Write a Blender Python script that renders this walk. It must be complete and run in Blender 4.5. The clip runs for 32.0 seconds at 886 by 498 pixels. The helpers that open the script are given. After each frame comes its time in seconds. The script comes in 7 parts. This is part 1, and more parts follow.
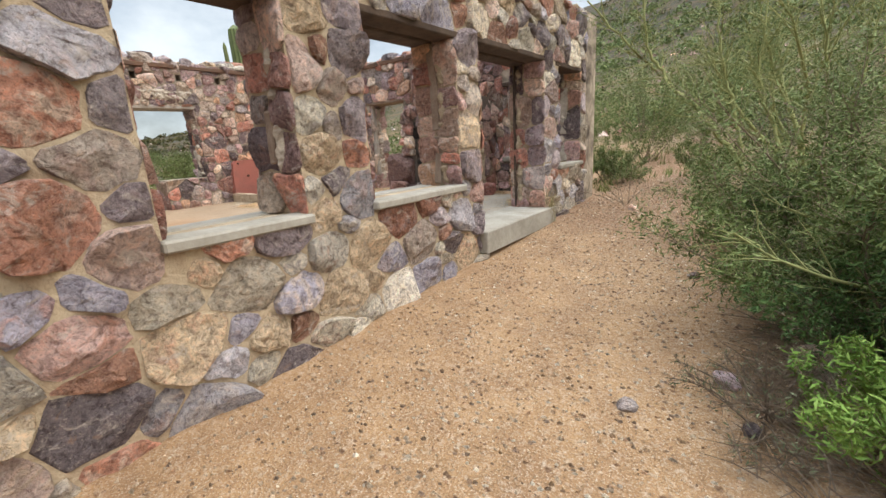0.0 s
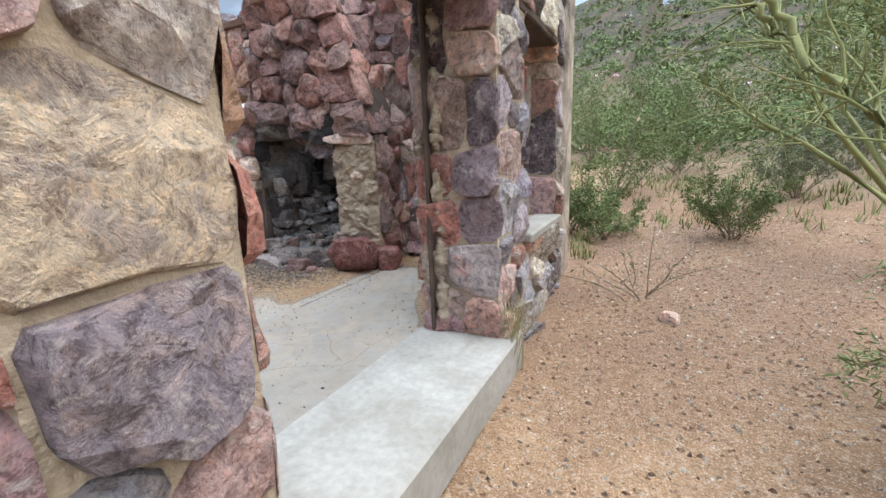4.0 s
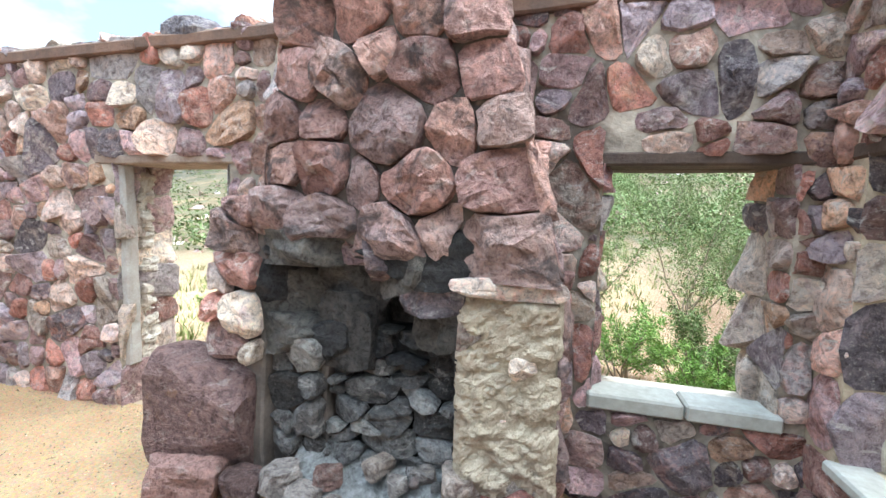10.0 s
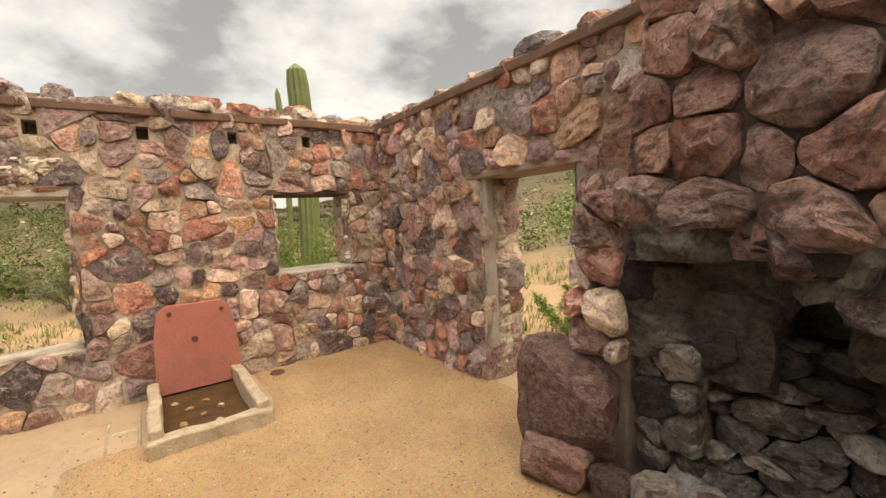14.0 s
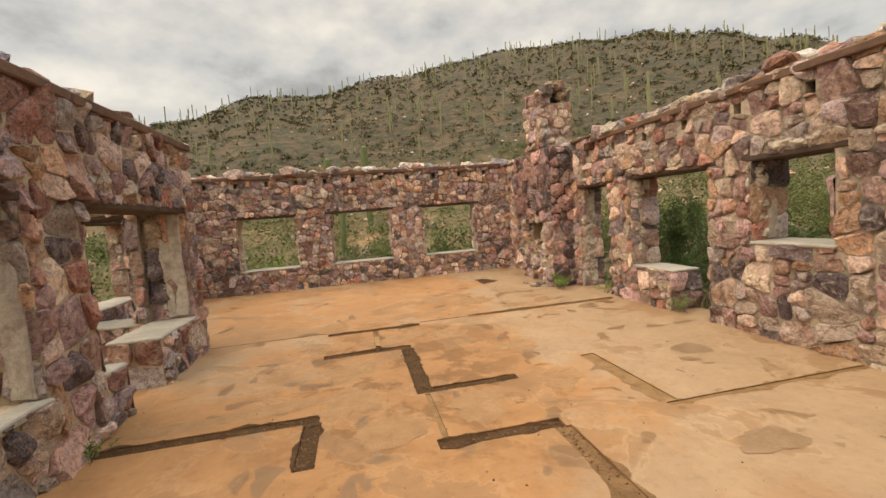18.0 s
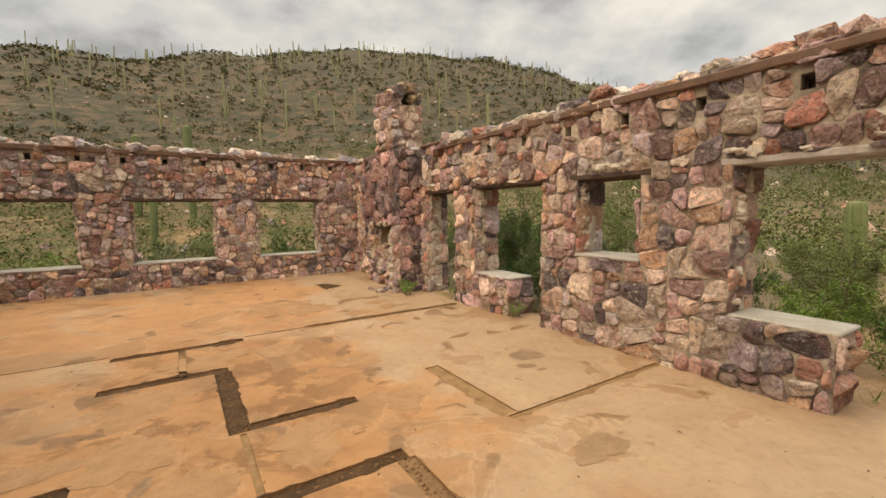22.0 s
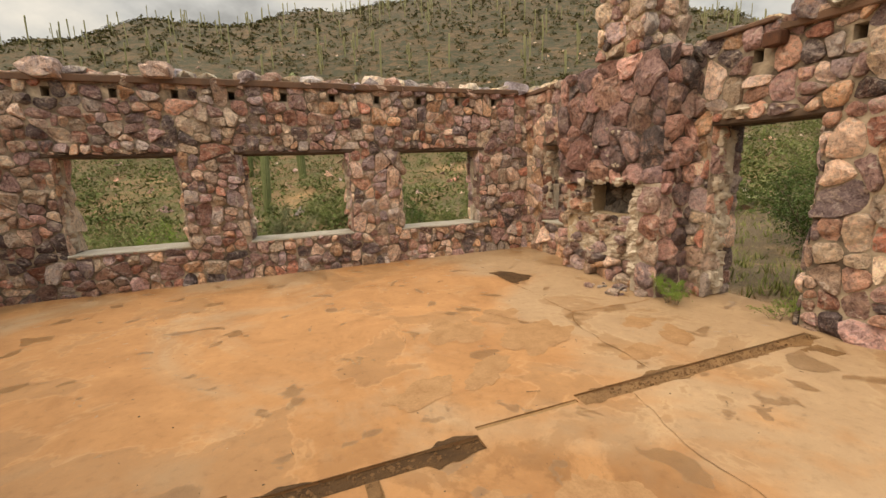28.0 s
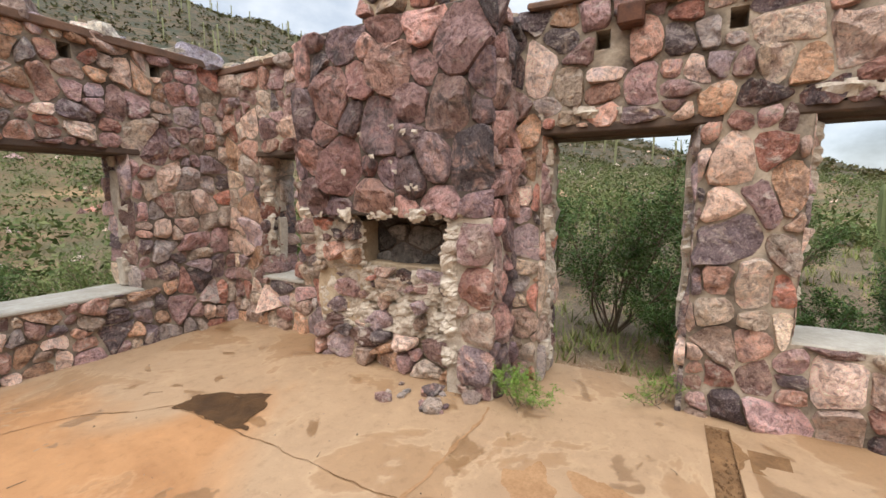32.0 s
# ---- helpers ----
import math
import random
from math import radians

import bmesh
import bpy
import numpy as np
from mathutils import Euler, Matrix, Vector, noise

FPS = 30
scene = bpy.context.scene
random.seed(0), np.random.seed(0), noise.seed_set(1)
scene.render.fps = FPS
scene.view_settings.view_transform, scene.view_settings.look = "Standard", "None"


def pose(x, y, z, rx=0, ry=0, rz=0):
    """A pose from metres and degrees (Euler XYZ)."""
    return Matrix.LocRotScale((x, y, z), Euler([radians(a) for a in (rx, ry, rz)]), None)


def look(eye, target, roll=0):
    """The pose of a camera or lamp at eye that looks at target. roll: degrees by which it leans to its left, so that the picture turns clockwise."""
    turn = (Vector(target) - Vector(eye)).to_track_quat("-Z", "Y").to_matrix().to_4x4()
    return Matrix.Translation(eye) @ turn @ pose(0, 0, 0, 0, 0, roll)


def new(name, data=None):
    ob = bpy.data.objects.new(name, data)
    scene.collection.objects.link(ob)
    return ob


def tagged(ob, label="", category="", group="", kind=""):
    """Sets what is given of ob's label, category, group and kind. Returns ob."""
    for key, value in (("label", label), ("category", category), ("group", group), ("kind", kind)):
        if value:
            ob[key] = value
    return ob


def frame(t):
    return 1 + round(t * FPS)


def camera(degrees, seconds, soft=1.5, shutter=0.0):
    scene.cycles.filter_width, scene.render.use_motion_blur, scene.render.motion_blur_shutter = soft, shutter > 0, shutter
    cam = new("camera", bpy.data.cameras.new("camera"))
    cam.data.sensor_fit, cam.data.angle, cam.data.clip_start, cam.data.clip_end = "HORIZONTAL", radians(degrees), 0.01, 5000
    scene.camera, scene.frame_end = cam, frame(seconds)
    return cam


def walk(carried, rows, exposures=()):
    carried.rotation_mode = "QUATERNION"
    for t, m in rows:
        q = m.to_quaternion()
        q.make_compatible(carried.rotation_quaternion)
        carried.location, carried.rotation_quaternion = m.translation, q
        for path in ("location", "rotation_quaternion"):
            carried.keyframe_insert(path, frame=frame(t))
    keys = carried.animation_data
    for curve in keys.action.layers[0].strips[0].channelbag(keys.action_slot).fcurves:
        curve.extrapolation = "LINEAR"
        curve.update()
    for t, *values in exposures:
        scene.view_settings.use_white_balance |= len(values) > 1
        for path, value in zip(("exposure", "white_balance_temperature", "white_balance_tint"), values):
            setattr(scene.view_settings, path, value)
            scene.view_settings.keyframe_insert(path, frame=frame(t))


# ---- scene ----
cam = camera(93.5, 32.0)
PATH = [
    (0, (0.467, -0.029, 1.015), (-0.722, 1.503, 0.527), -3.6),
    (0.5, (0.195, 0.311, 1.05), (-0.881, 1.944, 0.629), -4.2),
    (1, (-0.133, 0.662, 1.049), (-1.102, 2.365, 0.65), -3.7),
    (1.5, (-0.371, 1.084, 1.055), (-1.293, 2.813, 0.656), -3.6),
    (2, (-0.575, 1.586, 1.095), (-1.561, 3.29, 0.74), -1.6),
    (2.5, (-0.79, 2.076, 1.108), (-1.656, 3.829, 0.686), -2.1),
    (4.5, (-1.425, 3.84, 1.169), (-2.382, 5.538, 0.72), -2.1),
    (5, (-1.669, 4.163, 1.161), (-2.785, 5.759, 0.703), -0.8),
    (5.5, (-1.992, 4.455, 1.205), (-3.24, 5.942, 0.725), -2.9),
    (6, (-2.309, 4.667, 1.188), (-3.721, 5.969, 0.632), -1.2),
    (6.5, (-2.6, 4.822, 1.451), (-4.007, 6.068, 0.766), -1.0),
    (7, (-2.927, 4.796, 1.492), (-4.265, 6.098, 0.776), -2.1),
    (7.5, (-3.236, 4.853, 1.528), (-4.413, 6.285, 0.776), -3.2),
    (8, (-3.517, 4.977, 1.544), (-4.528, 6.543, 0.819), -1.8),
    (8.5, (-3.763, 4.984, 1.575), (-4.447, 6.694, 0.796), -0.0),
    (9, (-3.918, 4.962, 1.578), (-4.472, 6.68, 0.717), 0.3),
    (9.5, (-3.939, 4.976, 1.624), (-4.499, 6.781, 0.97), 0.5),
    (10, (-3.933, 4.977, 1.724), (-4.461, 6.898, 1.542), 1.6),
    (10.5, (-3.926, 4.956, 1.808), (-4.421, 6.865, 2.141), 1.0),
    (11, (-3.908, 4.927, 1.87), (-4.385, 6.775, 2.468), -1.0),
    (11.5, (-3.899, 4.907, 1.886), (-4.388, 6.725, 2.56), -2.0),
    (12, (-3.916, 4.905, 1.887), (-4.436, 6.722, 2.539), -2.4),
    (12.5, (-3.923, 4.909, 1.89), (-4.526, 6.741, 2.419), -2.5),
    (13, (-3.979, 4.915, 1.825), (-4.824, 6.707, 2.094), -2.7),
    (13.5, (-4.093, 4.927, 1.73), (-5.339, 6.491, 1.726), -3.0),
    (14, (-4.299, 4.865, 1.692), (-5.924, 6.021, 1.532), -3.3),
    (14.5, (-4.529, 4.757, 1.599), (-6.432, 5.349, 1.424), -3.2),
    (15, (-4.741, 4.506, 1.597), (-6.732, 4.535, 1.412), -3.0),
    (15.5, (-4.844, 4.274, 1.633), (-6.769, 3.767, 1.441), -3.0),
    (17.5, (-4.974, 4.298, 1.684), (-5.658, 2.429, 1.491), -4.1),
    (18, (-4.906, 4.269, 1.685), (-5.306, 2.316, 1.527), -4.4),
    (18.5, (-4.868, 4.282, 1.687), (-5.05, 2.294, 1.561), -4.6),
    (19, (-4.841, 4.302, 1.701), (-4.91, 2.306, 1.593), -4.4),
    (19.5, (-4.835, 4.305, 1.703), (-4.91, 2.309, 1.598), -3.7),
    (20, (-4.864, 4.294, 1.699), (-5.061, 2.307, 1.582), -2.7),
    (20.5, (-4.923, 4.298, 1.686), (-5.327, 2.344, 1.55), -1.6),
    (21, (-4.986, 4.252, 1.678), (-5.64, 2.369, 1.522), -1.0),
    (21.5, (-5.001, 4.036, 1.678), (-5.888, 2.252, 1.506), -0.8),
    (22, (-5.109, 3.831, 1.683), (-6.176, 2.15, 1.5), -0.8),
    (22.5, (-5.321, 3.577, 1.686), (-6.491, 1.966, 1.496), -0.9),
    (23, (-5.428, 3.293, 1.676), (-6.625, 1.703, 1.479), -0.8),
    (23.5, (-5.434, 2.981, 1.7), (-6.539, 1.326, 1.496), -0.8),
    (24, (-5.429, 2.663, 1.654), (-6.266, 0.86, 1.429), -0.9),
    (24.5, (-5.296, 2.343, 1.67), (-5.856, 0.443, 1.399), -1.2),
    (25, (-5.177, 2.101, 1.623), (-5.572, 0.164, 1.314), -1.4),
    (25.5, (-5.24, 1.713, 1.525), (-5.531, -0.238, 1.191), -1.6),
    (27.5, (-4.732, 0.262, 1.651), (-5.263, -1.632, 1.288), -2.0),
    (28, (-4.755, -0.134, 1.658), (-5.454, -1.969, 1.28), -2.0),
    (28.5, (-4.767, -0.543, 1.521), (-5.74, -2.25, 1.148), -1.1),
    (29, (-5.07, -0.852, 1.54), (-6.3, -2.373, 1.124), -1.3),
    (29.5, (-5.22, -1.186, 1.519), (-6.727, -2.413, 1.047), -0.9),
    (30, (-5.405, -1.503, 1.521), (-6.959, -2.648, 0.998), -1.9),
    (30.5, (-5.676, -1.79, 1.562), (-7.245, -2.909, 1.028), -2.0),
    (31, (-5.789, -2.148, 1.566), (-7.403, -3.198, 1.027), -1.9),
    (31.5, (-5.915, -2.474, 1.521), (-7.592, -3.469, 1.075), -1.0),
    (32, (-6.092, -2.726, 1.574), (-7.841, -3.66, 1.314), -0.2),
]
EXPO = [
    (0.0, 1.0, 7300, 10), (1.0, 1.02, 6300, 8), (2.5, 1.15, 6200, 9), (5.0, 1.45, 6400, 11), (7.0, 1.66, 6300, 8), (9.0, 2.1, 6100, 6), (10.0, 2.4, 6100, 2), (11.0, 1.8, 6200, 7),
    (11.6, 0.75, 6700, 13), (12.6, 0.45, 7200, 14), (13.4, 0.9, 8300, 14), (14.1, 1.2, 10300, 15), (15.2, 0.74, 10200, 15), (19.0, 0.78, 9800, 15),
    (25.0, 0.73, 10200, 15), (29.0, 0.85, 10600, 15), (29.6, 0.97, 8100, 13), (30.2, 1.1, 6600, 12), (31.2, 1.14, 6600, 12), (32.0, 1.08, 7300, 13),
]
walk(cam, [(t, look(eye, target, roll)) for t, eye, target, roll in PATH], EXPO)
SKY_LOW, SKY_HIGH, SUN = 0.56, 3.8, 1.45

# ---- sky and sun ----
world = bpy.data.worlds.new("sky")
scene.world = world
world.use_nodes = True
wt = world.node_tree
wt.nodes.clear()


def wnode(kind, **kw):
    n = wt.nodes.new(kind)
    for k, v in kw.items():
        n.inputs[k].default_value = v
    return n


w_out = wt.nodes.new("ShaderNodeOutputWorld")
w_bg = wt.nodes.new("ShaderNodeBackground")
w_sky = wt.nodes.new("ShaderNodeTexSky")
w_sky.sky_type = "NISHITA"
w_sky.sun_disc = False
w_sky.sun_elevation, w_sky.sun_rotation = radians(54), radians(78)
w_co = wt.nodes.new("ShaderNodeTexCoord")
w_sep = wt.nodes.new("ShaderNodeSeparateXYZ")
wt.links.new(w_co.outputs["Generated"], w_sep.inputs[0])
w_map = wt.nodes.new("ShaderNodeMapping")
w_map.inputs["Scale"].default_value = (1.0, 1.0, 1.7)
w_map.inputs["Location"].default_value = (0.3, 0.1, 0.55)
wt.links.new(w_co.outputs["Generated"], w_map.inputs[0])
w_n = wnode("ShaderNodeTexNoise", Scale=3.1, Detail=6.0, Roughness=0.55, Distortion=0.0)
wt.links.new(w_map.outputs[0], w_n.inputs["Vector"])
w_r = wt.nodes.new("ShaderNodeValToRGB")
w_r.color_ramp.elements[0].position, w_r.color_ramp.elements[0].color = 0.37, (0.222, 0.266, 0.322, 1)
w_r.color_ramp.elements[1].position, w_r.color_ramp.elements[1].color = 0.65, (0.72, 0.82, 0.93, 1)
e = w_r.color_ramp.elements.new(0.48)
e.color = (0.44, 0.537, 0.668, 1)
wt.links.new(w_n.outputs["Fac"], w_r.inputs[0])
# an overcast sky is about three times brighter overhead than at the horizon
w_z = wt.nodes.new("ShaderNodeMapRange")
w_z.inputs["From Min"].default_value, w_z.inputs["From Max"].default_value = 0.62, 1.0
w_z.inputs["To Min"].default_value, w_z.inputs["To Max"].default_value = SKY_LOW, SKY_HIGH
wt.links.new(w_sep.outputs["Z"], w_z.inputs["Value"])
w_m = wt.nodes.new("ShaderNodeVectorMath")
w_m.operation = "SCALE"
wt.links.new(w_r.outputs[0], w_m.inputs[0])
wt.links.new(w_z.outputs[0], w_m.inputs["Scale"])
w_s = wt.nodes.new("ShaderNodeVectorMath")
w_s.operation = "MULTIPLY_ADD"
w_s.inputs[1].default_value = (0.02, 0.02, 0.02)
wt.links.new(w_sky.outputs[0], w_s.inputs[0])
wt.links.new(w_m.outputs[0], w_s.inputs[2])
wt.links.new(w_s.outputs[0], w_bg.inputs[0])
wt.links.new(w_bg.outputs[0], w_out.inputs[0])

sun = new("sun", bpy.data.lights.new("sun", "SUN"))
sun.data.energy, sun.data.angle, sun.data.color = SUN, radians(75), (1.0, 0.93, 0.82)
sun.matrix_world = look((0, 0, 40), (-14.0, -3.0, 40 - 19.5))


# ---- materials ----
class Mat:
    """A node material with short calls for the nodes it needs."""

    def __init__(self, name, rough=0.85, metal=0.0):
        self.m = bpy.data.materials.new(name)
        self.m.use_nodes = True
        self.t = self.m.node_tree
        self.b = self.t.nodes["Principled BSDF"]
        self.b.inputs["Roughness"].default_value = rough
        self.b.inputs["Metallic"].default_value = metal
        self.co = self.t.nodes.new("ShaderNodeTexCoord").outputs["Object"]
        self.pos = self.t.nodes.new("ShaderNodeNewGeometry").outputs["Position"]

    def link(self, a, b):
        self.t.links.new(a, b)

    def noise(self, scale, detail=4.0, rough=0.6, dist=0.0, vec=None, stretch=None):
        n = self.t.nodes.new("ShaderNodeTexNoise")
        n.inputs["Scale"].default_value, n.inputs["Detail"].default_value = scale, detail
        n.inputs["Roughness"].default_value, n.inputs["Distortion"].default_value = rough, dist
        v = vec or self.pos
        if stretch:
            mp = self.t.nodes.new("ShaderNodeMapping")
            mp.inputs["Scale"].default_value = stretch
            self.link(v, mp.inputs[0])
            v = mp.outputs[0]
        self.link(v, n.inputs["Vector"])
        return n.outputs["Fac"]

    def voronoi(self, scale, out="Distance", feature="F1", vec=None):
        n = self.t.nodes.new("ShaderNodeTexVoronoi")
        n.feature = feature
        n.inputs["Scale"].default_value = scale
        self.link(vec or self.pos, n.inputs["Vector"])
        return n.outputs[out]

    def ramp(self, fac, stops, smooth=True):
        n = self.t.nodes.new("ShaderNodeValToRGB")
        n.color_ramp.interpolation = "LINEAR" if smooth else "CONSTANT"
        el = n.color_ramp.elements
        while len(el) < len(stops):
            el.new(0.5)
        for k, (p, c) in zip(el, stops):
            k.position = p
            k.color = (*c, 1) if len(c) == 3 else c
        self.link(fac, n.inputs[0])
        return n.outputs[0]

    def mix(self, fac, a, b, mode="MIX"):
        n = self.t.nodes.new("ShaderNodeMix")
        n.data_type, n.blend_type = "RGBA", mode
        for val, sock in ((fac, n.inputs[0]), (a, n.inputs[6]), (b, n.inputs[7])):
            if isinstance(val, (int, float)):
                sock.default_value = val
            elif isinstance(val, tuple):
                sock.default_value = (*val, 1)
            else:
                self.link(val, sock)
        return n.outputs[2]

    def math(self, op, a, b=0.0):
        n = self.t.nodes.new("ShaderNodeMath")
        n.operation = op
        for val, sock in ((a, n.inputs[0]), (b, n.inputs[1])):
            if isinstance(val, (int, float)):
                sock.default_value = val
            else:
                self.link(val, sock)
        return n.outputs[0]

    def remap(self, v, a, b, c=0.0, d=1.0):
        n = self.t.nodes.new("ShaderNodeMapRange")
        for k, val in zip(("From Min", "From Max", "To Min", "To Max"), (a, b, c, d)):
            n.inputs[k].default_value = val
        self.link(v, n.inputs["Value"])
        return n.outputs[0]

    def scaled(self, colour, by):
        n = self.t.nodes.new("ShaderNodeVectorMath")
        n.operation = "SCALE"
        self.link(colour, n.inputs[0])
        self.link(by, n.inputs["Scale"])
        return n.outputs[0]

    def axis(self, which):
        n = self.t.nodes.new("ShaderNodeSeparateXYZ")
        self.link(self.pos, n.inputs[0])
        return n.outputs[which]

    def random(self, island):
        if island:
            return self.t.nodes.new("ShaderNodeNewGeometry").outputs["Random Per Island"]
        return self.t.nodes.new("ShaderNodeObjectInfo").outputs["Random"]

    def bump(self, height, strength=0.5, dist=0.02):
        n = self.t.nodes.new("ShaderNodeBump")
        n.inputs["Strength"].default_value, n.inputs["Distance"].default_value = strength, dist
        self.link(height, n.inputs["Height"])
        self.link(n.outputs[0], self.b.inputs["Normal"])

    def done(self, colour, rough=None):
        if isinstance(colour, tuple):
            self.b.inputs["Base Color"].default_value = (*colour, 1)
        else:
            self.link(colour, self.b.inputs["Base Color"])
        if rough is not None:
            self.link(rough, self.b.inputs["Roughness"])
        return self.m


RED = [(0.692, 0.419, 0.341), (0.565, 0.259, 0.203), (0.412, 0.222, 0.190), (0.508, 0.397, 0.425), (0.500, 0.431, 0.418), (0.786, 0.629, 0.505),
       (0.223, 0.170, 0.185), (0.729, 0.453, 0.310), (0.783, 0.586, 0.504), (0.358, 0.228, 0.210), (0.559, 0.361, 0.358), (0.669, 0.480, 0.393), (0.173, 0.139, 0.148), (0.439, 0.283, 0.283), (0.625, 0.506, 0.427)]
FACADE = [(0.74, 0.68, 0.57), (0.27, 0.23, 0.25), (0.60, 0.45, 0.40), (0.46, 0.44, 0.48), (0.66, 0.52, 0.37), (0.52, 0.26, 0.19), (0.43, 0.41, 0.50), (0.72, 0.63, 0.51),
          (0.55, 0.31, 0.23), (0.30, 0.25, 0.27), (0.76, 0.71, 0.63), (0.50, 0.43, 0.46), (0.66, 0.45, 0.41), (0.56, 0.47, 0.41)]
DARK = [(0.416, 0.230, 0.216), (0.561, 0.323, 0.287), (0.259, 0.187, 0.194), (0.504, 0.345, 0.309), (0.331, 0.230, 0.252), (0.127, 0.105, 0.113),
        (0.604, 0.367, 0.309), (0.396, 0.252, 0.247)]
BLACK = [(0.064, 0.059, 0.058), (0.105, 0.095, 0.088), (0.042, 0.039, 0.039), (0.132, 0.119, 0.106)]
TAN = [(0.44, 0.32, 0.205), (0.36, 0.275, 0.205), (0.25, 0.20, 0.19), (0.52, 0.40, 0.27), (0.31, 0.245, 0.215), (0.20, 0.165, 0.155), (0.40, 0.27, 0.20)]
GREY = [(0.21, 0.20, 0.195), (0.135, 0.125, 0.12), (0.27, 0.255, 0.24), (0.09, 0.083, 0.08)]


def stone_material(name, palette, island, pale=0.35, rusty=0.32, soot=0.0):
    m = Mat(name, 0.9)
    m.b.inputs["Specular IOR Level"].default_value = 0.2
    r = m.random(island)
    tone = m.remap(m.math("FRACT", m.math("MULTIPLY", r, 23.7)), 0.0, 1.0, 0.6, 1.36)
    # every stone has veins and stains of its own
    off = m.t.nodes.new("ShaderNodeVectorMath")
    off.operation = "ADD"
    m.link(m.pos, off.inputs[0])
    m.link(m.math("MULTIPLY", r, 61.0), off.inputs[1])
    m.world, m.pos = m.pos, off.outputs[0]
    n = len(palette)
    base = m.ramp(r, [(k / n, c) for k, c in enumerate(palette)], smooth=False)
    other = m.ramp(m.math("FRACT", m.math("MULTIPLY", r, 7.31)), [(k / n, c) for k, c in enumerate(palette)], smooth=False)
    big = m.noise(6.0, 6, 0.7, 0.8)
    mid = m.noise(19.0, 6, 0.72, 0.5)
    fine = m.noise(55.0, 6, 0.8)
    c = m.mix(m.remap(big, 0.50, 0.60, 0.0, 0.5), base, other)
    c = m.scaled(c, tone)
    c = m.mix(m.remap(mid, 0.50, 0.66, 0.0, 0.65), c, m.mix(1.0, c, (1.55, 1.42, 1.32), "MULTIPLY"))
    c = m.mix(m.remap(mid, 0.50, 0.36, 0.0, 0.85), c, m.mix(1.0, c, (0.42, 0.36, 0.36), "MULTIPLY"))
    c = m.mix(m.remap(fine, 0.55, 0.64, 0.0, pale), c, (0.60, 0.52, 0.45))
    c = m.mix(m.remap(fine, 0.46, 0.36, 0.0, 0.7), c, m.mix(1.0, c, (0.35, 0.30, 0.29), "MULTIPLY"))
    rust = m.noise(8.0, 5, 0.65, 1.4)
    c = m.mix(m.remap(rust, 0.62, 0.70, 0.0, rusty), c, (0.44, 0.24, 0.12))
    bleach = m.noise(7.0, 6, 0.7, 0.8, stretch=(1.0, 1.0, 1.5))
    c = m.mix(m.remap(bleach, 0.57, 0.65, 0.0, pale * 1.5), c, (0.68, 0.60, 0.54))
    black = m.noise(4.3, 6, 0.7, 1.0, vec=m.world)
    c = m.mix(m.remap(black, 0.62 - soot, 0.72 - soot, 0.0, 0.65 + soot), c, (0.075, 0.068, 0.07))
    h = m.math("ADD", m.math("MULTIPLY", big, 1.4), m.math("ADD", m.math("MULTIPLY", mid, 0.9), m.math("MULTIPLY", fine, 0.5)))
    m.bump(h, 1.0, 0.05)
    return m.done(c, m.remap(mid, 0.3, 0.7, 0.96, 0.76))


def plain_material(name, colour, second, scale=6.0, rough=0.85, bump=0.4, dist=0.01, speck=None, metal=0.0):
    m = Mat(name, rough, metal)
    m.b.inputs["Specular IOR Level"].default_value = 0.5 if rough < 0.7 else 0.2
    a, b = m.noise(scale, 5, 0.65, 0.4), m.noise(scale * 9, 5, 0.65)
    c = m.mix(m.remap(a, 0.35, 0.68), colour, second)
    c = m.mix(m.remap(b, 0.35, 0.7, 0.0, 0.5), c, m.mix(1.0, c, (0.62, 0.60, 0.58), "MULTIPLY"))
    if speck:
        c = m.mix(m.remap(m.noise(scale * 22, 2, 0.5), 0.64, 0.7), c, speck)
    m.bump(m.math("ADD", a, m.math("MULTIPLY", b, 0.5)), bump, dist)
    return m.done(c)


STONE_RED = stone_material("red_rubble_stone", RED, False, 0.5)
STONE_RED_S = stone_material("red_rubble_stone_mass", RED, True, 0.5)
STONE_FAC = stone_material("mixed_rubble_stone", FACADE, False, 0.45)
STONE_FAC_S = stone_material("mixed_rubble_stone_mass", FACADE, True, 0.45)
STONE_TAN = stone_material("tan_chimney_stone", TAN, False, 0.3)
STONE_TAN_S = stone_material("tan_chimney_stone_mass", TAN, True, 0.3)
STONE_DARK = stone_material("sooted_stone", DARK, False, 0.25, 0.3, 0.08)
STONE_BLACK = stone_material("soot_black_stone", BLACK, False, 0.02, 0.0)
STONE_BLACK_S = stone_material("soot_black_stone_mass", BLACK, True, 0.02, 0.0)
STONE_GREY = stone_material("ashy_grey_stone", GREY, False, 0.2, 0.0)
STONE_GREY_S = stone_material("ashy_grey_stone_mass", GREY, True, 0.2, 0.0)
STONE_DARK_S = stone_material("sooted_stone_mass", DARK, True, 0.25, 0.3, 0.08)
# pale tone is the mortar, dark tone paints the shade in the joints
MORTAR = plain_material("lime_mortar_gap_shade", (0.10, 0.078, 0.064), (0.60, 0.51, 0.41), 2.6, 0.92, 0.9, 0.03)
MORTAR_PALE = plain_material("pale_mortar", (0.58, 0.48, 0.35), (0.42, 0.32, 0.23), 5.0, 0.92, 0.9, 0.03)
PLASTER = plain_material("old_white_plaster", (0.66, 0.60, 0.52), (0.38, 0.31, 0.255), 9.0, 0.9, 0.8, 0.03)
CREAM = plain_material("cream_lime_render", (0.62, 0.52, 0.39), (0.42, 0.32, 0.23), 9.0, 0.92, 1.0, 0.05)
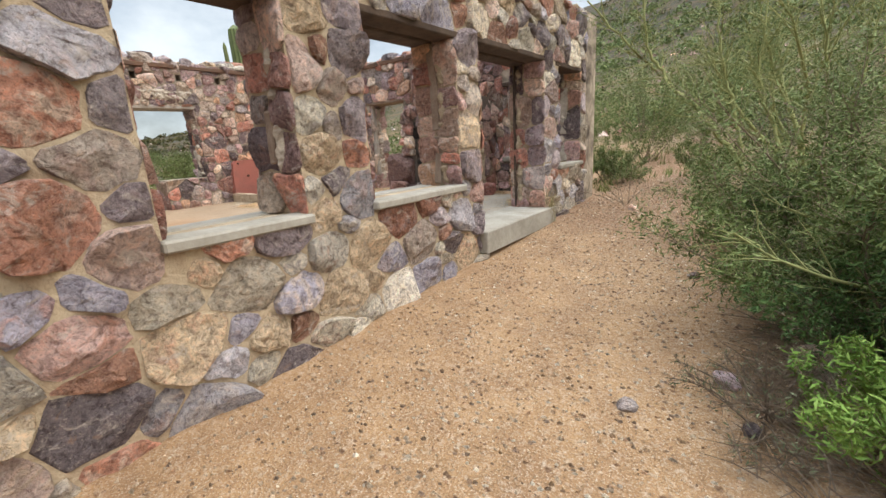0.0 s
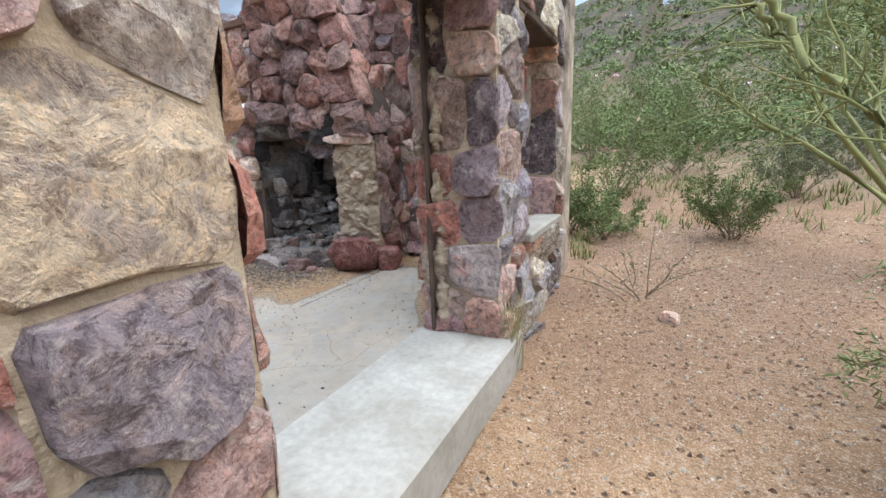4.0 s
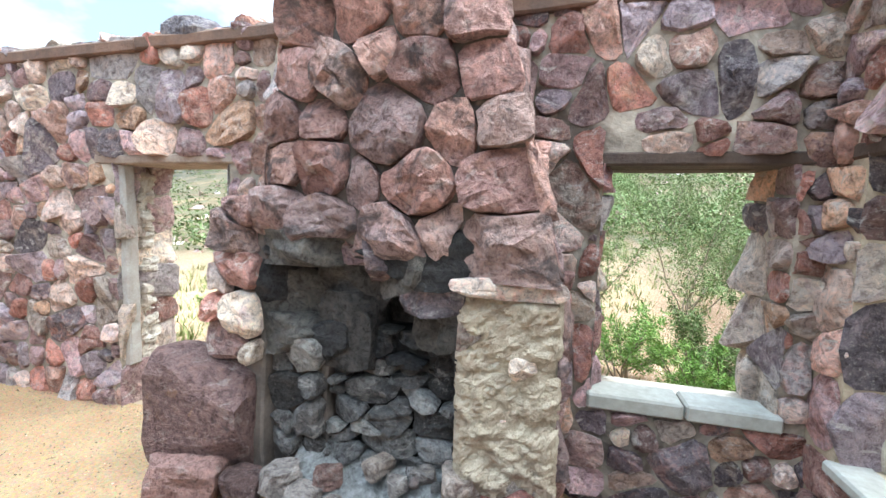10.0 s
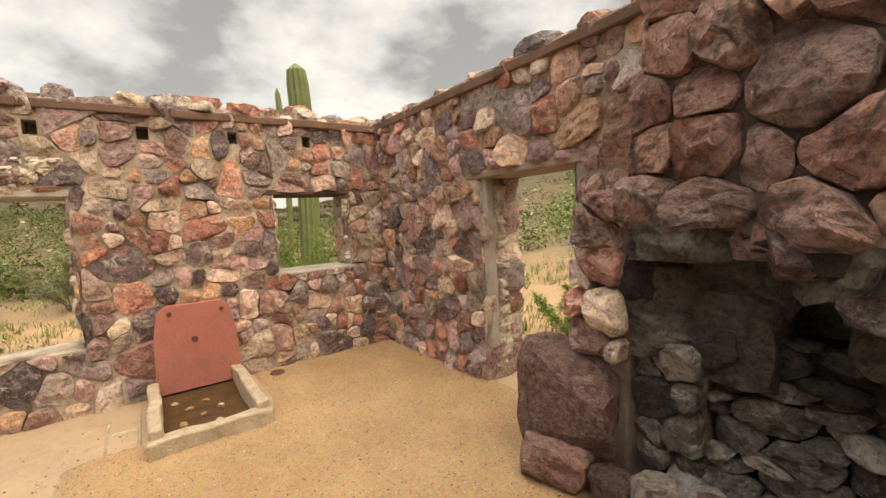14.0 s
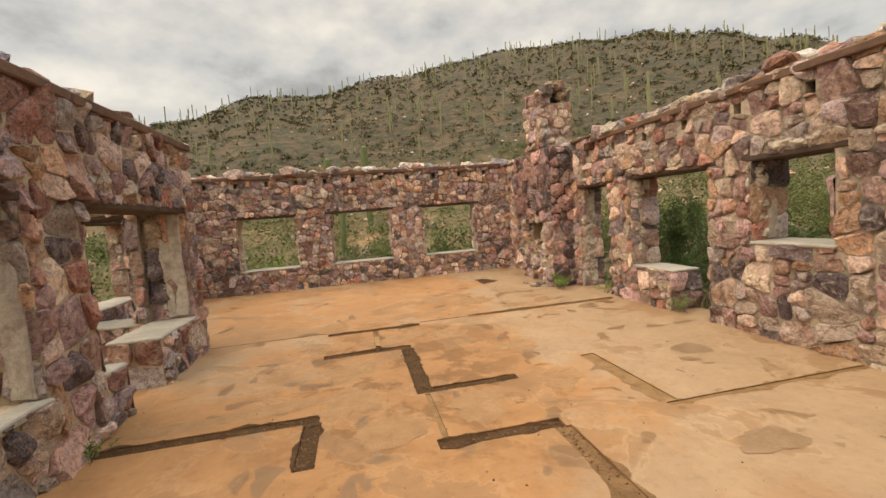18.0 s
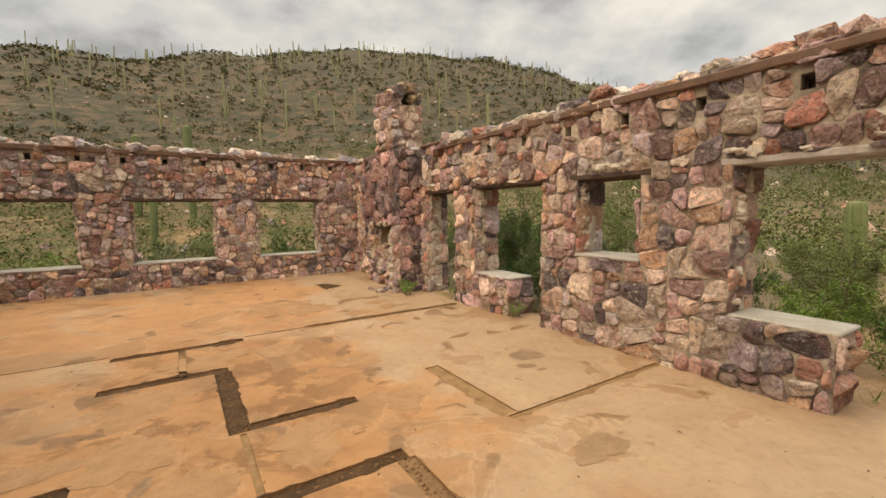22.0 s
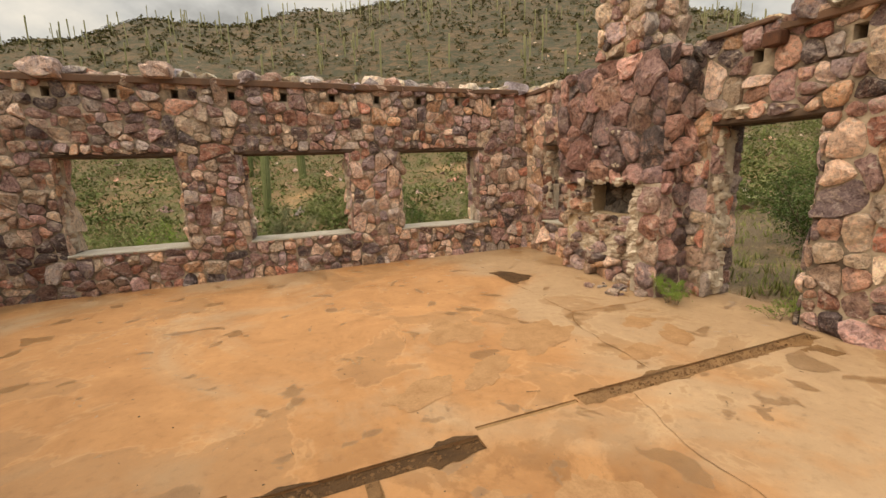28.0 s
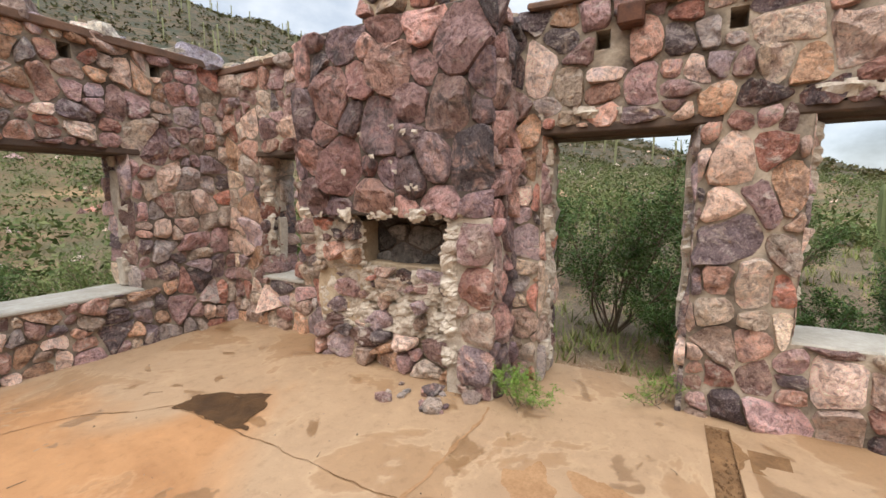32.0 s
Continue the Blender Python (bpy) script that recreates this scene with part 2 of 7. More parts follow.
SOOT = plain_material("soot", (0.022, 0.020, 0.020), (0.06, 0.055, 0.05), 6.0, 0.95, 0.9, 0.04)
ASH = plain_material("ash", (0.34, 0.33, 0.32), (0.10, 0.095, 0.09), 22.0, 0.95, 1.0, 0.03)
CONCRETE = plain_material("grey_concrete", (0.42, 0.40, 0.36), (0.30, 0.28, 0.24), 3.0, 0.85, 0.25, 0.006)
WOOD = plain_material("weathered_beam_wood", (0.20, 0.115, 0.08), (0.11, 0.075, 0.06), 5.0, 0.85, 0.6, 0.02)
WOOD_DARK = plain_material("dark_lintel_wood", (0.07, 0.05, 0.042), (0.12, 0.085, 0.065), 6.0, 0.85, 0.6, 0.02)
WOOD_PALE = plain_material("grey_bleached_wood", (0.46, 0.43, 0.40), (0.34, 0.29, 0.25), 9.0, 0.85, 0.6, 0.02)
WOOD_GREY = plain_material("grey_brown_wood", (0.24, 0.17, 0.13), (0.36, 0.29, 0.24), 9.0, 0.85, 0.6, 0.02)
RUST = plain_material("rusty_iron", (0.16, 0.075, 0.05), (0.09, 0.05, 0.04), 10.0, 0.75, 0.5, 0.01, metal=0.4)
RED_PAINT = plain_material("faded_red_paint", (0.40, 0.14, 0.115), (0.32, 0.13, 0.11), 6.0, 0.75, 0.3, 0.006)
WET = plain_material("wet_mud", (0.050, 0.026, 0.012), (0.095, 0.049, 0.021), 5.0, 0.8, 0.9, 0.02)
SILT = plain_material("brown_trench_silt", (0.235, 0.132, 0.064), (0.135, 0.074, 0.036), 6.0, 0.85, 0.9, 0.02)
STAIN = plain_material("wet_orange_mud", (0.345, 0.20, 0.105), (0.265, 0.145, 0.072), 6.0, 0.75, 0.3, 0.008)
DAMP = plain_material("damp_mud_film", (0.28, 0.175, 0.10), (0.215, 0.13, 0.07), 4.0, 0.5, 0.3, 0.008)
SOOT_STONE = plain_material("sooty_mortar", (0.16, 0.125, 0.105), (0.085, 0.07, 0.062), 5.0, 0.92, 0.8, 0.03)
# near-black colour that paints the shade inside the niche and the flues
CAVITY_SHADE = plain_material("painted_cavity_shade", (0.03, 0.027, 0.025), (0.05, 0.045, 0.04), 8.0, 0.95)


# ---- mesh helpers ----
def mesh_object(name, verts, faces, mat, parent=None, smooth=False, label=""):
    me = bpy.data.meshes.new(name)
    me.from_pydata([tuple(v) for v in verts], [], faces)
    if smooth:
        me.polygons.foreach_set("use_smooth", [True] * len(me.polygons))
    me.materials.append(mat)
    me.update()
    ob = new(name, me)
    if parent is not None:
        ob.parent = parent
        ob.matrix_parent_inverse = parent.matrix_world.inverted() if parent.matrix_world != Matrix() else Matrix()
    if label:
        ob["label"] = label
    return ob


def part(name, bm, material, parent, label="", smooth=False):
    me = bpy.data.meshes.new(name)
    bm.to_mesh(me)
    bm.free()
    if smooth:
        me.polygons.foreach_set("use_smooth", [True] * len(me.polygons))
    me.materials.append(material)
    ob = new(name, me)
    ob.parent = parent
    if label:
        ob["label"] = label
    return ob


def rough_box(x0, x1, y0, y1, z0, z1, step=0.25, wob=0.012, bevel=0.012, seed=0):
    """A box with worn, slightly wavering edges, cut along its longest side."""
    bm = bmesh.new()
    bmesh.ops.create_cube(bm, size=1.0, matrix=pose((x0 + x1) / 2, (y0 + y1) / 2, (z0 + z1) / 2) @ Matrix.Diagonal((x1 - x0, y1 - y0, z1 - z0, 1)))
    size = (x1 - x0, y1 - y0, z1 - z0)
    ax = size.index(max(size))
    lo = (x0, y0, z0)[ax]
    n = max(1, int(size[ax] / step))
    for k in range(1, n):
        co, no = [0, 0, 0], [0, 0, 0]
        co[ax], no[ax] = lo + size[ax] * k / n, 1
        bmesh.ops.bisect_plane(bm, geom=bm.verts[:] + bm.edges[:] + bm.faces[:], plane_co=co, plane_no=no)
    if bevel:
        edges = [e for e in bm.edges if e.calc_face_angle(0) > 0.5]
        bmesh.ops.bevel(bm, geom=edges, offset=bevel, segments=1, affect="EDGES")
    for v in bm.verts:
        v.co += wob * noise.noise_vector(v.co * 3.1 + Vector((seed, 0, seed)))
    return bm


def slab(x0, x1, y0, y1, z0, z1, name, mat, parent, label="", **kw):
    return part(name, rough_box(x0, x1, y0, y1, z0, z1, **kw), mat, parent, label)


def rock_bmesh(size, seed, cuts=6, sub=2, blocky=False):
    """An angular boulder: a ball or a block cut by random planes, then roughened."""
    rng = random.Random(seed)
    bm = bmesh.new()
    if blocky:
        bmesh.ops.create_cube(bm, size=1.62)
        bmesh.ops.subdivide_edges(bm, edges=bm.edges[:], cuts=5 if sub > 1 else 2, use_grid_fill=True)
        for v in bm.verts:
            if v.co.length > 1.17:
                v.co *= 1.17 / v.co.length
    else:
        bmesh.ops.create_icosphere(bm, subdivisions=sub, radius=1.0)
    planes = []
    for _ in range(cuts):
        d = Vector((rng.gauss(0, 1), rng.gauss(0, 1), rng.gauss(0, 1))).normalized()
        planes.append((d, rng.uniform(0.62, 0.95) if blocky else rng.uniform(0.5, 0.8)))
    for v in bm.verts:
        p = v.co.copy()
        for d, h in planes:
            over = p.dot(d) - h
            if over > 0:
                p -= d * over * 0.92
        q = p + Vector((seed, seed * 0.7, 0))
        p *= 1 + 0.10 * noise.noise(q * 2.3) + 0.07 * noise.noise(q * 6.0)
        v.co = Vector((p.x * size[0], p.y * size[1], p.z * size[2])) * 0.62
    return bm


def rock(name, at, size, seed, mat, turn=0.0, parent=None, label="", sub=2, blocky=False):
    bm = rock_bmesh(size, seed, sub=sub, blocky=blocky)
    bmesh.ops.transform(bm, matrix=pose(*at, 0, 0, turn), verts=bm.verts[:])
    return part(name, bm, mat, parent, label, smooth=False)


def clip(poly, nx, ny, c):
    """The part of a flat polygon where nx*x + ny*y <= c."""
    out = []
    n = len(poly)
    for i in range(n):
        a, b = poly[i], poly[(i + 1) % n]
        da, db = nx * a[0] + ny * a[1] - c, nx * b[0] + ny * b[1] - c
        if da <= 0:
            out.append(a)
        if (da < 0 < db) or (db < 0 < da):
            t = da / (da - db)
            out.append((a[0] + t * (b[0] - a[0]), a[1] + t * (b[1] - a[1])))
    return out


def roundness(poly):
    """1 for a circle, small for a sliver."""
    edges = list(zip(poly, poly[1:] + poly[:1]))
    a2 = abs(sum(a[0] * b[1] - b[0] * a[1] for a, b in edges))
    return 6.2832 * a2 / max(1e-6, sum(math.hypot(a[0] - b[0], a[1] - b[1]) for a, b in edges)) ** 2


def split_block(poly, area, rng, out):
    """Breaks a flat polygon into rough four-sided blocks by slanting cuts."""
    a2 = 0.5 * abs(sum(a[0] * b[1] - b[0] * a[1] for a, b in zip(poly, poly[1:] + poly[:1])))
    if a2 < area * min(2.6, max(0.5, rng.lognormvariate(0.15, 0.5))) or len(poly) < 3:
        out.append(poly)
        return
    us, vs = [p[0] for p in poly], [p[1] for p in poly]
    w, h = max(us) - min(us), max(vs) - min(vs)
    best = None
    for _ in range(7):
        g = rng.gauss(0, 0.2) + (0 if w > 1.15 * h * rng.uniform(0.8, 1.25) else math.pi / 2)
        nx, ny = math.cos(g), math.sin(g)
        t = rng.uniform(0.34, 0.66)
        c = nx * (min(us) + t * w) + ny * (min(vs) + t * h)
        one, two = clip(poly, nx, ny, c), clip(poly, -nx, -ny, -c)
        if len(one) > 2 and len(two) > 2:
            score = min(roundness(one), roundness(two))
            if best is None or score > best[0]:
                best = (score, one, two)
    if best is None:
        out.append(poly)
        return
    one, two = best[1:]
    split_block(one, area, rng, out)
    split_block(two, area, rng, out)


def stone_cells(u0, u1, v0, v1, holes, size, seed, flat=1.3, laid=(), trims=(), blocks=False):
    """Splits a wall face into irregular stones: cells round scattered seeds of unlike weight, cut at the openings.
    laid: stones laid by hand, as (u, v, size); trims: half-planes (nx, ny, c) that bound the face; blocks: squarer stones."""
    small, chop = size, random.Random(seed)
    size = size * 2.7 if blocks else size
    rng = np.random.RandomState(seed)
    U0, U1 = u0 / flat, u1 / flat

    def inside(u, v, pad=0.0):
        return any(h[0] - pad < u < h[1] + pad and h[2] - pad < v < h[3] + pad for h in holes)

    pts, rad = np.array([(p[0] / flat, p[1]) for p in laid]).reshape(-1, 2), np.array([float(p[2]) for p in laid])
    size = max(size, max(rad) if len(rad) else 0)
    tries = int((U1 - U0) * (v1 - v0) / (size * size) * 26) + 40
    cand = np.column_stack((rng.uniform(U0, U1, tries), rng.uniform(v0, v1, tries)))
    rr = size * np.clip(rng.lognormal(-0.08, 0.36, tries), 0.45, 1.8)
    rr = np.concatenate((np.sort(rr[: tries // 2])[::-1], rr[tries // 2:]))
    for p, r in zip(cand, rr):
        if laid:
            break
        if not blocks and inside(p[0] * flat, p[1], 0.02):
            continue
        if len(pts):
            d = np.hypot(*(pts - p).T)
            if (d < 0.5 * (rad + r)).any():
                continue
        pts, rad = np.vstack((pts, p)), np.append(rad, r)
    cells = []
    for i, (p, r) in enumerate(zip(pts, rad)):
        d = np.hypot(*(pts - p).T)
        near = np.argsort(d)[1:22]
        k = 2.6 * size
        poly = [(max(U0, p[0] - k), max(v0, p[1] - k)), (min(U1, p[0] + k), max(v0, p[1] - k)),
                (min(U1, p[0] + k), min(v1, p[1] + k)), (max(U0, p[0] - k), min(v1, p[1] + k))]
        for j in near:
            q = pts[j] - p
            dd = d[j]
            t = 0.5 * (dd * dd + 0.25 * (r * r - rad[j] * rad[j])) / dd
            nx, ny = q / dd
            poly = clip(poly, nx, ny, nx * p[0] + ny * p[1] + t)
            if len(poly) < 3:
                break
        if len(poly) < 3:
            continue
        poly = [(x * flat, y) for x, y in poly]
        pieces = []
        if blocks:
            split_block(poly, 2.3 * small * small * flat, chop, pieces)
        else:
            pieces = [poly]
        for poly in pieces:
            su, sv = (sum(q[0] for q in poly) / len(poly), sum(q[1] for q in poly) / len(poly)) if blocks else (p[0] * flat, p[1])
            for h in holes:
                gaps = (h[0] - su, su - h[1], h[2] - sv, sv - h[3])
                k = gaps.index(max(gaps))
                poly = (clip(poly, 1, 0, h[0]) if k == 0 else clip(poly, -1, 0, -h[1]) if k == 1 else
                        clip(poly, 0, 1, h[2]) if k == 2 else clip(poly, 0, -1, -h[3])) if len(poly) > 2 else poly
            for t in trims:
                poly = clip(poly, *t) if len(poly) > 2 else poly
            if len(poly) > 2:
                area = 0.5 * abs(sum(a[0] * b[1] - b[0] * a[1] for a, b in zip(poly, poly[1:] + poly[:1])))
                if area > 0.0035:
                    cells.append(poly)
    return cells


def stone_mesh(poly, place, proud, joint, rng):
    """One stone: a rounded polygon that swells out of the wall, with broken facets. place(u, v, out) gives the point in the world."""
    n = len(poly)
    a2 = sum(a[0] * b[1] - b[0] * a[1] for a, b in zip(poly, poly[1:] + poly[:1]))
    if a2 < 0:
        poly = poly[::-1]
    cu, cv = sum(p[0] for p in poly) / n, sum(p[1] for p in poly) / n
    span = math.sqrt(abs(a2) / 2)
    keep = max(0.55, 1 - 2.0 * joint / max(span, 0.03))
    ring = []
    for i in range(n):
        a, b = poly[i], poly[(i + 1) % n]
        if math.hypot(a[0] - b[0], a[1] - b[1]) < 0.02:
            ring.append(((a[0] + b[0]) / 2, (a[1] + b[1]) / 2))
            continue
        side = math.hypot(b[0] - a[0], b[1] - a[1])
        cut = min(0.3, rng.uniform(0.012, 0.035) / side + 0.06)
        for t in (cut, 1 - cut) if n > 7 else (cut, 0.5, 1 - cut):
            w = rng.uniform(-0.03, 0.055) * span / side if t == 0.5 else 0
            ring.append((a[0] + t * (b[0] - a[0]) + w * (b[1] - a[1]), a[1] + t * (b[1] - a[1]) - w * (b[0] - a[0])))
    bent = []
    for u, v in ring:
        q = place(u, v, 0)
        q = Vector((q[0] + q[1], q[2], 3.3)) * 6.5
        bent.append((u + 0.030 * noise.noise(q) + 0.012 * noise.noise(q * 2.6), v + 0.030 * noise.noise(q + Vector((7, 3, 0))) + 0.012 * noise.noise(q * 2.6 + Vector((3, 8, 0)))))
    ring = [((u - cu) * keep, (v - cv) * keep) for u, v in bent]
    m = len(ring)
    h = proud * rng.uniform(0.45, 1.45)
    tu, tv = rng.gauss(0, 0.20), rng.gauss(0.04, 0.21)
    cutters = [(math.cos(g), math.sin(g), rng.uniform(0.25, 0.5) * span, rng.uniform(0.25, 0.8)) for g in (rng.uniform(0, 6.28) for _ in range(3))]
    so = Vector((cu * 7.3, cv * 7.3, rng.uniform(0, 40)))
    verts, faces = [], []
    for scale, depth in ((1.0, -0.03), (0.992, 0.66), (0.955, 0.95), (0.66, 1.0), (0.30, 1.0)):
        for u, v in ring:
            u, v = u * scale, v * scale
            d = h * depth
            if depth > 0:
                d += (tu * u + tv * v) * min(1, depth)
                for cx, cy, cd, cs in cutters:
                    over = cx * u + cy * v - cd * 0.6
                    if over > 0:
                        d -= over * cs * depth
                q = Vector((u * 9, v * 9, 0)) + so
                d += 0.34 * h * noise.noise(q) * depth + 0.26 * h * noise.noise(q * 2.9) * depth
                d = max(d, 0.006)
                w = 0.05 * span
                u += w * noise.noise(q * 1.3 + Vector((5, 0, 0)))
                v += w * noise.noise(q * 1.3 + Vector((0, 9, 0)))
            verts.append(place(cu + u, cv + v, d))
    rings = 5
    for k in range(rings - 1):
        for i in range(m):
            j = (i + 1) % m
            faces.append((k * m + i, k * m + j, (k + 1) * m + j, (k + 1) * m + i))
    faces.append(tuple((rings - 1) * m + i for i in range(m)))
    return verts, faces


def lay_stones(parent, faces_of_wall, mats, near, limit=300, name="stone"):
    """Lays rubble on the faces of a wall. faces_of_wall: (cells, place, proud, joint). The stones nearest to the walk are
    parts of their own, the others one mass."""
    rng = random.Random(len(faces_of_wall) * 17 + limit)
    made = []
    for cells, place, proud, joint in faces_of_wall:
        for poly in cells:
            verts, faces = stone_mesh(poly, place, proud, joint, rng)
            c = verts[-1]
            made.append((min((c[0] - a) ** 2 + (c[1] - b) ** 2 + (c[2] - 1.4) ** 2 for a, b in near), verts, faces))
    made.sort(key=lambda t: t[0])
    for _, verts, faces in made[:limit]:
        c = Vector(verts[-1])
        ob = mesh_object(name, [Vector(v) - c for v in verts], faces, mats[0], parent)
        ob.location = c
    rest = made[limit:]
    if rest:
        V, F = [], []
        for _, verts, faces in rest:
            k = len(V)
            V += verts
            F += [tuple(i + k for i in f) for f in faces]
        tagged(mesh_object("rubble", V, F, mats[1], parent), kind="stuff")


def wall_core(name, along, u0, u1, v0, v1, a, b, holes, mat):
    """The mortar body of a wall, with its openings cut through. along: 'x' or 'y'; a, b: its two faces on the other axis."""
    us = sorted({u0, u1, *[h[k] for h in holes for k in (0, 1) if u0 < h[k] < u1]})
    vs = sorted({v0, v1, *[h[k] for h in holes for k in (2, 3) if v0 < h[k] < v1]})
    solid = {}
    for i in range(len(us) - 1):
        for j in range(len(vs) - 1):
            cu, cv = (us[i] + us[i + 1]) / 2, (vs[j] + vs[j + 1]) / 2
            solid[i, j] = not any(h[0] < cu < h[1] and h[2] < cv < h[3] for h in holes)
    V, F = [], []

    def P(u, w, v):
        return (u, w, v) if along == "x" else (w, u, v)

    def quad(*p):
        k = len(V)
        V.extend(p)
        F.append((k, k + 1, k + 2, k + 3))

    for (i, j), s in solid.items():
        if not s:
            continue
        p, q, r, t = us[i], us[i + 1], vs[j], vs[j + 1]
        quad(P(p, a, r), P(q, a, r), P(q, a, t), P(p, a, t))
        quad(P(q, b, r), P(p, b, r), P(p, b, t), P(q, b, t))
        if not solid.get((i - 1, j)):
            quad(P(p, a, r), P(p, a, t), P(p, b, t), P(p, b, r))
        if not solid.get((i + 1, j)):
            quad(P(q, a, r), P(q, b, r), P(q, b, t), P(q, a, t))
        if not solid.get((i, j - 1)):
            quad(P(p, a, r), P(p, b, r), P(q, b, r), P(q, a, r))
        if not solid.get((i, j + 1)):
            quad(P(p, a, t), P(q, a, t), P(q, b, t), P(p, b, t))
    bm = bmesh.new()
    vv = [bm.verts.new(p) for p in V]
    for f in F:
        bm.faces.new([vv[i] for i in f])
    bmesh.ops.remove_doubles(bm, verts=bm.verts[:], dist=0.0005)
    bmesh.ops.recalc_face_normals(bm, faces=bm.faces[:])
    me = bpy.data.meshes.new(name)
    bm.to_mesh(me)
    bm.free()
    me.materials.append(mat)
    return new(name, me)


def face_place(along, w, out):
    """place() for stone_mesh: a face at w on the other axis that looks along out (+1 or -1)."""
    if along == "x":
        return lambda u, v, d: (u, w + out * d, v)
    return lambda u, v, d: (w + out * d, u, v)


def reveal_place(along, u, out):
    """place() for the side of an opening at u that looks along out; the first number runs through the wall."""
    if along == "x":
        return lambda s, v, d: (u + out * d, s, v)
    return lambda s, v, d: (s, u + out * d, v)


def ragged_face(name, place, u0, u1, v0, v1, mat, parent, deep=0.05, step=0.018, seed=0, keep=-1.0, label=""):
    """A skin of broken render on a wall's face: thin layers broken off in ledges, with a torn outline. keep: nearer to 0.3, more has fallen off."""
    nu, nv = max(3, int((u1 - u0) / step)), max(3, int((v1 - v0) / step))
    V, F, live = [], [], []
    for j in range(nv + 1):
        for i in range(nu + 1):
            u, v = u0 + (u1 - u0) * i / nu, v0 + (v1 - v0) * j / nv
            q = Vector((u * 5.5, v * 8.0, seed * 3.7))
            a = noise.noise(q) + 0.55 * noise.noise(q * 2.7) + 0.3 * noise.noise(q * 6.1)
            edge = min(i, nu - i, j, nv - j) * step
            a -= max(0.0, 0.06 - edge) * 16.0
            t = (a + 1.1) * 2.6
            ledge = (math.floor(t) + smooth_step((t - math.floor(t)) * 2.2 - 0.6)) / 5.0
            d = deep * ledge * (smooth_step((a - keep) * 2.2 + 0.05) if keep > -0.9 else 1.0) + 0.006 * noise.noise(q * 9.0)
            if edge <= 0:
                d = -0.02
            V.append(place(u + 0.012 * noise.noise(q * 3.3), v + 0.012 * noise.noise(q * 3.3 + Vector((4, 9, 1))), d))
            live.append(a > keep)
    w = nu + 1
    for j in range(nv):
        for i in range(nu):
            k = j * w + i
            if live[k] or live[k + 1] or live[k + w]:
                F.append((k, k + 1, k + w + 1, k + w))
    return tagged(mesh_object(name, V, F, mat, parent, label=label), kind="stuff")


def smooth_step(t):
    t = min(1.0, max(0.0, t))
    return t * t * (3 - 2 * t)


def some(cells, share, seed):
    rng = random.Random(seed)
    return [c for c in cells if rng.random() < share]


# ---- ground ----
CREST = [(-180, 15), (-150, 18), (-110, 16), (-60, 7), (-30, 9.5), (-19, 13.4), (-10, 16.6), (-4, 16.9), (7, 18.9), (15, 20.2), (22, 20.7), (30, 20.4), (37, 19.5), (45, 18.0), (52, 15.4), (57, 13.2), (68, 10.5), (78, 8.2), (84, 6.8), (89, 4.6), (94, 5.8), (100, 4.4), (105, 2.6), (120, 4), (145, 11), (180, 17)]


def crest(x, y):
    """How steeply the hills stand up in that direction, in degrees; 0 is south (-y), 90 is west (-x)."""
    az = math.degrees(math.atan2(-(x + 5), -(y - 3)))
    for (a, ea), (b, eb) in zip(CREST, CREST[1:]):
        if a <= az <= b:
            t = (az - a) / (b - a)
            t = t * t * (3 - 2 * t)
            return ea + t * (eb - ea)
    return 15


def smooth(t):
    t = min(1.0, max(0.0, t))
    return t * t * (3 - 2 * t)


def ground(x, y):
    yy = min(max(y, -3.0), 9.0)
    east = -0.55 + 0.055 * yy
    west = -0.10
    near = west + (east - west) * smooth((x + 8.5) / 5.0)
    if y > 7.9:
        near += 0.10 * smooth((y - 7.9) / 3.0)
    if y < -7.5:
        near -= 0.45 * smooth((-7.5 - y) / 2.0)
    if -9.9 < x < -2.12 and -7.9 < y < 7.9:
        near = min(near, -0.34)
    if -2.6 < x < -0.15 and -7.9 < y < -2.0:
        near = -0.5
    dx, dy = max(-10 - x, x + 1.5, 0), max(-8 - y, y - 8, 0)
    d = math.hypot(dx, dy)
    far = math.hypot(x + 5, y - 3)
    h = near * (1 - smooth((d - 3) / 25))
    reach = 190.0
    el = math.tan(radians(crest(x, y)))
    t = max(0.0, (d - 2.5) / (reach - 2.5))
    if t <= 1:
        h += el * reach * (0.42 * t + 0.58 * smooth(t))
    else:
        h += el * reach * (1 - 0.25 * smooth((t - 1) / 2.5))
    if d > 2:
        k = min(1.0, (d - 2) / 130)
        h += k * (3.0 * noise.noise(Vector((x * 0.013, y * 0.013, 3))) + 2.4 * noise.noise(Vector((x * 0.045, y * 0.045, 9))))
    h += (0.03 if d < 3 else 0.12) * noise.noise(Vector((x * 0.6, y * 0.6, 1))) * min(1, 0.3 + d)
    return h


def spread(centre, core, step, reach, grow):
    out, p, s = [0.0], 0.0, step
    while p < reach:
        if p > core:
            s *= grow
        p += s
        out.append(p)
    return [centre - q for q in out[:0:-1]] + [centre + q for q in out]


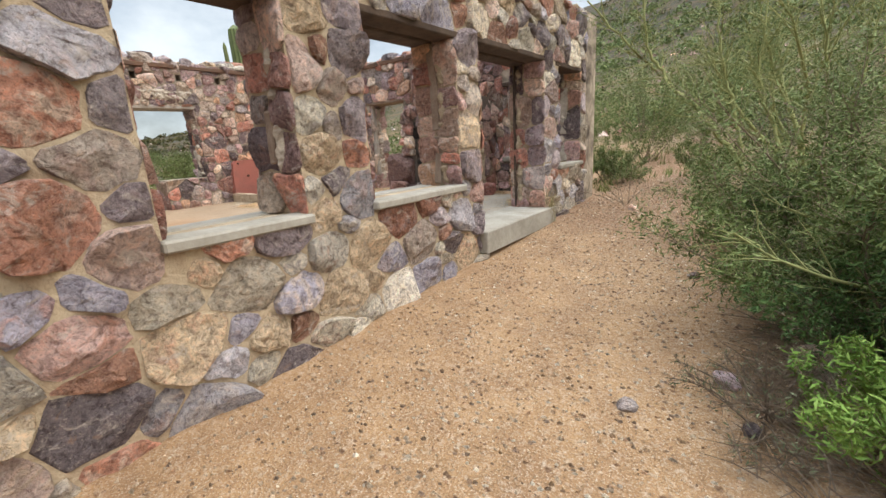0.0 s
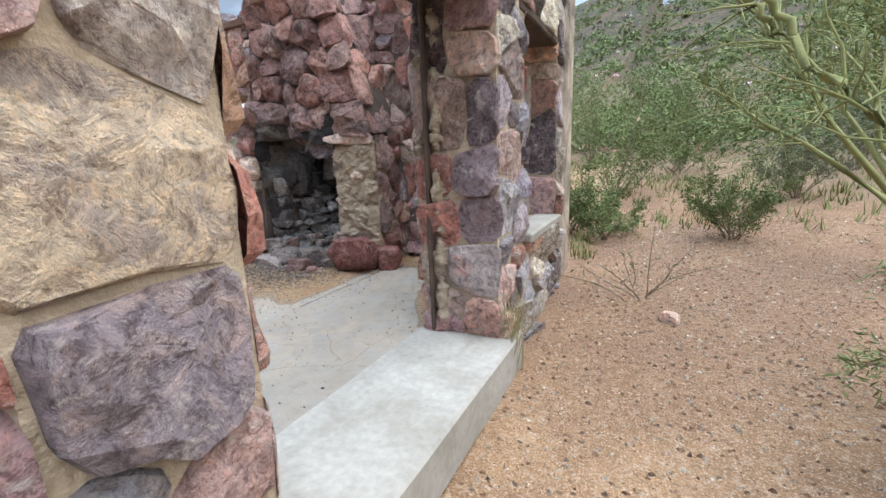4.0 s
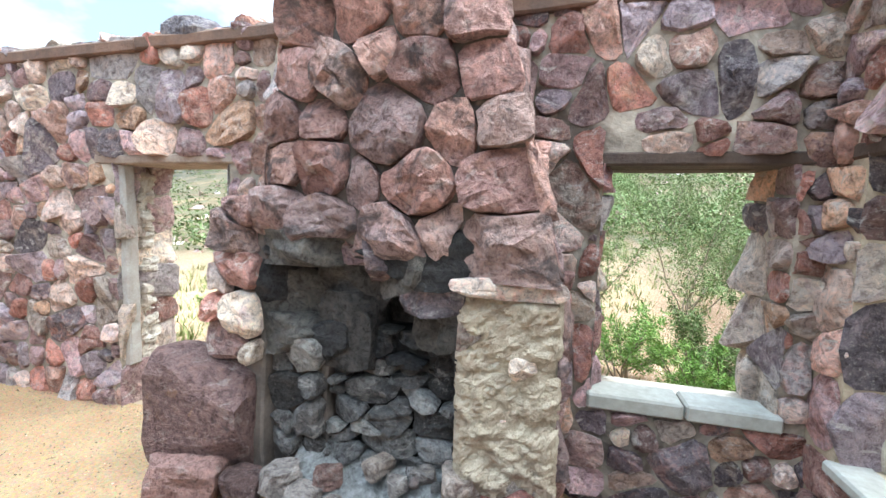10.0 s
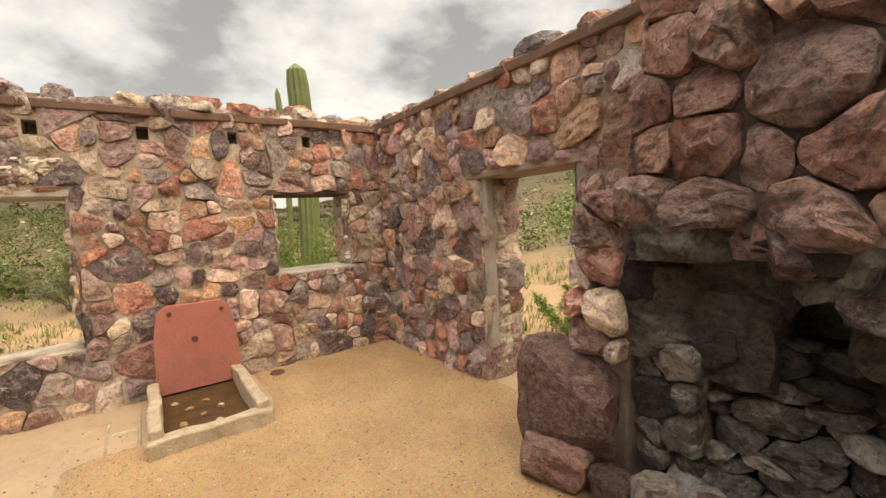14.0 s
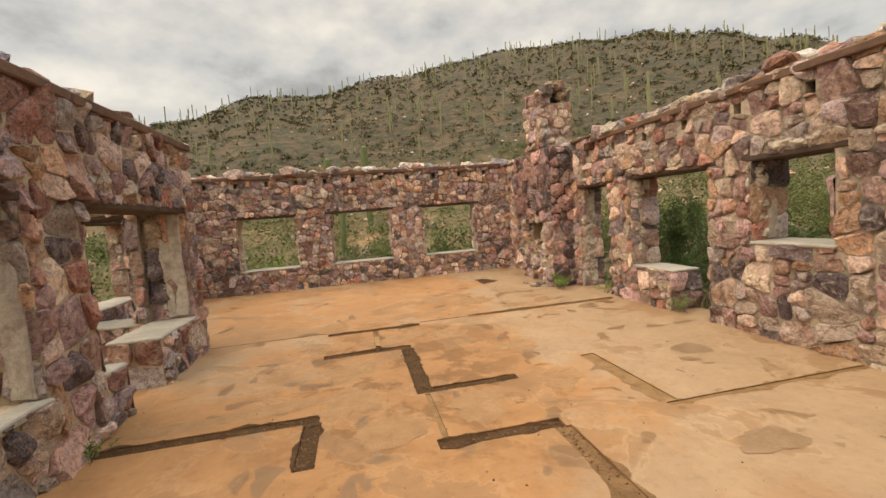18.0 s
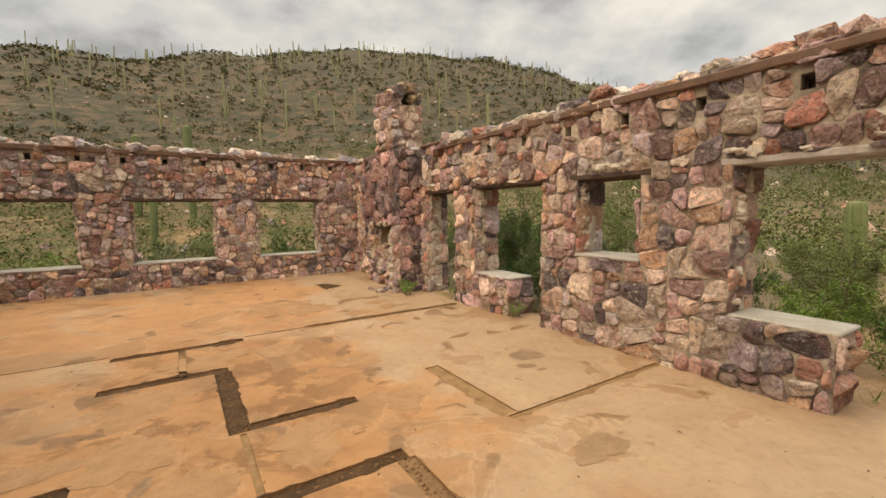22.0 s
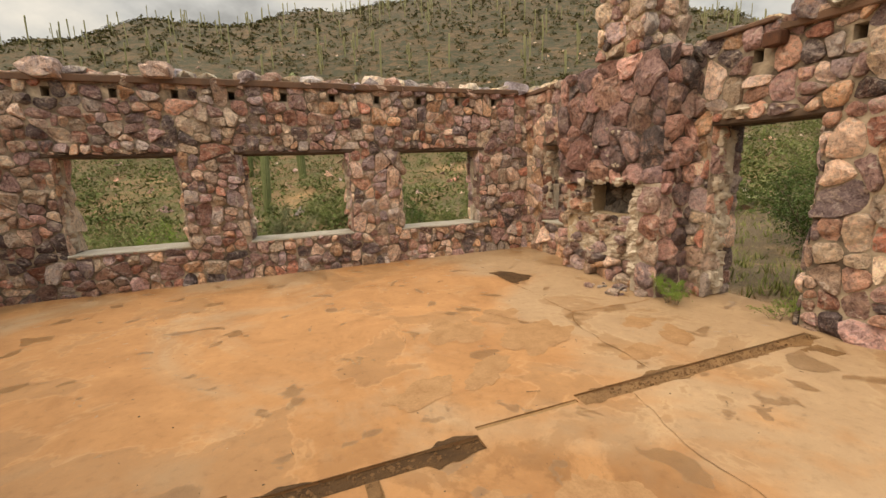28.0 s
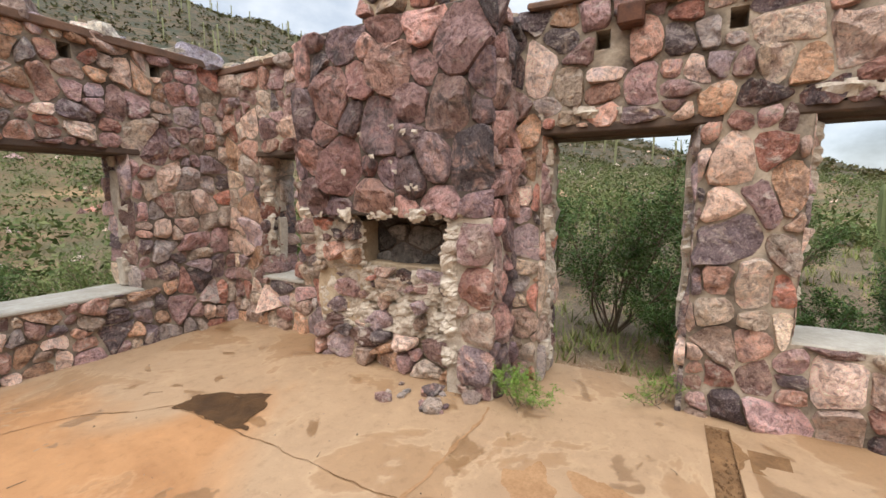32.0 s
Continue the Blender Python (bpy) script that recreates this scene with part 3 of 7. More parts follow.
g_m = Mat("desert_soil", 0.95)
g_a, g_b, g_c = g_m.noise(0.22, 5, 0.6, 0.5), g_m.noise(2.4, 5, 0.65), g_m.noise(26.0, 4, 0.7)
g_col = g_m.mix(g_m.remap(g_b, 0.35, 0.68), (0.43, 0.258, 0.130), (0.29, 0.162, 0.08))
g_col = g_m.mix(g_m.remap(g_c, 0.52, 0.70, 0, 0.7), g_col, (0.55, 0.44, 0.34))
g_col = g_m.mix(g_m.remap(g_c, 0.45, 0.30, 0, 0.6), g_col, (0.22, 0.14, 0.09))
g_red = g_m.math("MULTIPLY", g_m.remap(g_m.axis("Y"), 4.6, 6.4), g_m.remap(g_m.axis("X"), -2.6, -2.0))
g_col = g_m.mix(g_m.math("MULTIPLY", g_red, g_m.remap(g_m.noise(0.9, 5, 0.65), 0.3, 0.55, 0.35, 0.8)), g_col, g_m.mix(g_m.remap(g_c, 0.4, 0.62), (0.165, 0.085, 0.045), (0.30, 0.165, 0.095)))
g_grass = g_m.mix(g_m.remap(g_m.noise(0.9, 5, 0.7), 0.4, 0.62), (0.165, 0.102, 0.052), (0.08, 0.085, 0.032))
g_far = g_m.mix(g_m.remap(g_m.noise(0.06, 6, 0.7, 1.0), 0.40, 0.62), (0.100, 0.062, 0.030), (0.056, 0.038, 0.018))
g_len = g_m.t.nodes.new("ShaderNodeVectorMath")
g_len.operation = "DISTANCE"
g_len.inputs[1].default_value = (-5.0, 3.0, 0.0)
g_m.link(g_m.pos, g_len.inputs[0])
g_far = g_m.mix(g_m.remap(g_m.noise(0.42, 6, 0.75, 0.8), 0.47, 0.515), g_far, (0.022, 0.025, 0.009))
g_far = g_m.mix(g_m.remap(g_m.noise(0.9, 5, 0.75), 0.57, 0.62, 0, 0.7), g_far, (0.14, 0.09, 0.048))
g_d = g_len.outputs["Value"]
g_col = g_m.mix(g_m.math("MULTIPLY", g_m.remap(g_d, 9, 15), g_m.remap(g_a, 0.28, 0.44)), g_col, g_grass)
g_col = g_m.mix(g_m.remap(g_d, 20, 55), g_col, g_far)
g_e = g_m.noise(95.0, 3, 0.7)
g_near = g_m.remap(g_d, 22, 12)
g_col = g_m.mix(g_m.math("MULTIPLY", g_near, g_m.remap(g_e, 0.55, 0.66, 0, 0.75)), g_col, (0.60, 0.50, 0.40))
g_col = g_m.mix(g_m.math("MULTIPLY", g_near, g_m.remap(g_e, 0.45, 0.35, 0, 0.75)), g_col, (0.17, 0.105, 0.065))
g_m.bump(g_m.math("ADD", g_m.math("MULTIPLY", g_b, 1.2), g_m.math("ADD", g_c, g_m.math("MULTIPLY", g_e, 0.5))), 0.9, 0.03)
# leaf litter under the thicket west of the ruin
g_lit = g_m.math("MULTIPLY", g_m.math("MULTIPLY", g_m.remap(g_m.axis("X"), -9.9, -10.6), g_m.remap(g_m.axis("Y"), 2.6, 1.4)), g_m.remap(g_m.noise(1.3, 5, 0.7), 0.28, 0.48, 0.0, 0.9))
g_col = g_m.mix(g_m.math("MULTIPLY", g_lit, g_m.remap(g_d, 22, 15)), g_col, g_m.mix(g_m.remap(g_c, 0.4, 0.6), (0.06, 0.048, 0.032), (0.14, 0.105, 0.065)))
# twig litter beside the path, with the bushes' shade put into its colour
g_litter_shade = g_m.math("MULTIPLY", g_m.math("MULTIPLY", g_m.remap(g_m.axis("X"), 0.25, 0.75), g_m.remap(g_m.axis("X"), 3.2, 2.4)), g_m.math("MULTIPLY", g_m.remap(g_m.axis("Y"), 7.2, 5.8), g_m.remap(g_m.axis("Y"), 1.6, 2.4)))
g_col = g_m.mix(g_m.math("MULTIPLY", g_litter_shade, g_m.remap(g_m.noise(2.1, 5, 0.7), 0.34, 0.5, 0.1, 0.85)), g_col, g_m.mix(g_m.remap(g_c, 0.4, 0.6), (0.085, 0.058, 0.038), (0.17, 0.12, 0.08)))
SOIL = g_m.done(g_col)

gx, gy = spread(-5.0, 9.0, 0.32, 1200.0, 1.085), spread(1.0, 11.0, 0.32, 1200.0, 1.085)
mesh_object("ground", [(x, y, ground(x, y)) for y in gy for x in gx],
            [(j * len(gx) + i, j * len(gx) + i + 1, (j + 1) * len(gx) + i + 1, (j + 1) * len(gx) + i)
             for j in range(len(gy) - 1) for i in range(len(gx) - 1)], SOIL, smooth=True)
tagged(bpy.data.objects["ground"], "orange gravelly desert soil rising into scrubby hills", "ground", kind="structure")

# ---- the ruin's plan ----
W_IN, W_OUT = -9.45, -9.95
E_IN, E_OUT = -2.62, -2.10
N_IN, N_OUT = 7.53, 8.03
S_IN, S_OUT = -7.53, -8.03
WING_IN, WING_OUT = -0.60, -0.10
END_IN, END_OUT = -2.42, -1.95
LOW = -0.75
N_HOLES = [(-7.39, -6.27, LOW - 1, 2.07), (-3.70, -2.76, 0.60, 2.05)]
W_HOLES = [(-6.95, -6.32, 0.60, 2.05), (-3.62, -2.55, LOW - 1, 2.07), (-1.96, -1.10, 0.60, 2.09), (-1.10, -0.38, LOW - 1, 2.09),
           (0.22, 1.09, 1.10, 2.08), (2.0, 2.79, 0.66, 2.10), (2.79, 3.48, LOW - 1, 2.10), (3.48, 4.32, 0.62, 2.10), (6.12, 7.06, 1.11, 2.08)]
E_HOLES = [(0.80, 1.73, 0.58, 2.06), (2.38, 3.66, 0.57, 2.06), (4.08, 5.80, LOW - 1, 2.08), (6.33, 7.28, 0.58, 2.06),
           (-2.04, -0.95, 0.55, 2.04), (-0.95, -0.22, LOW - 1, 2.04), (-0.22, 0.14, 0.50, 2.04)]
S_HOLES = [(-3.37, -1.85, 0.60, 2.02), (-5.90, -4.25, 0.60, 2.02), (-8.37, -6.80, 0.60, 2.02)]
G_HOLES = [(-7.02, -5.70, 0.58, 2.05), (-5.15, -3.05, 0.55, 2.03)]
H_HOLES = [(-1.95, -1.05, 0.55, 2.0)]


def sockets(first, last, step, z, w=0.10, h=0.13):
    n = int(round((last - first) / step))
    return [(first + k * (last - first) / n - w / 2, first + k * (last - first) / n + w / 2, z - h / 2, z + h / 2) for k in range(n + 1)]


W_SOCK = sockets(-3.2, 6.57, 0.83, 2.68)
S_SOCK = sockets(-8.7, -1.2, 0.78, 2.86)

NEAR = [(-1.0, 2.5), (-2.5, 4.5), (-3.9, 4.8), (-4.8, 4.3), (-5.3, 2.2), (-5.2, -0.5), (-5.9, -2.6)]


def build_wall(name, along, u0, u1, top, a, b, holes, socks, size, mats, label, inner=True, outer=False, out_mats=None, limit=300, seed=1, proud=0.044, mortar=None, reveals=True, quoin=0.2):
    """A rubble wall: mortar body, stones on the faces and in the openings. a is the room's face, b the outer one."""
    core = wall_core(name, along, u0, u1, LOW, top, a, b, holes + socks, mortar or MORTAR)
    tagged(core, label, "wall", kind="structure")
    sgn = 1 if a > b else -1
    for k, (p, q, z0, z1) in enumerate(socks):
        lo, hi = sorted((b + sgn * 0.03, a - sgn * 0.22))
        slab(*((p - 0.01, q + 0.01, lo, hi) if along == "x" else (lo, hi, p - 0.01, q + 0.01)), z0 - 0.01, z1 + 0.01, "socket_back", mortar or MORTAR, core, "mortar at the back of a beam socket", wob=0.004, bevel=0, seed=k)
    faces = []
    if inner:
        for k, (p, q) in enumerate(((u0, u1),)):
            cells = stone_cells(p, q, -0.06, top, holes + socks, size, seed, 1.25, blocks=True)
            faces.append((cells, face_place(along, a, sgn), proud, 0.0095))
    if reveals:
        for k, h in enumerate(holes):
            z0, z1 = max(h[2], -0.05), h[3]
            for u, side in ((h[0], 1), (h[1], -1)):
                if any(o is not h and o[0] < u + side * -0.02 < o[1] and o[3] >= z1 for o in holes) and any(o is not h and o[0] < u - 0.02 * side < o[1] for o in holes):
                    other = [o for o in holes if o is not h and o[0] < u - 0.02 * side < o[1]]
                    if other[0][2] <= z0:
                        continue
                    z1 = other[0][2]
                else:
                    z1 = h[3]
                cells = stone_cells(min(a, b) - 0.02, max(a, b) + 0.02, z0, z1, [], quoin, seed + 40 + k, 1.1, blocks=True)
                faces.append((cells, reveal_place(along, u, side), 0.034, 0.008))
    lay_stones(core, faces, mats, NEAR, limit)
    if outer:
        cells = stone_cells(u0, u1, outer, top, holes, size * 1.22, seed + 7)
        lay_stones(core, [(cells, face_place(along, b, -sgn), proud, 0.0105)], out_mats or mats, NEAR, limit)
    return core


RED2, FAC2, DARK2 = (STONE_RED, STONE_RED_S), (STONE_FAC, STONE_FAC_S), (STONE_DARK, STONE_DARK_S)
wall_n = build_wall("wall_north", "x", W_OUT, E_OUT, 2.98, N_IN, N_OUT, N_HOLES, [], 0.146, RED2, "roofless rubble wall of purple and red stones with a fireplace", seed=11, outer=False)
wall_w = build_wall("wall_west", "y", S_IN, N_IN, 2.98, W_IN, W_OUT, W_HOLES, W_SOCK, 0.142, RED2, "ruined rubble wall with empty window and door openings", seed=23)
wall_s = build_wall("wall_south", "x", W_OUT, WING_OUT, 3.10, S_IN, S_OUT, S_HOLES, S_SOCK, 0.126, RED2, "rubble wall with three empty windows below a hill", seed=31)
wall_e = build_wall("wall_east", "y", END_IN, N_IN, 2.95, E_IN, E_OUT, E_HOLES, [], 0.155, RED2, "front wall of mixed coloured rubble with windows and a doorway", outer=-0.70, out_mats=FAC2, seed=47, proud=0.044, mortar=MORTAR_PALE, quoin=0.21)
wall_wing = build_wall("wall_wing_east", "y", S_IN, END_IN, 3.05, WING_IN, WING_OUT, G_HOLES, [], 0.14, RED2, "rubble wall of the wing with an empty window", limit=90, seed=53)
wall_end = build_wall("wall_wing_north", "x", E_OUT, WING_OUT, 2.95, END_IN, END_OUT, H_HOLES, [], 0.15, RED2, "short rubble wall of the wing with a window", outer=-0.5, limit=60, seed=59)
# the free end of the front wall, towards the wing
lay_stones(wall_e, [(stone_cells(E_IN, E_OUT, -0.05, 2.95, [], 0.14, 71), lambda s, v, d: (s, END_IN - d, v), 0.05, 0.012)], RED2, NEAR, 60)

# ---- floor ----
TRENCH = [(-4.45, -2.6, 0.50, 0.64), (-4.47, -4.32, 0.64, 1.34), (-5.48, -4.36, -1.20, -1.06), (-5.50, -5.34, -1.06, 0.40), (-6.38, -5.50, 0.28, 0.40),
          (-6.36, -5.36, 1.27, 1.40), (-6.40, -6.26, 1.40, 2.75), (-5.76, -4.35, -2.27, -2.14), (-5.10, -5.02, -2.14, -1.20), (-9.30, -6.60, -2.41, -2.27)]

JOINTS = [(-7.42, -7.25, 0.05, 1.32), (-9.42, -7.30, 1.34, 1.40), (-6.58, -5.78, -2.36, -2.32), (-4.33, -2.65, -2.36, -2.33), (-5.46, -5.41, 0.42, 1.25), (-3.787, -3.773, 5.75, 6.95)]


def floor_slab(name, x0, x1, y0, y1, z0, z1, holes, mat):
    ob = wall_core(name, "x", x0, x1, y0, y1, z1, z0, holes, mat)
    for v in ob.data.vertices:
        v.co = (v.co.x, v.co.z, v.co.y)
    return ob


f_m = Mat("stained_concrete_floor", 0.8)
f_a, f_b, f_c, f_d = f_m.noise(0.45, 5, 0.6, 0.8), f_m.noise(1.7, 6, 0.65, 0.8), f_m.noise(11.0, 6, 0.65), f_m.noise(70.0, 3, 0.65)
f_y = f_m.axis("Y")
f_grey = f_m.mix(f_m.remap(f_b, 0.3, 0.7), (0.31, 0.285, 0.248), (0.23, 0.207, 0.178))
f_tan = f_m.mix(f_m.remap(f_b, 0.32, 0.7), (0.345, 0.228, 0.136), (0.275, 0.176, 0.103))
f_mud = f_m.mix(f_m.remap(f_b, 0.32, 0.7), (0.375, 0.19, 0.082), (0.265, 0.125, 0.05))
f_zone = f_m.math("ADD", f_a, f_m.math("ADD", f_m.remap(f_m.axis("X"), -6.2, -8.6, 0.06, -0.22), f_m.remap(f_y, -3.0, -6.5, 0.0, -0.06)))
f_col = f_m.mix(f_m.remap(f_zone, 0.40, 0.52), f_tan, f_mud)
f_col = f_m.mix(f_m.remap(f_m.math("ADD", f_y, f_m.remap(f_a, 0.2, 0.8, -1.0, 1.0)), 2.4, 3.9), f_col, f_m.mix(f_m.remap(f_m.axis("X"), -5.6, -7.0, 0.0, 0.75), f_grey, f_tan))
f_near = f_m.math("MULTIPLY", f_m.remap(f_m.math("ABSOLUTE", f_m.math("ADD", f_m.axis("X"), 5.35)), 1.9, 0.7), f_m.remap(f_m.math("ABSOLUTE", f_m.math("ADD", f_y, 0.3)), 2.7, 1.2))
f_damp = f_m.math("MULTIPLY", f_near, f_m.remap(f_m.noise(1.5, 7, 0.68, 0.6), 0.50, 0.55, 0.18, 1.0))
f_col = f_m.mix(f_m.math("MULTIPLY", f_damp, 0.8), f_col, (0.165, 0.075, 0.026))
f_film = f_m.math("MULTIPLY", f_m.remap(f_m.noise(0.95, 5, 0.6, 0.4), 0.555, 0.575), f_m.remap(f_y, 3.4, 2.2))
f_col = f_m.mix(f_m.math("MULTIPLY", f_film, 0.5), f_col, (0.235, 0.125, 0.055))
f_spot = f_m.math("MULTIPLY", f_m.remap(f_m.noise(2.6, 4, 0.55, 0.4), 0.612, 0.627), f_m.remap(f_y, 3.0, 1.8))
f_wet = f_m.math("MAXIMUM", f_spot, f_m.math("MULTIPLY", f_film, 0.35))
f_col = f_m.mix(f_m.math("MULTIPLY", f_spot, 0.7), f_col, (0.175, 0.096, 0.045))
f_rim = f_m.noise(0.95, 5, 0.6, 0.4)
f_col = f_m.mix(f_m.math("MULTIPLY", f_m.math("MULTIPLY", f_m.remap(f_rim, 0.535, 0.555), f_m.remap(f_rim, 0.565, 0.555)), 0.16), f_col, (0.52, 0.37, 0.22))
f_dust = f_m.math("MULTIPLY", f_m.remap(f_m.noise(5.0, 8, 0.8, 0.3), 0.40, 0.66), f_m.remap(f_y, 4.0, 5.6, 0.0, 0.45))
f_col = f_m.mix(f_dust, f_col, (0.40, 0.28, 0.16))
f_col = f_m.mix(f_m.remap(f_c, 0.54, 0.70, 0, 0.4), f_col, f_m.mix(1.0, f_col, (1.28, 1.25, 1.22), "MULTIPLY"))
f_col = f_m.mix(f_m.remap(f_c, 0.46, 0.32, 0, 0.5), f_col, f_m.mix(1.0, f_col, (0.70, 0.66, 0.62), "MULTIPLY"))
f_col = f_m.mix(f_m.remap(f_d, 0.60, 0.70, 0, 0.4), f_col, (0.16, 0.11, 0.08))
f_m.bump(f_m.math("ADD", f_m.math("MULTIPLY", f_b, 0.6), f_m.math("ADD", f_m.math("MULTIPLY", f_d, 0.14), f_m.math("MULTIPLY", f_film, -0.10))), 0.4, 0.02)
FLOOR = f_m.done(f_col, f_m.remap(f_wet, 0, 1, 0.82, 0.36))

floor = tagged(floor_slab("floor", W_OUT + 0.06, E_OUT - 0.06, S_OUT + 0.06, N_OUT - 0.06, -0.28, 0.0, TRENCH + JOINTS, FLOOR),
               "bare concrete floor stained with orange mud and cut by wall trenches", "floor", kind="structure")
wing_floor = tagged(floor_slab("floor_wing", E_OUT - 0.06, WING_IN + 0.05, S_OUT + 0.06, END_IN - 0.0, -0.28, 0.0, [], FLOOR),
                    "bare concrete floor of the ruined wing", "floor", kind="structure")
JOINT = plain_material("silted_joint", (0.285, 0.168, 0.082), (0.185, 0.105, 0.05), 9.0, 0.85, 0.5)
for k, (x0, x1, y0, y1) in enumerate(JOINTS):
    slab(x0 - 0.02, x1 + 0.02, y0 - 0.02, y1 + 0.02, -0.2, -0.010, "joint_silt", JOINT, floor, "silt in an open floor joint", wob=0.005, bevel=0, step=0.12, seed=k)


def mud_edge(x0, x1, y0, y1, mat, seed):
    """Mud smeared unevenly over the slab along the two long sides of a trench."""
    V, F = [], []
    long_x = x1 - x0 > y1 - y0
    a0, a1, b0, b1 = (x0, x1, y0, y1) if long_x else (y0, y1, x0, x1)
    n = int((a1 - a0) / 0.02) + 2
    for edge, side in ((b0, -1), (b1, 1)):
        k = len(V)
        for i in range(n + 1):
            a = a0 + (a1 - a0) * i / n
            q = Vector((a * 3.0, edge * 2.0 + side, seed))
            w = max(0.0, 0.10 * noise.noise(q) + 0.05 * noise.noise(q * 3.1) + 0.016 * noise.noise(q * 9) - 0.004)
            w *= min(1.0, 6.0 * (a - a0), 6.0 * (a1 - a))
            for b in (edge - side * 0.004, edge + side * (w + 0.001)):
                V.append((a, b, 0.0035) if long_x else (b, a, 0.0035))
        F += [(k + 2 * i, k + 2 * i + 1, k + 2 * i + 3, k + 2 * i + 2) for i in range(n)]
    mesh_object("mud_smear", V, F, mat, floor)


for k, (x0, x1, y0, y1) in enumerate(TRENCH):
    mat = SILT if k in (6, 8, 9) else WET
    slab(x0 - 0.02, x1 + 0.02, y0 - 0.02, y1 + 0.02, -0.2, -0.016, "trench_mud", mat, floor, "silt in a trench" if k == 9 else "wet dark mud in a trench", wob=0.012, bevel=0, step=0.05, seed=k)
    mud_edge(x0, x1, y0, y1, mat, k * 2.3)
mud_edge(*JOINTS[0], JOINT, 41.0)
mud_edge(*JOINTS[1], JOINT, 43.0)
tagged(slab(E_IN - 0.04, -1.985, 3.98, 5.98, -0.26, 0.006, "doorstep", CONCRETE, None, wob=0.004, step=0.3), "grey concrete doorstep slab under the front doorway", "step", kind="structure")

# ---- puddles and drain ----
def puddle(x, y, rx, ry, seed, mat=WET):
    n = 90
    ring = []
    for k in range(n):
        g = 6.2832 * k / n
        c = Vector((math.cos(g) * 1.6, math.sin(g) * 1.6, seed))
        q = max(0.4, 1 + 0.5 * noise.noise(c) + 0.16 * noise.noise(c * 2.9) + 0.10 * noise.noise(c * 7))
        ring.append((x + math.cos(g) * rx * q, y + math.sin(g) * ry * q, 0.004))
    tagged(mesh_object("puddle", ring, [tuple(range(n))], mat), "dark damp puddle stain on the concrete floor", "puddle")


def wedge_puddle(corners, seed, mat=WET):
    """A damp stain with straight but frayed sides between its corners."""
    ring = []
    for (ax, ay), (bx, by) in zip(corners, corners[1:] + corners[:1]):
        for k in range(24):
            t = k / 24
            q = Vector((ax + (bx - ax) * t, ay + (by - ay) * t, seed))
            ring.append((q.x + 0.06 * noise.noise(q * 5) + 0.03 * noise.noise(q * 17), q.y + 0.06 * noise.noise(q * 5 + Vector((9, 0, 0))) + 0.03 * noise.noise(q * 17 + Vector((9, 0, 0))), 0.004))
    tagged(mesh_object("puddle", ring, [tuple(range(len(ring)))], mat), "dark damp puddle stain on the concrete floor", "puddle")


wedge_puddle([(-7.72, -5.86), (-7.97, -5.93), (-8.22, -5.40), (-7.76, -5.13)], 3)
puddle(-8.62, -2.02, 0.16, 0.14, 5, DAMP)
puddle(-8.45, 0.35, 0.22, 0.15, 8, DAMP)
puddle(-7.55, 2.05, 0.24, 0.15, 11, DAMP)



def stain(x, y, rx, ry, turn, z, seed, mat=None):
    """A patch of damp mud with a torn outline, lying on the slab."""
    ring = []
    for k in range(80):
        g = 6.2832 * k / 80
        c = Vector((math.cos(g) * 1.3, math.sin(g) * 1.3, seed * 1.7))
        q = max(0.35, 1 + 0.55 * noise.noise(c) + 0.22 * noise.noise(c * 2.7) + 0.12 * noise.noise(c * 7))
        a, b = math.cos(g) * rx * q, math.sin(g) * ry * q
        ring.append((x + a * math.cos(turn) - b * math.sin(turn), y + a * math.sin(turn) + b * math.cos(turn), z))
    mesh_object("mud_stain", ring, [tuple(range(80))], mat or STAIN, floor)


for k, (x, y, rx, ry, turn) in enumerate(((-4.0, 0.20, 0.5, 0.12, 0), (-4.75, 0.30, 0.3, 0.3, 0.4), (-5.85, 0.80, 0.36, 0.25, 0.8), (-3.25, 0.30, 0.55, 0.10, 0.05), (-6.75, 0.58, 0.25, 0.2, 1), (-6.75, -0.56, 0.28, 0.16, 0),
                                          (-5.05, 1.0, 0.32, 0.22, 0.3), (-7.0, -3.42, 0.42, 0.30, 0.5), (-6.3, -3.9, 0.35, 0.28, 1.2), (-6.9, -4.1, 0.26, 0.22, 0), (-5.6, -2.9, 0.3, 0.16, 0.3), (-5.3, -1.6, 0.5, 0.2, 0.1),
                                          (-4.7, -0.5, 0.35, 0.28, 0.5), (-6.1, -1.5, 0.3, 0.22, 1), (-7.6, -2.75, 0.2, 0.14, 0), (-8.2, -2.9, 0.2, 0.16, 1), (-8.1, -3.3, 0.2, 0.12, 0.2), (-6.2, -3.0, 0.3, 0.14, 0.7))):
    stain(x, y, rx, ry, turn, 0.0022 + 0.0003 * (k % 4), k)
slab(-9.08, -8.84, -2.20, -2.00, -0.02, 0.003, "mud_stain", SILT, floor, "square patch of damp mud", wob=0.012, bevel=0, step=0.05)


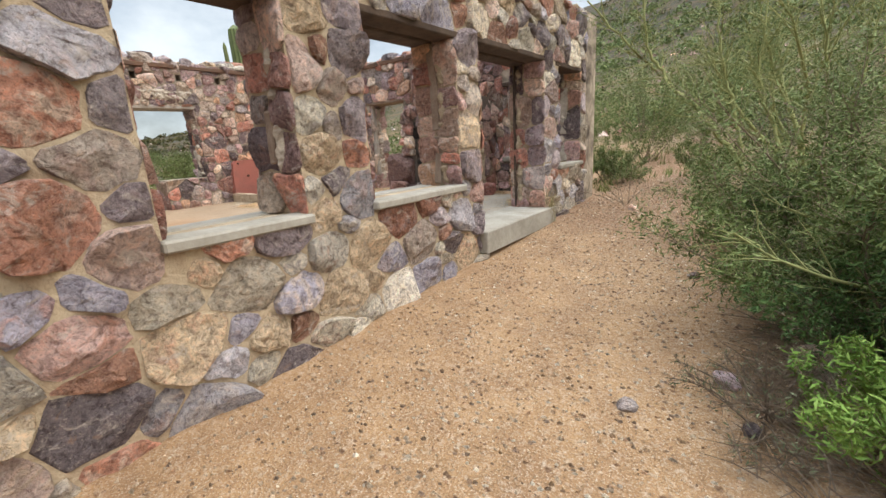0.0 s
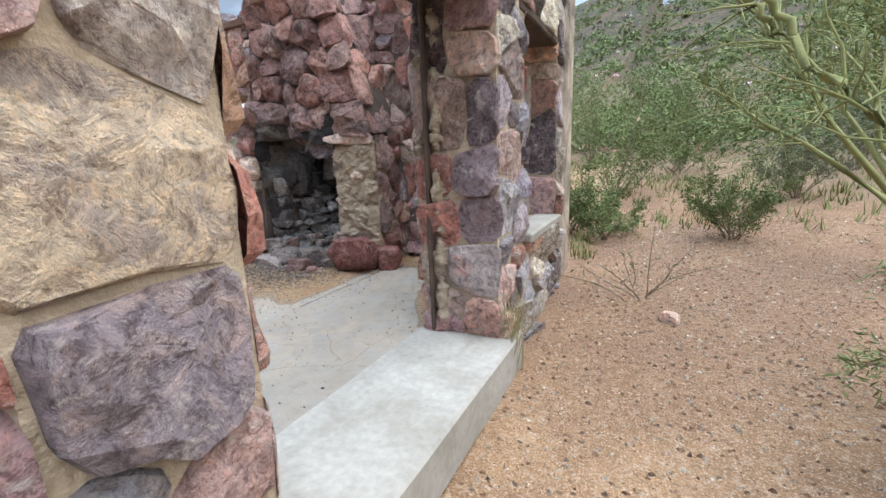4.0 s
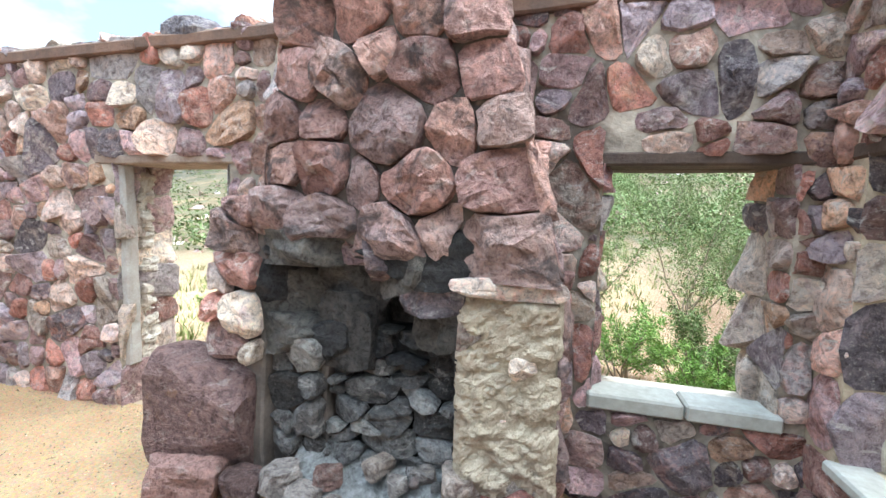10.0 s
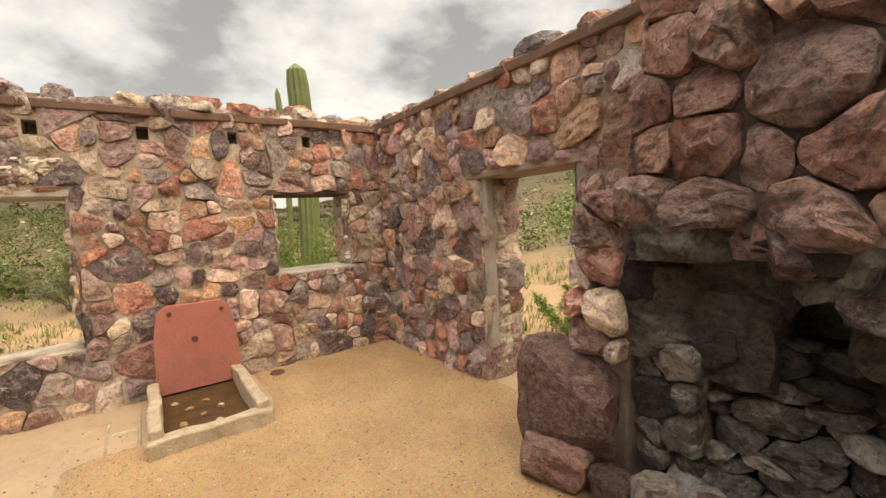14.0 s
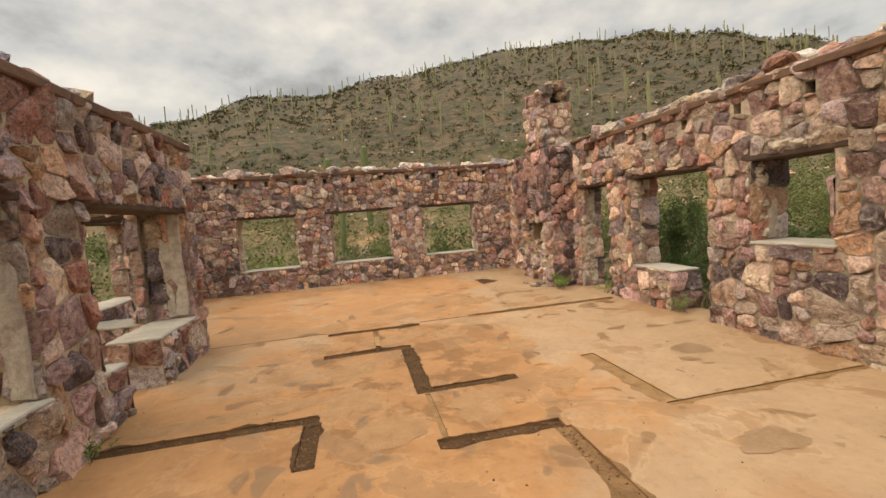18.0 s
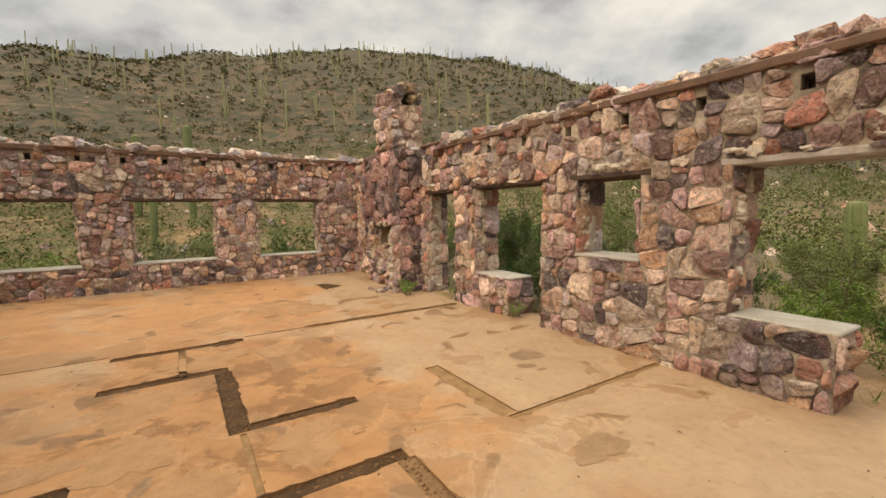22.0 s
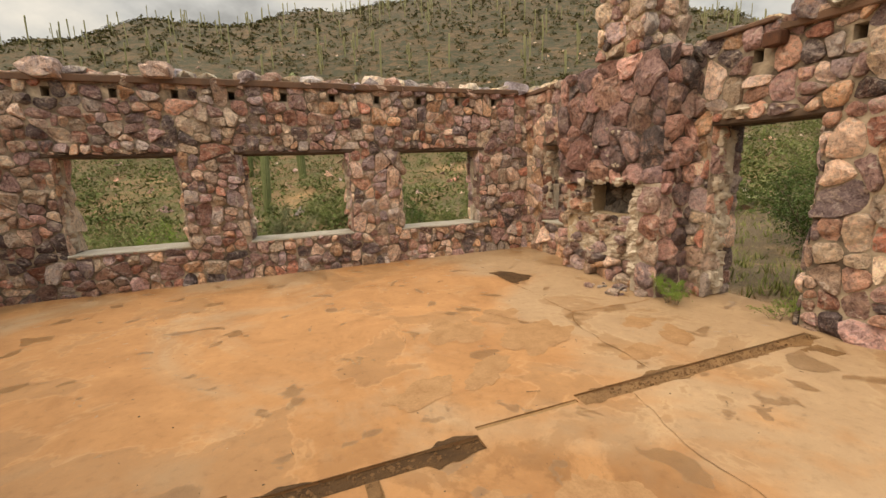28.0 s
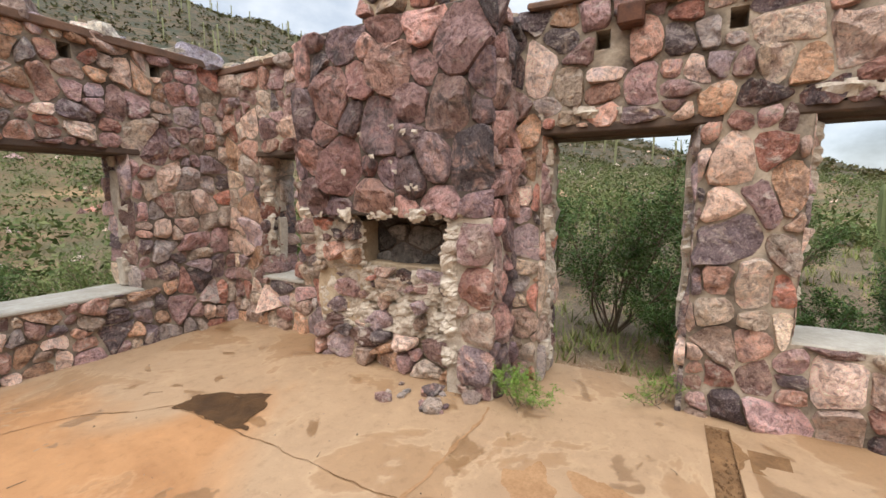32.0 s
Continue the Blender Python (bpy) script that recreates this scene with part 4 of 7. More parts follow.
def crack(pts, wide, seed, mat):
    """A wandering open crack in the slab through a few points."""
    V, n = [], 0
    for (x0, y0), (x1, y1) in zip(pts, pts[1:]):
        steps = max(4, int(math.hypot(x1 - x0, y1 - y0) / 0.03))
        dx, dy = (x1 - x0), (y1 - y0)
        s = math.hypot(dx, dy)
        for k in range(steps):
            t = k / steps
            x, y = x0 + dx * t, y0 + dy * t
            q = Vector((x * 4, y * 4, seed))
            o = 0.035 * noise.noise(q) + 0.015 * noise.noise(q * 4)
            w = max(0.0015, wide * (0.6 + 0.9 * noise.noise(q * 2.5)))
            for e in (o - w, o + w):
                V.append((x - dy / s * e, y + dx / s * e, 0.0048))
            n += 1
    mesh_object("crack", V, [(2 * k, 2 * k + 1, 2 * k + 3, 2 * k + 2) for k in range(n - 1)], mat, floor, label="open crack in the concrete floor")


tagged(mesh_object("drain_cover", [(-9.21 + 0.07 * math.cos(k * 0.2618), 5.95 + 0.07 * math.sin(k * 0.2618), 0.035) for k in range(24)] + [(-9.21 + 0.085 * math.cos(k * 0.2618), 5.95 + 0.085 * math.sin(k * 0.2618), 0.012) for k in range(24)],
                   [tuple(range(24))] + [(k, 24 + k, 24 + (k + 1) % 24, (k + 1) % 24) for k in range(24)], RUST), "small round rusty drain cover beside the basin", "drain")
for k, (y0, y1) in enumerate(((4.44, 4.47), (4.66, 4.69))):
    slab(-9.1, -8.35, y0, y1, -0.02, 0.016, "kerb_edge", CREAM, floor, wob=0.008, step=0.1, seed=k)
slab(-8.75, -8.70, 4.47, 4.66, -0.02, 0.014, "kerb_edge", CREAM, floor, wob=0.006, step=0.1)

crack([(-6.8, -6.63), (-7.32, -6.4), (-7.74, -5.9), (-7.74, -5.14), (-7.73, -4.38), (-7.72, -3.85)], 0.005, 1, SILT)
crack([(-7.72, -3.85), (-8.14, -3.83), (-8.64, -3.79), (-8.85, -3.78)], 0.016, 2, STAIN)
crack([(-7.71, -3.82), (-7.54, -3.59), (-7.47, -3.14), (-7.41, -2.45)], 0.006, 3, SILT)
crack([(-6.6, -4.6), (-6.87, -4.21), (-7.05, -3.81), (-7.2, -3.7)], 0.003, 4, SILT)
crack([(-7.01, -2.24), (-6.85, -1.67), (-6.86, -1.29), (-6.6, -0.4)], 0.003, 5, SILT)
crack([(-3.5, 4.6), (-3.06, 4.99), (-2.8, 5.12), (-2.78, 5.3), (-2.79, 5.7)], 0.0022, 6, JOINT)
crack([(-3.2, 5.45), (-2.97, 5.22), (-2.8, 5.14)], 0.0016, 7, JOINT)

# ---- gravel drift over the floor ----
gr_m = Mat("yellow_gravel", 0.95)
gr_a, gr_b, gr_c = gr_m.noise(1.6, 4, 0.6), gr_m.noise(32.0, 4, 0.7), gr_m.voronoi(85.0, "Color")
gr_col = gr_m.mix(gr_m.remap(gr_a, 0.35, 0.65), (0.70, 0.445, 0.24), (0.58, 0.355, 0.185))
gr_col = gr_m.mix(0.32, gr_col, gr_m.mix(1.0, gr_col, gr_c, "MULTIPLY"))
gr_col = gr_m.mix(gr_m.remap(gr_b, 0.6, 0.72, 0, 0.7), gr_col, (0.56, 0.46, 0.34))
gr_col = gr_m.mix(gr_m.remap(gr_b, 0.40, 0.33, 0, 0.7), gr_col, (0.20, 0.14, 0.085))
ash_d = gr_m.t.nodes.new("ShaderNodeVectorMath")
ash_d.operation = "DISTANCE"
ash_d.inputs[1].default_value = (-4.75, 6.45, 0.0)
gr_m.link(gr_m.pos, ash_d.inputs[0])
ash = gr_m.math("MULTIPLY", gr_m.remap(ash_d.outputs["Value"], 1.0, 0.35), gr_m.remap(gr_m.noise(24.0, 3, 0.6), 0.38, 0.58))
gr_col = gr_m.mix(gr_m.math("MULTIPLY", ash, 0.85), gr_col, (0.06, 0.055, 0.05))
gr_m.bump(gr_m.math("ADD", gr_b, gr_m.noise(90.0, 3, 0.7)), 1.0, 0.035)
# where the drift is thin the slab shows between the grains
gr_thin = gr_m.remap(gr_m.math("ADD", gr_m.axis("Z"), gr_m.math("MULTIPLY", gr_m.math("SUBTRACT", gr_m.noise(38.0, 4, 0.7), 0.5), 0.03)), 0.011, 0.002)
gr_col = gr_m.mix(gr_m.math("MULTIPLY", gr_thin, gr_m.remap(gr_m.axis("X"), -5.8, -5.2, 0.45, 0.6)), gr_col, (0.34, 0.31, 0.26))
GRAVEL = gr_m.done(gr_col)


def gravel_depth(x, y):
    """Above nought where the drift covers the slab."""
    edge = float(np.interp(x, (-9.5, -8.2, -7.1, -6.45, -5.74, -5.37, -5.2, -3.9), (4.2, 4.15, 4.24, 4.42, 4.8, 5.3, 5.68, 5.7)))
    left = 0.6 * (y - edge)
    if x < -8.35:
        left = min(left, 0.8 * (y - 5.7)) if y < 5.75 else left
    mid = min(left, -3.84 - x)
    corner = max(min((x + 3.12 - 0.4 * smooth((6.5 - y) / 0.9)) * 0.8, (y - 5.72) * 0.9), (y - 7.08) * 0.8)
    return max(min(mid, 0.3), corner) + 0.05 * noise.noise(Vector((x * 2.1, y * 2.1, 4))) + 0.012 * noise.noise(Vector((x * 9, y * 9, 2)))


def gravel_z(x, y):
    d = gravel_depth(x, y)
    z = -0.03 + 0.042 * smooth(d / 0.26 + 0.5) + 0.02 * smooth(d)
    k = min(1.0, max(0.15, (z + 0.02) / 0.03))
    return z + 0.008 * k * noise.noise(Vector((x * 6, y * 6, 0))) + 0.007 * k * noise.noise(Vector((x * 17, y * 17, 5)))


nx, ny = 230, 128
px = [W_IN - 0.05 + (E_IN - W_IN + 0.08) * i / nx for i in range(nx + 1)]
py = [3.75 + (N_IN + 0.05 - 3.75) * j / ny for j in range(ny + 1)]
drift = mesh_object("gravel_drift", [(x, y, gravel_z(x, y)) for y in py for x in px],
                    [(j * (nx + 1) + i, j * (nx + 1) + i + 1, (j + 1) * (nx + 1) + i + 1, (j + 1) * (nx + 1) + i) for j in range(ny) for i in range(nx)], GRAVEL, smooth=True)
tagged(drift, "drift of yellow gravel over the concrete floor by the fireplace", "gravel", kind="stuff")


# ---- beams, lintels, sills, jambs ----
def beam(wall, along, u0, u1, w, out, z, mat=WOOD, h=0.09, deep=0.06, seed=0):
    """A weathered wall plate let into the wall's inner face, in lengths."""
    lengths, u = [], u0
    rng = random.Random(seed)
    while u < u1 - 0.1:
        q = min(u1, u + rng.uniform(2.2, 3.6))
        if u1 - q < 0.6:
            q = u1
        lengths.append((u, q))
        u = q + 0.01
    for k, (p, q) in enumerate(lengths):
        d0, d1 = sorted((w - out * 0.06, w + out * deep))
        box = (p, q, d0, d1) if along == "x" else (d0, d1, p, q)
        slab(*box, z + rng.uniform(-0.01, 0.01), z + h, "beam", mat, wall, "rust-brown weathered wooden wall plate", wob=0.016, step=0.22, seed=k + seed)


beam(wall_n, "x", W_IN, E_IN, N_IN, -1, 2.86, seed=1)
beam(wall_w, "y", -3.0, N_IN, W_IN, 1, 2.84, seed=2)
beam(wall_w, "y", S_IN, -5.85, W_IN, 1, 2.98, seed=7, h=0.07)
beam(wall_w, "y", -3.75, -3.05, W_IN, 1, 2.95, seed=8, h=0.06)
beam(wall_s, "x", W_IN, WING_IN, S_IN, 1, 3.0, seed=3)
beam(wall_e, "y", END_IN, N_IN, E_IN, -1, 2.88, seed=4)
beam(wall_wing, "y", S_IN, END_IN, WING_IN, -1, 3.0, WOOD_PALE, seed=5)


def dress(wall, along, a, b, hole, sill=0.06, over=0.05, mat=CONCRETE, lintel=WOOD_DARK, jambs=(1, 1), pale=PLASTER, ext=0.12, seed=0, keep=0.8):
    """The sill, the lintel boards and what is left of the frame in one opening."""
    u0, u1, z0, z1 = hole
    lo, hi = sorted((a, b))

    def box(p, q, r, s, z, zz, *rest, **kw):
        slab(*((p, q, r, s) if along == "x" else (r, s, p, q)), z, zz, *rest, **kw)

    if sill and z0 > 0:
        if over > 0.06:
            box(u0 - 0.02, u1 + 0.02, hi - 0.17, hi + over, z0 - 0.055, z0 + 0.014, "sill", mat, wall, "grey concrete sill with a chipped edge", wob=0.006, step=0.2, seed=seed)
            box(u0 - 0.01, u1 + 0.01, lo + 0.15, hi - 0.17, z0 - 0.05, z0 - 0.004, "sill_gap", ASH, wall, "gravel in the gap of the sill", wob=0.004, bevel=0, seed=seed)
            box(u0 - 0.02, u1 + 0.02, lo - 0.04, lo + 0.15, z0 - 0.05, z0 + 0.012, "inner_sill", CONCRETE, wall, "worn inner sill slab", wob=0.008, step=0.2, seed=seed + 1)
        else:
            box(u0 - 0.02, u1 + 0.02, lo - over * 0.6, hi + over * 0.6, z0 - 0.03, z0 + 0.012, "sill", mat, wall, "chipped grey concrete sill", wob=0.008, step=0.2, seed=seed)
    if lintel:
        mid = (lo + hi) / 2
        box(u0 - ext, u1 + ext, lo - 0.012, mid - 0.02, z1 - 0.045, z1 + 0.03, "lintel", lintel, wall, "dark weathered lintel board", wob=0.008, seed=seed)
        box(u0 - ext, u1 + ext, mid + 0.02, hi + 0.012, z1 - 0.04, z1 + 0.03, "lintel", lintel, wall, "dark weathered lintel board", wob=0.008, seed=seed + 3)
    m = (lo + hi) / 2
    zb = max(z0, 0.0) + 0.02
    rng = random.Random(seed * 13 + 5)
    for side, on in ((u0, jambs[0]), (u1, jambs[1])):
        z = zb
        while on and z < z1 - 0.15:
            zz = min(z1 - 0.05, z + rng.uniform(0.25, 0.9))
            t, w = rng.uniform(0.02, 0.05), rng.uniform(0.05, 0.10)
            if rng.random() < keep:
                p, q = (side - 0.01, side + t) if side == u0 else (side - t, side + 0.01)
                box(p, q, m - w, m + w * 0.6, z, zz, "jamb", pale, wall, "broken pale plaster remnant of a jamb", wob=0.03, step=0.09, seed=seed + z * 3)
            z = zz + rng.uniform(0.0, 0.08)


dress(wall_n, "x", N_IN, N_OUT, N_HOLES[0], pale=WOOD_PALE, jambs=(0, 0), seed=1, ext=0.2, lintel=WOOD_GREY)
slab(-7.40, -7.32, N_IN + 0.03, N_IN + 0.13, 0.35, 2.03, "door_post", WOOD_PALE, wall_n, "bleached post of the door frame", wob=0.016, step=0.15, seed=6)
ragged_face("mortar_strip", reveal_place("x", -7.38, 1), N_IN + 0.14, N_IN + 0.36, 0.1, 2.0, PLASTER, wall_n, 0.06, 0.016, 160, keep=-0.3, label="pale mortar beside the door post")
dress(wall_n, "x", N_IN, N_OUT, N_HOLES[1], sill=0.0, seed=2)
for k, (p, q) in enumerate(((-3.72, -3.21), (-3.20, -2.74))):
    slab(p, q, N_IN - 0.06, N_IN + 0.17, 0.60, 0.69, "sill", CONCRETE, wall_n, "two grey concrete sill blocks", wob=0.005, step=0.2, seed=12 + k)
for k, h in enumerate(W_HOLES):
    if k in (2, 3):
        dress(wall_w, "y", W_IN, W_OUT, h, lintel=None, over=-0.01, jambs=(k == 2, k == 3), seed=10 + k)
    elif k in (5, 6, 7):
        dress(wall_w, "y", W_IN, W_OUT, h, sill=0.0 if k == 7 else 0.06, lintel=None, over=-0.01, jambs=(k == 5, k == 7), seed=10 + k)
    else:
        dress(wall_w, "y", W_IN, W_OUT, h, seed=10 + k)
dress(wall_w, "y", W_IN, W_OUT, (-1.96, -0.38, -1, 2.09), jambs=(0, 0), seed=30)
dress(wall_w, "y", W_IN, W_OUT, (2.0, 4.32, -1, 2.10), jambs=(0, 0), seed=31, lintel=WOOD_PALE)
for k, h in enumerate(E_HOLES):
    if k < 4:
        dress(wall_e, "y", E_IN, E_OUT, h, over=0.07, jambs=(1, k != 2), seed=40 + k, pale=WOOD_GREY if k < 3 else PLASTER, keep=0.65)
    elif k != 5:
        dress(wall_e, "y", E_IN, E_OUT, h, lintel=None, over=0.03, jambs=(k == 4, k == 6), seed=40 + k)
dress(wall_e, "y", E_IN, E_OUT, (-2.04, 0.14, -1, 2.04), jambs=(0, 0), seed=49)
for k, h in enumerate(S_HOLES):
    dress(wall_s, "x", S_IN, S_OUT, h, seed=60 + k)
for k, h in enumerate(G_HOLES):
    dress(wall_wing, "y", WING_IN, WING_OUT, h, seed=70 + k)
dress(wall_end, "x", END_IN, END_OUT, H_HOLES[0], seed=80)

# torn strips of mortar where the frames were let into the openings
k = 0
for wall, lo, hi, holes in ((wall_w, W_OUT, W_IN, [W_HOLES[0], (-3.62, -2.55, 0, 2.07), (-1.96, -0.38, 0.6, 2.09), W_HOLES[4], (2.0, 4.32, 0.7, 2.1), W_HOLES[8]]),
                            (wall_e, E_IN, E_OUT, [E_HOLES[0], E_HOLES[1], E_HOLES[3], (-2.04, 0.14, 0.55, 2.04)]), (wall_wing, WING_IN, WING_OUT, G_HOLES)):
    for u0, u1, z0, z1 in holes:
        for u, side in ((u0, 1), (u1, -1)):
            k += 1
            m = (lo + hi) / 2 + (0.06 if k % 3 else -0.05)
            ragged_face("mortar_strip", reveal_place("y", u, side), m - 0.07, m + 0.08, max(z0, 0.03) + 0.02, z1 - 0.05, PLASTER if k % 4 else CREAM, wall, 0.06, 0.02, 100 + k, keep=-0.25)

slab(E_IN + 0.075, E_IN + 0.10, 5.72, 5.80, 0.01, 2.06, "door_post", WOOD_DARK, wall_e, "thin dark strip of the door frame", wob=0.008, step=0.2, seed=4)
ragged_face("mortar_strip", reveal_place("y", 5.765, -1), E_IN + 0.10, E_IN + 0.19, 0.03, 2.0, CREAM, wall_e, 0.065, 0.012, 151, keep=-0.7, label="cream mortar beside the door frame")
ragged_face("mortar_strip", reveal_place("y", 5.775, -1), E_IN - 0.02, E_IN + 0.075, 0.45, 2.0, CREAM, wall_e, 0.07, 0.012, 152, keep=0.05)

for y0, y1, z0 in ((0.80, 0.845, 0.62), (-2.04, -1.995, 0.60), (2.38, 2.42, 0.62)):
    slab(E_IN + 0.05, E_IN + 0.21, y0, y1, z0, 2.0, "frame_board", PLASTER, wall_e, "whitened board of a window frame", wob=0.03, step=0.12, seed=y0)

# torn white plaster left on the sides of the west and south openings, where the frames stood
for k, (u, side, z0) in enumerate(((-6.95, 1, 0.62), (-6.32, -1, 0.62), (-3.62, 1, 0.1), (-2.55, -1, 0.3), (-1.96, 1, 0.64), (-0.38, -1, 0.1), (0.22, 1, 1.12), (1.09, -1, 1.12), (2.0, 1, 0.7), (4.32, -1, 0.64), (6.12, 1, 1.13), (7.06, -1, 1.13))):
    ragged_face("jamb_plaster", reveal_place("y", u + 0.012 * side, side), W_IN - 0.21, W_IN - 0.02, z0, 2.04, PLASTER, wall_w, 0.065, 0.018, 210 + k, keep=-0.12)
for k, (u0, u1, z0, z1) in enumerate(S_HOLES):
    for u, side in ((u0, 1), (u1, -1)):
        ragged_face("jamb_plaster", reveal_place("x", u + 0.012 * side, side), S_IN - 0.26, S_IN - 0.03, z0 + 0.02, z1 - 0.05, PLASTER, wall_s, 0.065, 0.018, 230 + 2 * k + (side > 0), keep=-0.15)

# broken white render over the wide west opening, and a bleached board under it
ragged_face("render_patch", face_place("y", W_IN + 0.03, 1), 2.86, 4.42, 2.13, 2.46, PLASTER, wall_w, 0.052, 0.016, 41, keep=0.0, label="broken white render above the opening")
for k, (p, q) in enumerate(((-3.75, -2.4), (-2.1, -0.3), (0.1, 1.25), (1.9, 2.7))):
    ragged_face("render_patch", face_place("y", W_IN + 0.035, 1), p, q, 2.08, 2.26, PLASTER, wall_w, 0.04, 0.02, 43 + k, keep=0.28)
# the rusty end of a roof beam by the south chimney, and what is left of the plate beyond it
slab(W_IN - 0.05, W_IN + 0.15, -3.09, -2.93, 2.71, 2.85, "beam_stub", RUST, wall_w, "rusty stub of a roof beam", wob=0.02, step=0.1)

# ---- loose stones along the tops of the walls ----
CAP = []
for k in range(10):
    bm = rock_bmesh((1.0, 0.85, 0.62), 300 + k, cuts=5, sub=1, blocky=k > 3)
    me = bpy.data.meshes.new("cap_stone")
    bm.to_mesh(me)
    bm.free()
    me.materials.append(STONE_FAC)
    CAP.append(me)


def cap(wall, along, u0, u1, w0, w1, top, size=0.26, fill=1.0, seed=0):
    rng = random.Random(seed)
    u = u0
    while u < u1:
        s = size * rng.uniform(0.7, 1.5)
        for w in (w0 + 0.10, (w0 + w1) / 2, w1 - 0.10):
            if rng.random() > fill:
                continue
            ob = new("cap_stone", rng.choice(CAP))
            ob.parent = wall
            k = s * rng.uniform(0.75, 1.2)
            uu, ww = u + rng.uniform(-0.06, 0.06), w + rng.uniform(-0.05, 0.05)
            x, y = (uu, ww) if along == "x" else (ww, uu)
            ob.matrix_basis = pose(x, y, top + k * 0.16 + rng.uniform(-0.03, 0.03), rng.uniform(-12, 12), rng.uniform(-12, 12), rng.uniform(0, 360)) @ Matrix.Diagonal((k, k, k * rng.uniform(0.7, 1.1), 1))
        u += s * 0.95


cap(wall_n, "x", W_OUT + 0.1, E_OUT - 0.1, N_IN, N_OUT, 2.93, 0.22, 0.95, 1)
cap(wall_w, "y", S_IN, N_IN, W_OUT, W_IN, 2.95, 0.24, 1.0, 2)
cap(wall_s, "x", W_OUT, WING_OUT, S_OUT, S_IN, 3.06, 0.26, 0.85, 3)
cap(wall_e, "y", END_IN, N_IN, E_IN, E_OUT, 2.92, 0.23, 0.95, 4)
cap(wall_wing, "y", S_IN, END_IN, WING_IN, WING_OUT, 3.0, 0.28, 0.8, 5)
cap(wall_end, "x", E_OUT, WING_OUT, END_IN, END_OUT, 2.9, 0.28, 0.8, 6)


# ---- the two fireplaces and chimneys ----
def block(name, x0, x1, y0, y1, z0, z1, mat, parent=None, **kw):
    return part(name, rough_box(x0, x1, y0, y1, z0, z1, **kw), mat, parent)


def prism(name, outline, y0, y1, mat, parent=None, wob=0.012, seed=0):
    """A mass of masonry with the given outline (x, z), running from y0 to y1."""
    bm = bmesh.new()
    fr = [bm.verts.new((x, y0, z)) for x, z in outline]
    bk = [bm.verts.new((x, y1, z)) for x, z in outline]
    n = len(outline)
    caps = [bm.faces.new(fr), bm.faces.new(bk[::-1])]
    for i in range(n):
        j = (i + 1) % n
        bm.faces.new((fr[i], bk[i], bk[j], fr[j]))
    bmesh.ops.triangulate(bm, faces=caps)
    bmesh.ops.recalc_face_normals(bm, faces=bm.faces[:])
    bmesh.ops.subdivide_edges(bm, edges=[e for e in bm.edges if e.calc_length() > 0.25], cuts=2)
    for v in bm.verts:
        v.co += wob * noise.noise_vector(v.co * 4.1 + Vector((seed, 0, 0)))
    return part(name, bm, mat, parent)


BREAST = [(-5.66, 1.42), (-5.45, 1.42), (-5.42, 1.57), (-5.05, 1.55), (-4.72, 1.43), (-4.44, 1.27), (-4.40, 1.40), (-3.92, 1.40),
          (-4.00, 1.76), (-4.12, 2.10), (-4.24, 2.56), (-4.27, 2.84), (-5.40, 2.84), (-5.44, 2.50), (-5.54, 1.95)]
fire_n = tagged(prism("fireplace", BREAST, 7.02, N_IN, SOOT_STONE), "sooted rubble fireplace and tapering chimney breast with a broken hearth opening", "fireplace")
BLACK2, GREY2 = (STONE_BLACK, STONE_BLACK_S), (STONE_GREY, STONE_GREY_S)
block("pier", -5.92, -5.60, 7.03, N_IN, -0.05, 1.44, SOOT_STONE, fire_n, wob=0.02)
block("pier", -4.38, -3.90, 7.06, N_IN, -0.05, 1.38, CREAM, fire_n, wob=0.03, step=0.1)
block("firebox", -5.60, -4.38, 7.46, N_IN + 0.02, -0.05, 1.62, SOOT, fire_n, wob=0.02)
block("smoke_shelf", -5.25, -4.40, 7.30, N_IN, 0.0, 1.0, SOOT, fire_n, wob=0.03, step=0.1)
block("cheek", -5.62, -5.24, 7.15, N_IN, 0.0, 0.90, SOOT_STONE, fire_n, wob=0.03, step=0.1)
for k, (x, y, z, a, b, c) in enumerate(((-5.15, 7.36, 1.00, 0.26, 0.3, 0.30), (-5.12, 7.38, 1.20, 0.22, 0.26, 0.34), (-5.16, 7.36, 1.40, 0.28, 0.3, 0.32), (-5.30, 7.34, 1.54, 0.5, 0.4, 0.18), (-5.45, 7.30, 0.97, 0.34, 0.34, 0.16),
                                         (-5.30, 7.26, 0.94, 0.24, 0.24, 0.16), (-5.56, 7.22, 1.12, 0.16, 0.3, 0.3), (-5.54, 7.24, 1.36, 0.16, 0.3, 0.26), (-4.50, 7.34, 1.18, 0.2, 0.3, 0.3), (-4.62, 7.30, 1.48, 0.5, 0.4, 0.2))):
    rock("sooted_stone", (x, y, z), (a * 1.6, b * 1.6, c * 1.6), 720 + k, STONE_BLACK, 20 * k, fire_n, blocky=True)
block("throat", -5.60, -4.42, 7.10, N_IN, 1.57, 1.66, SOOT, fire_n, wob=0.03, step=0.1)
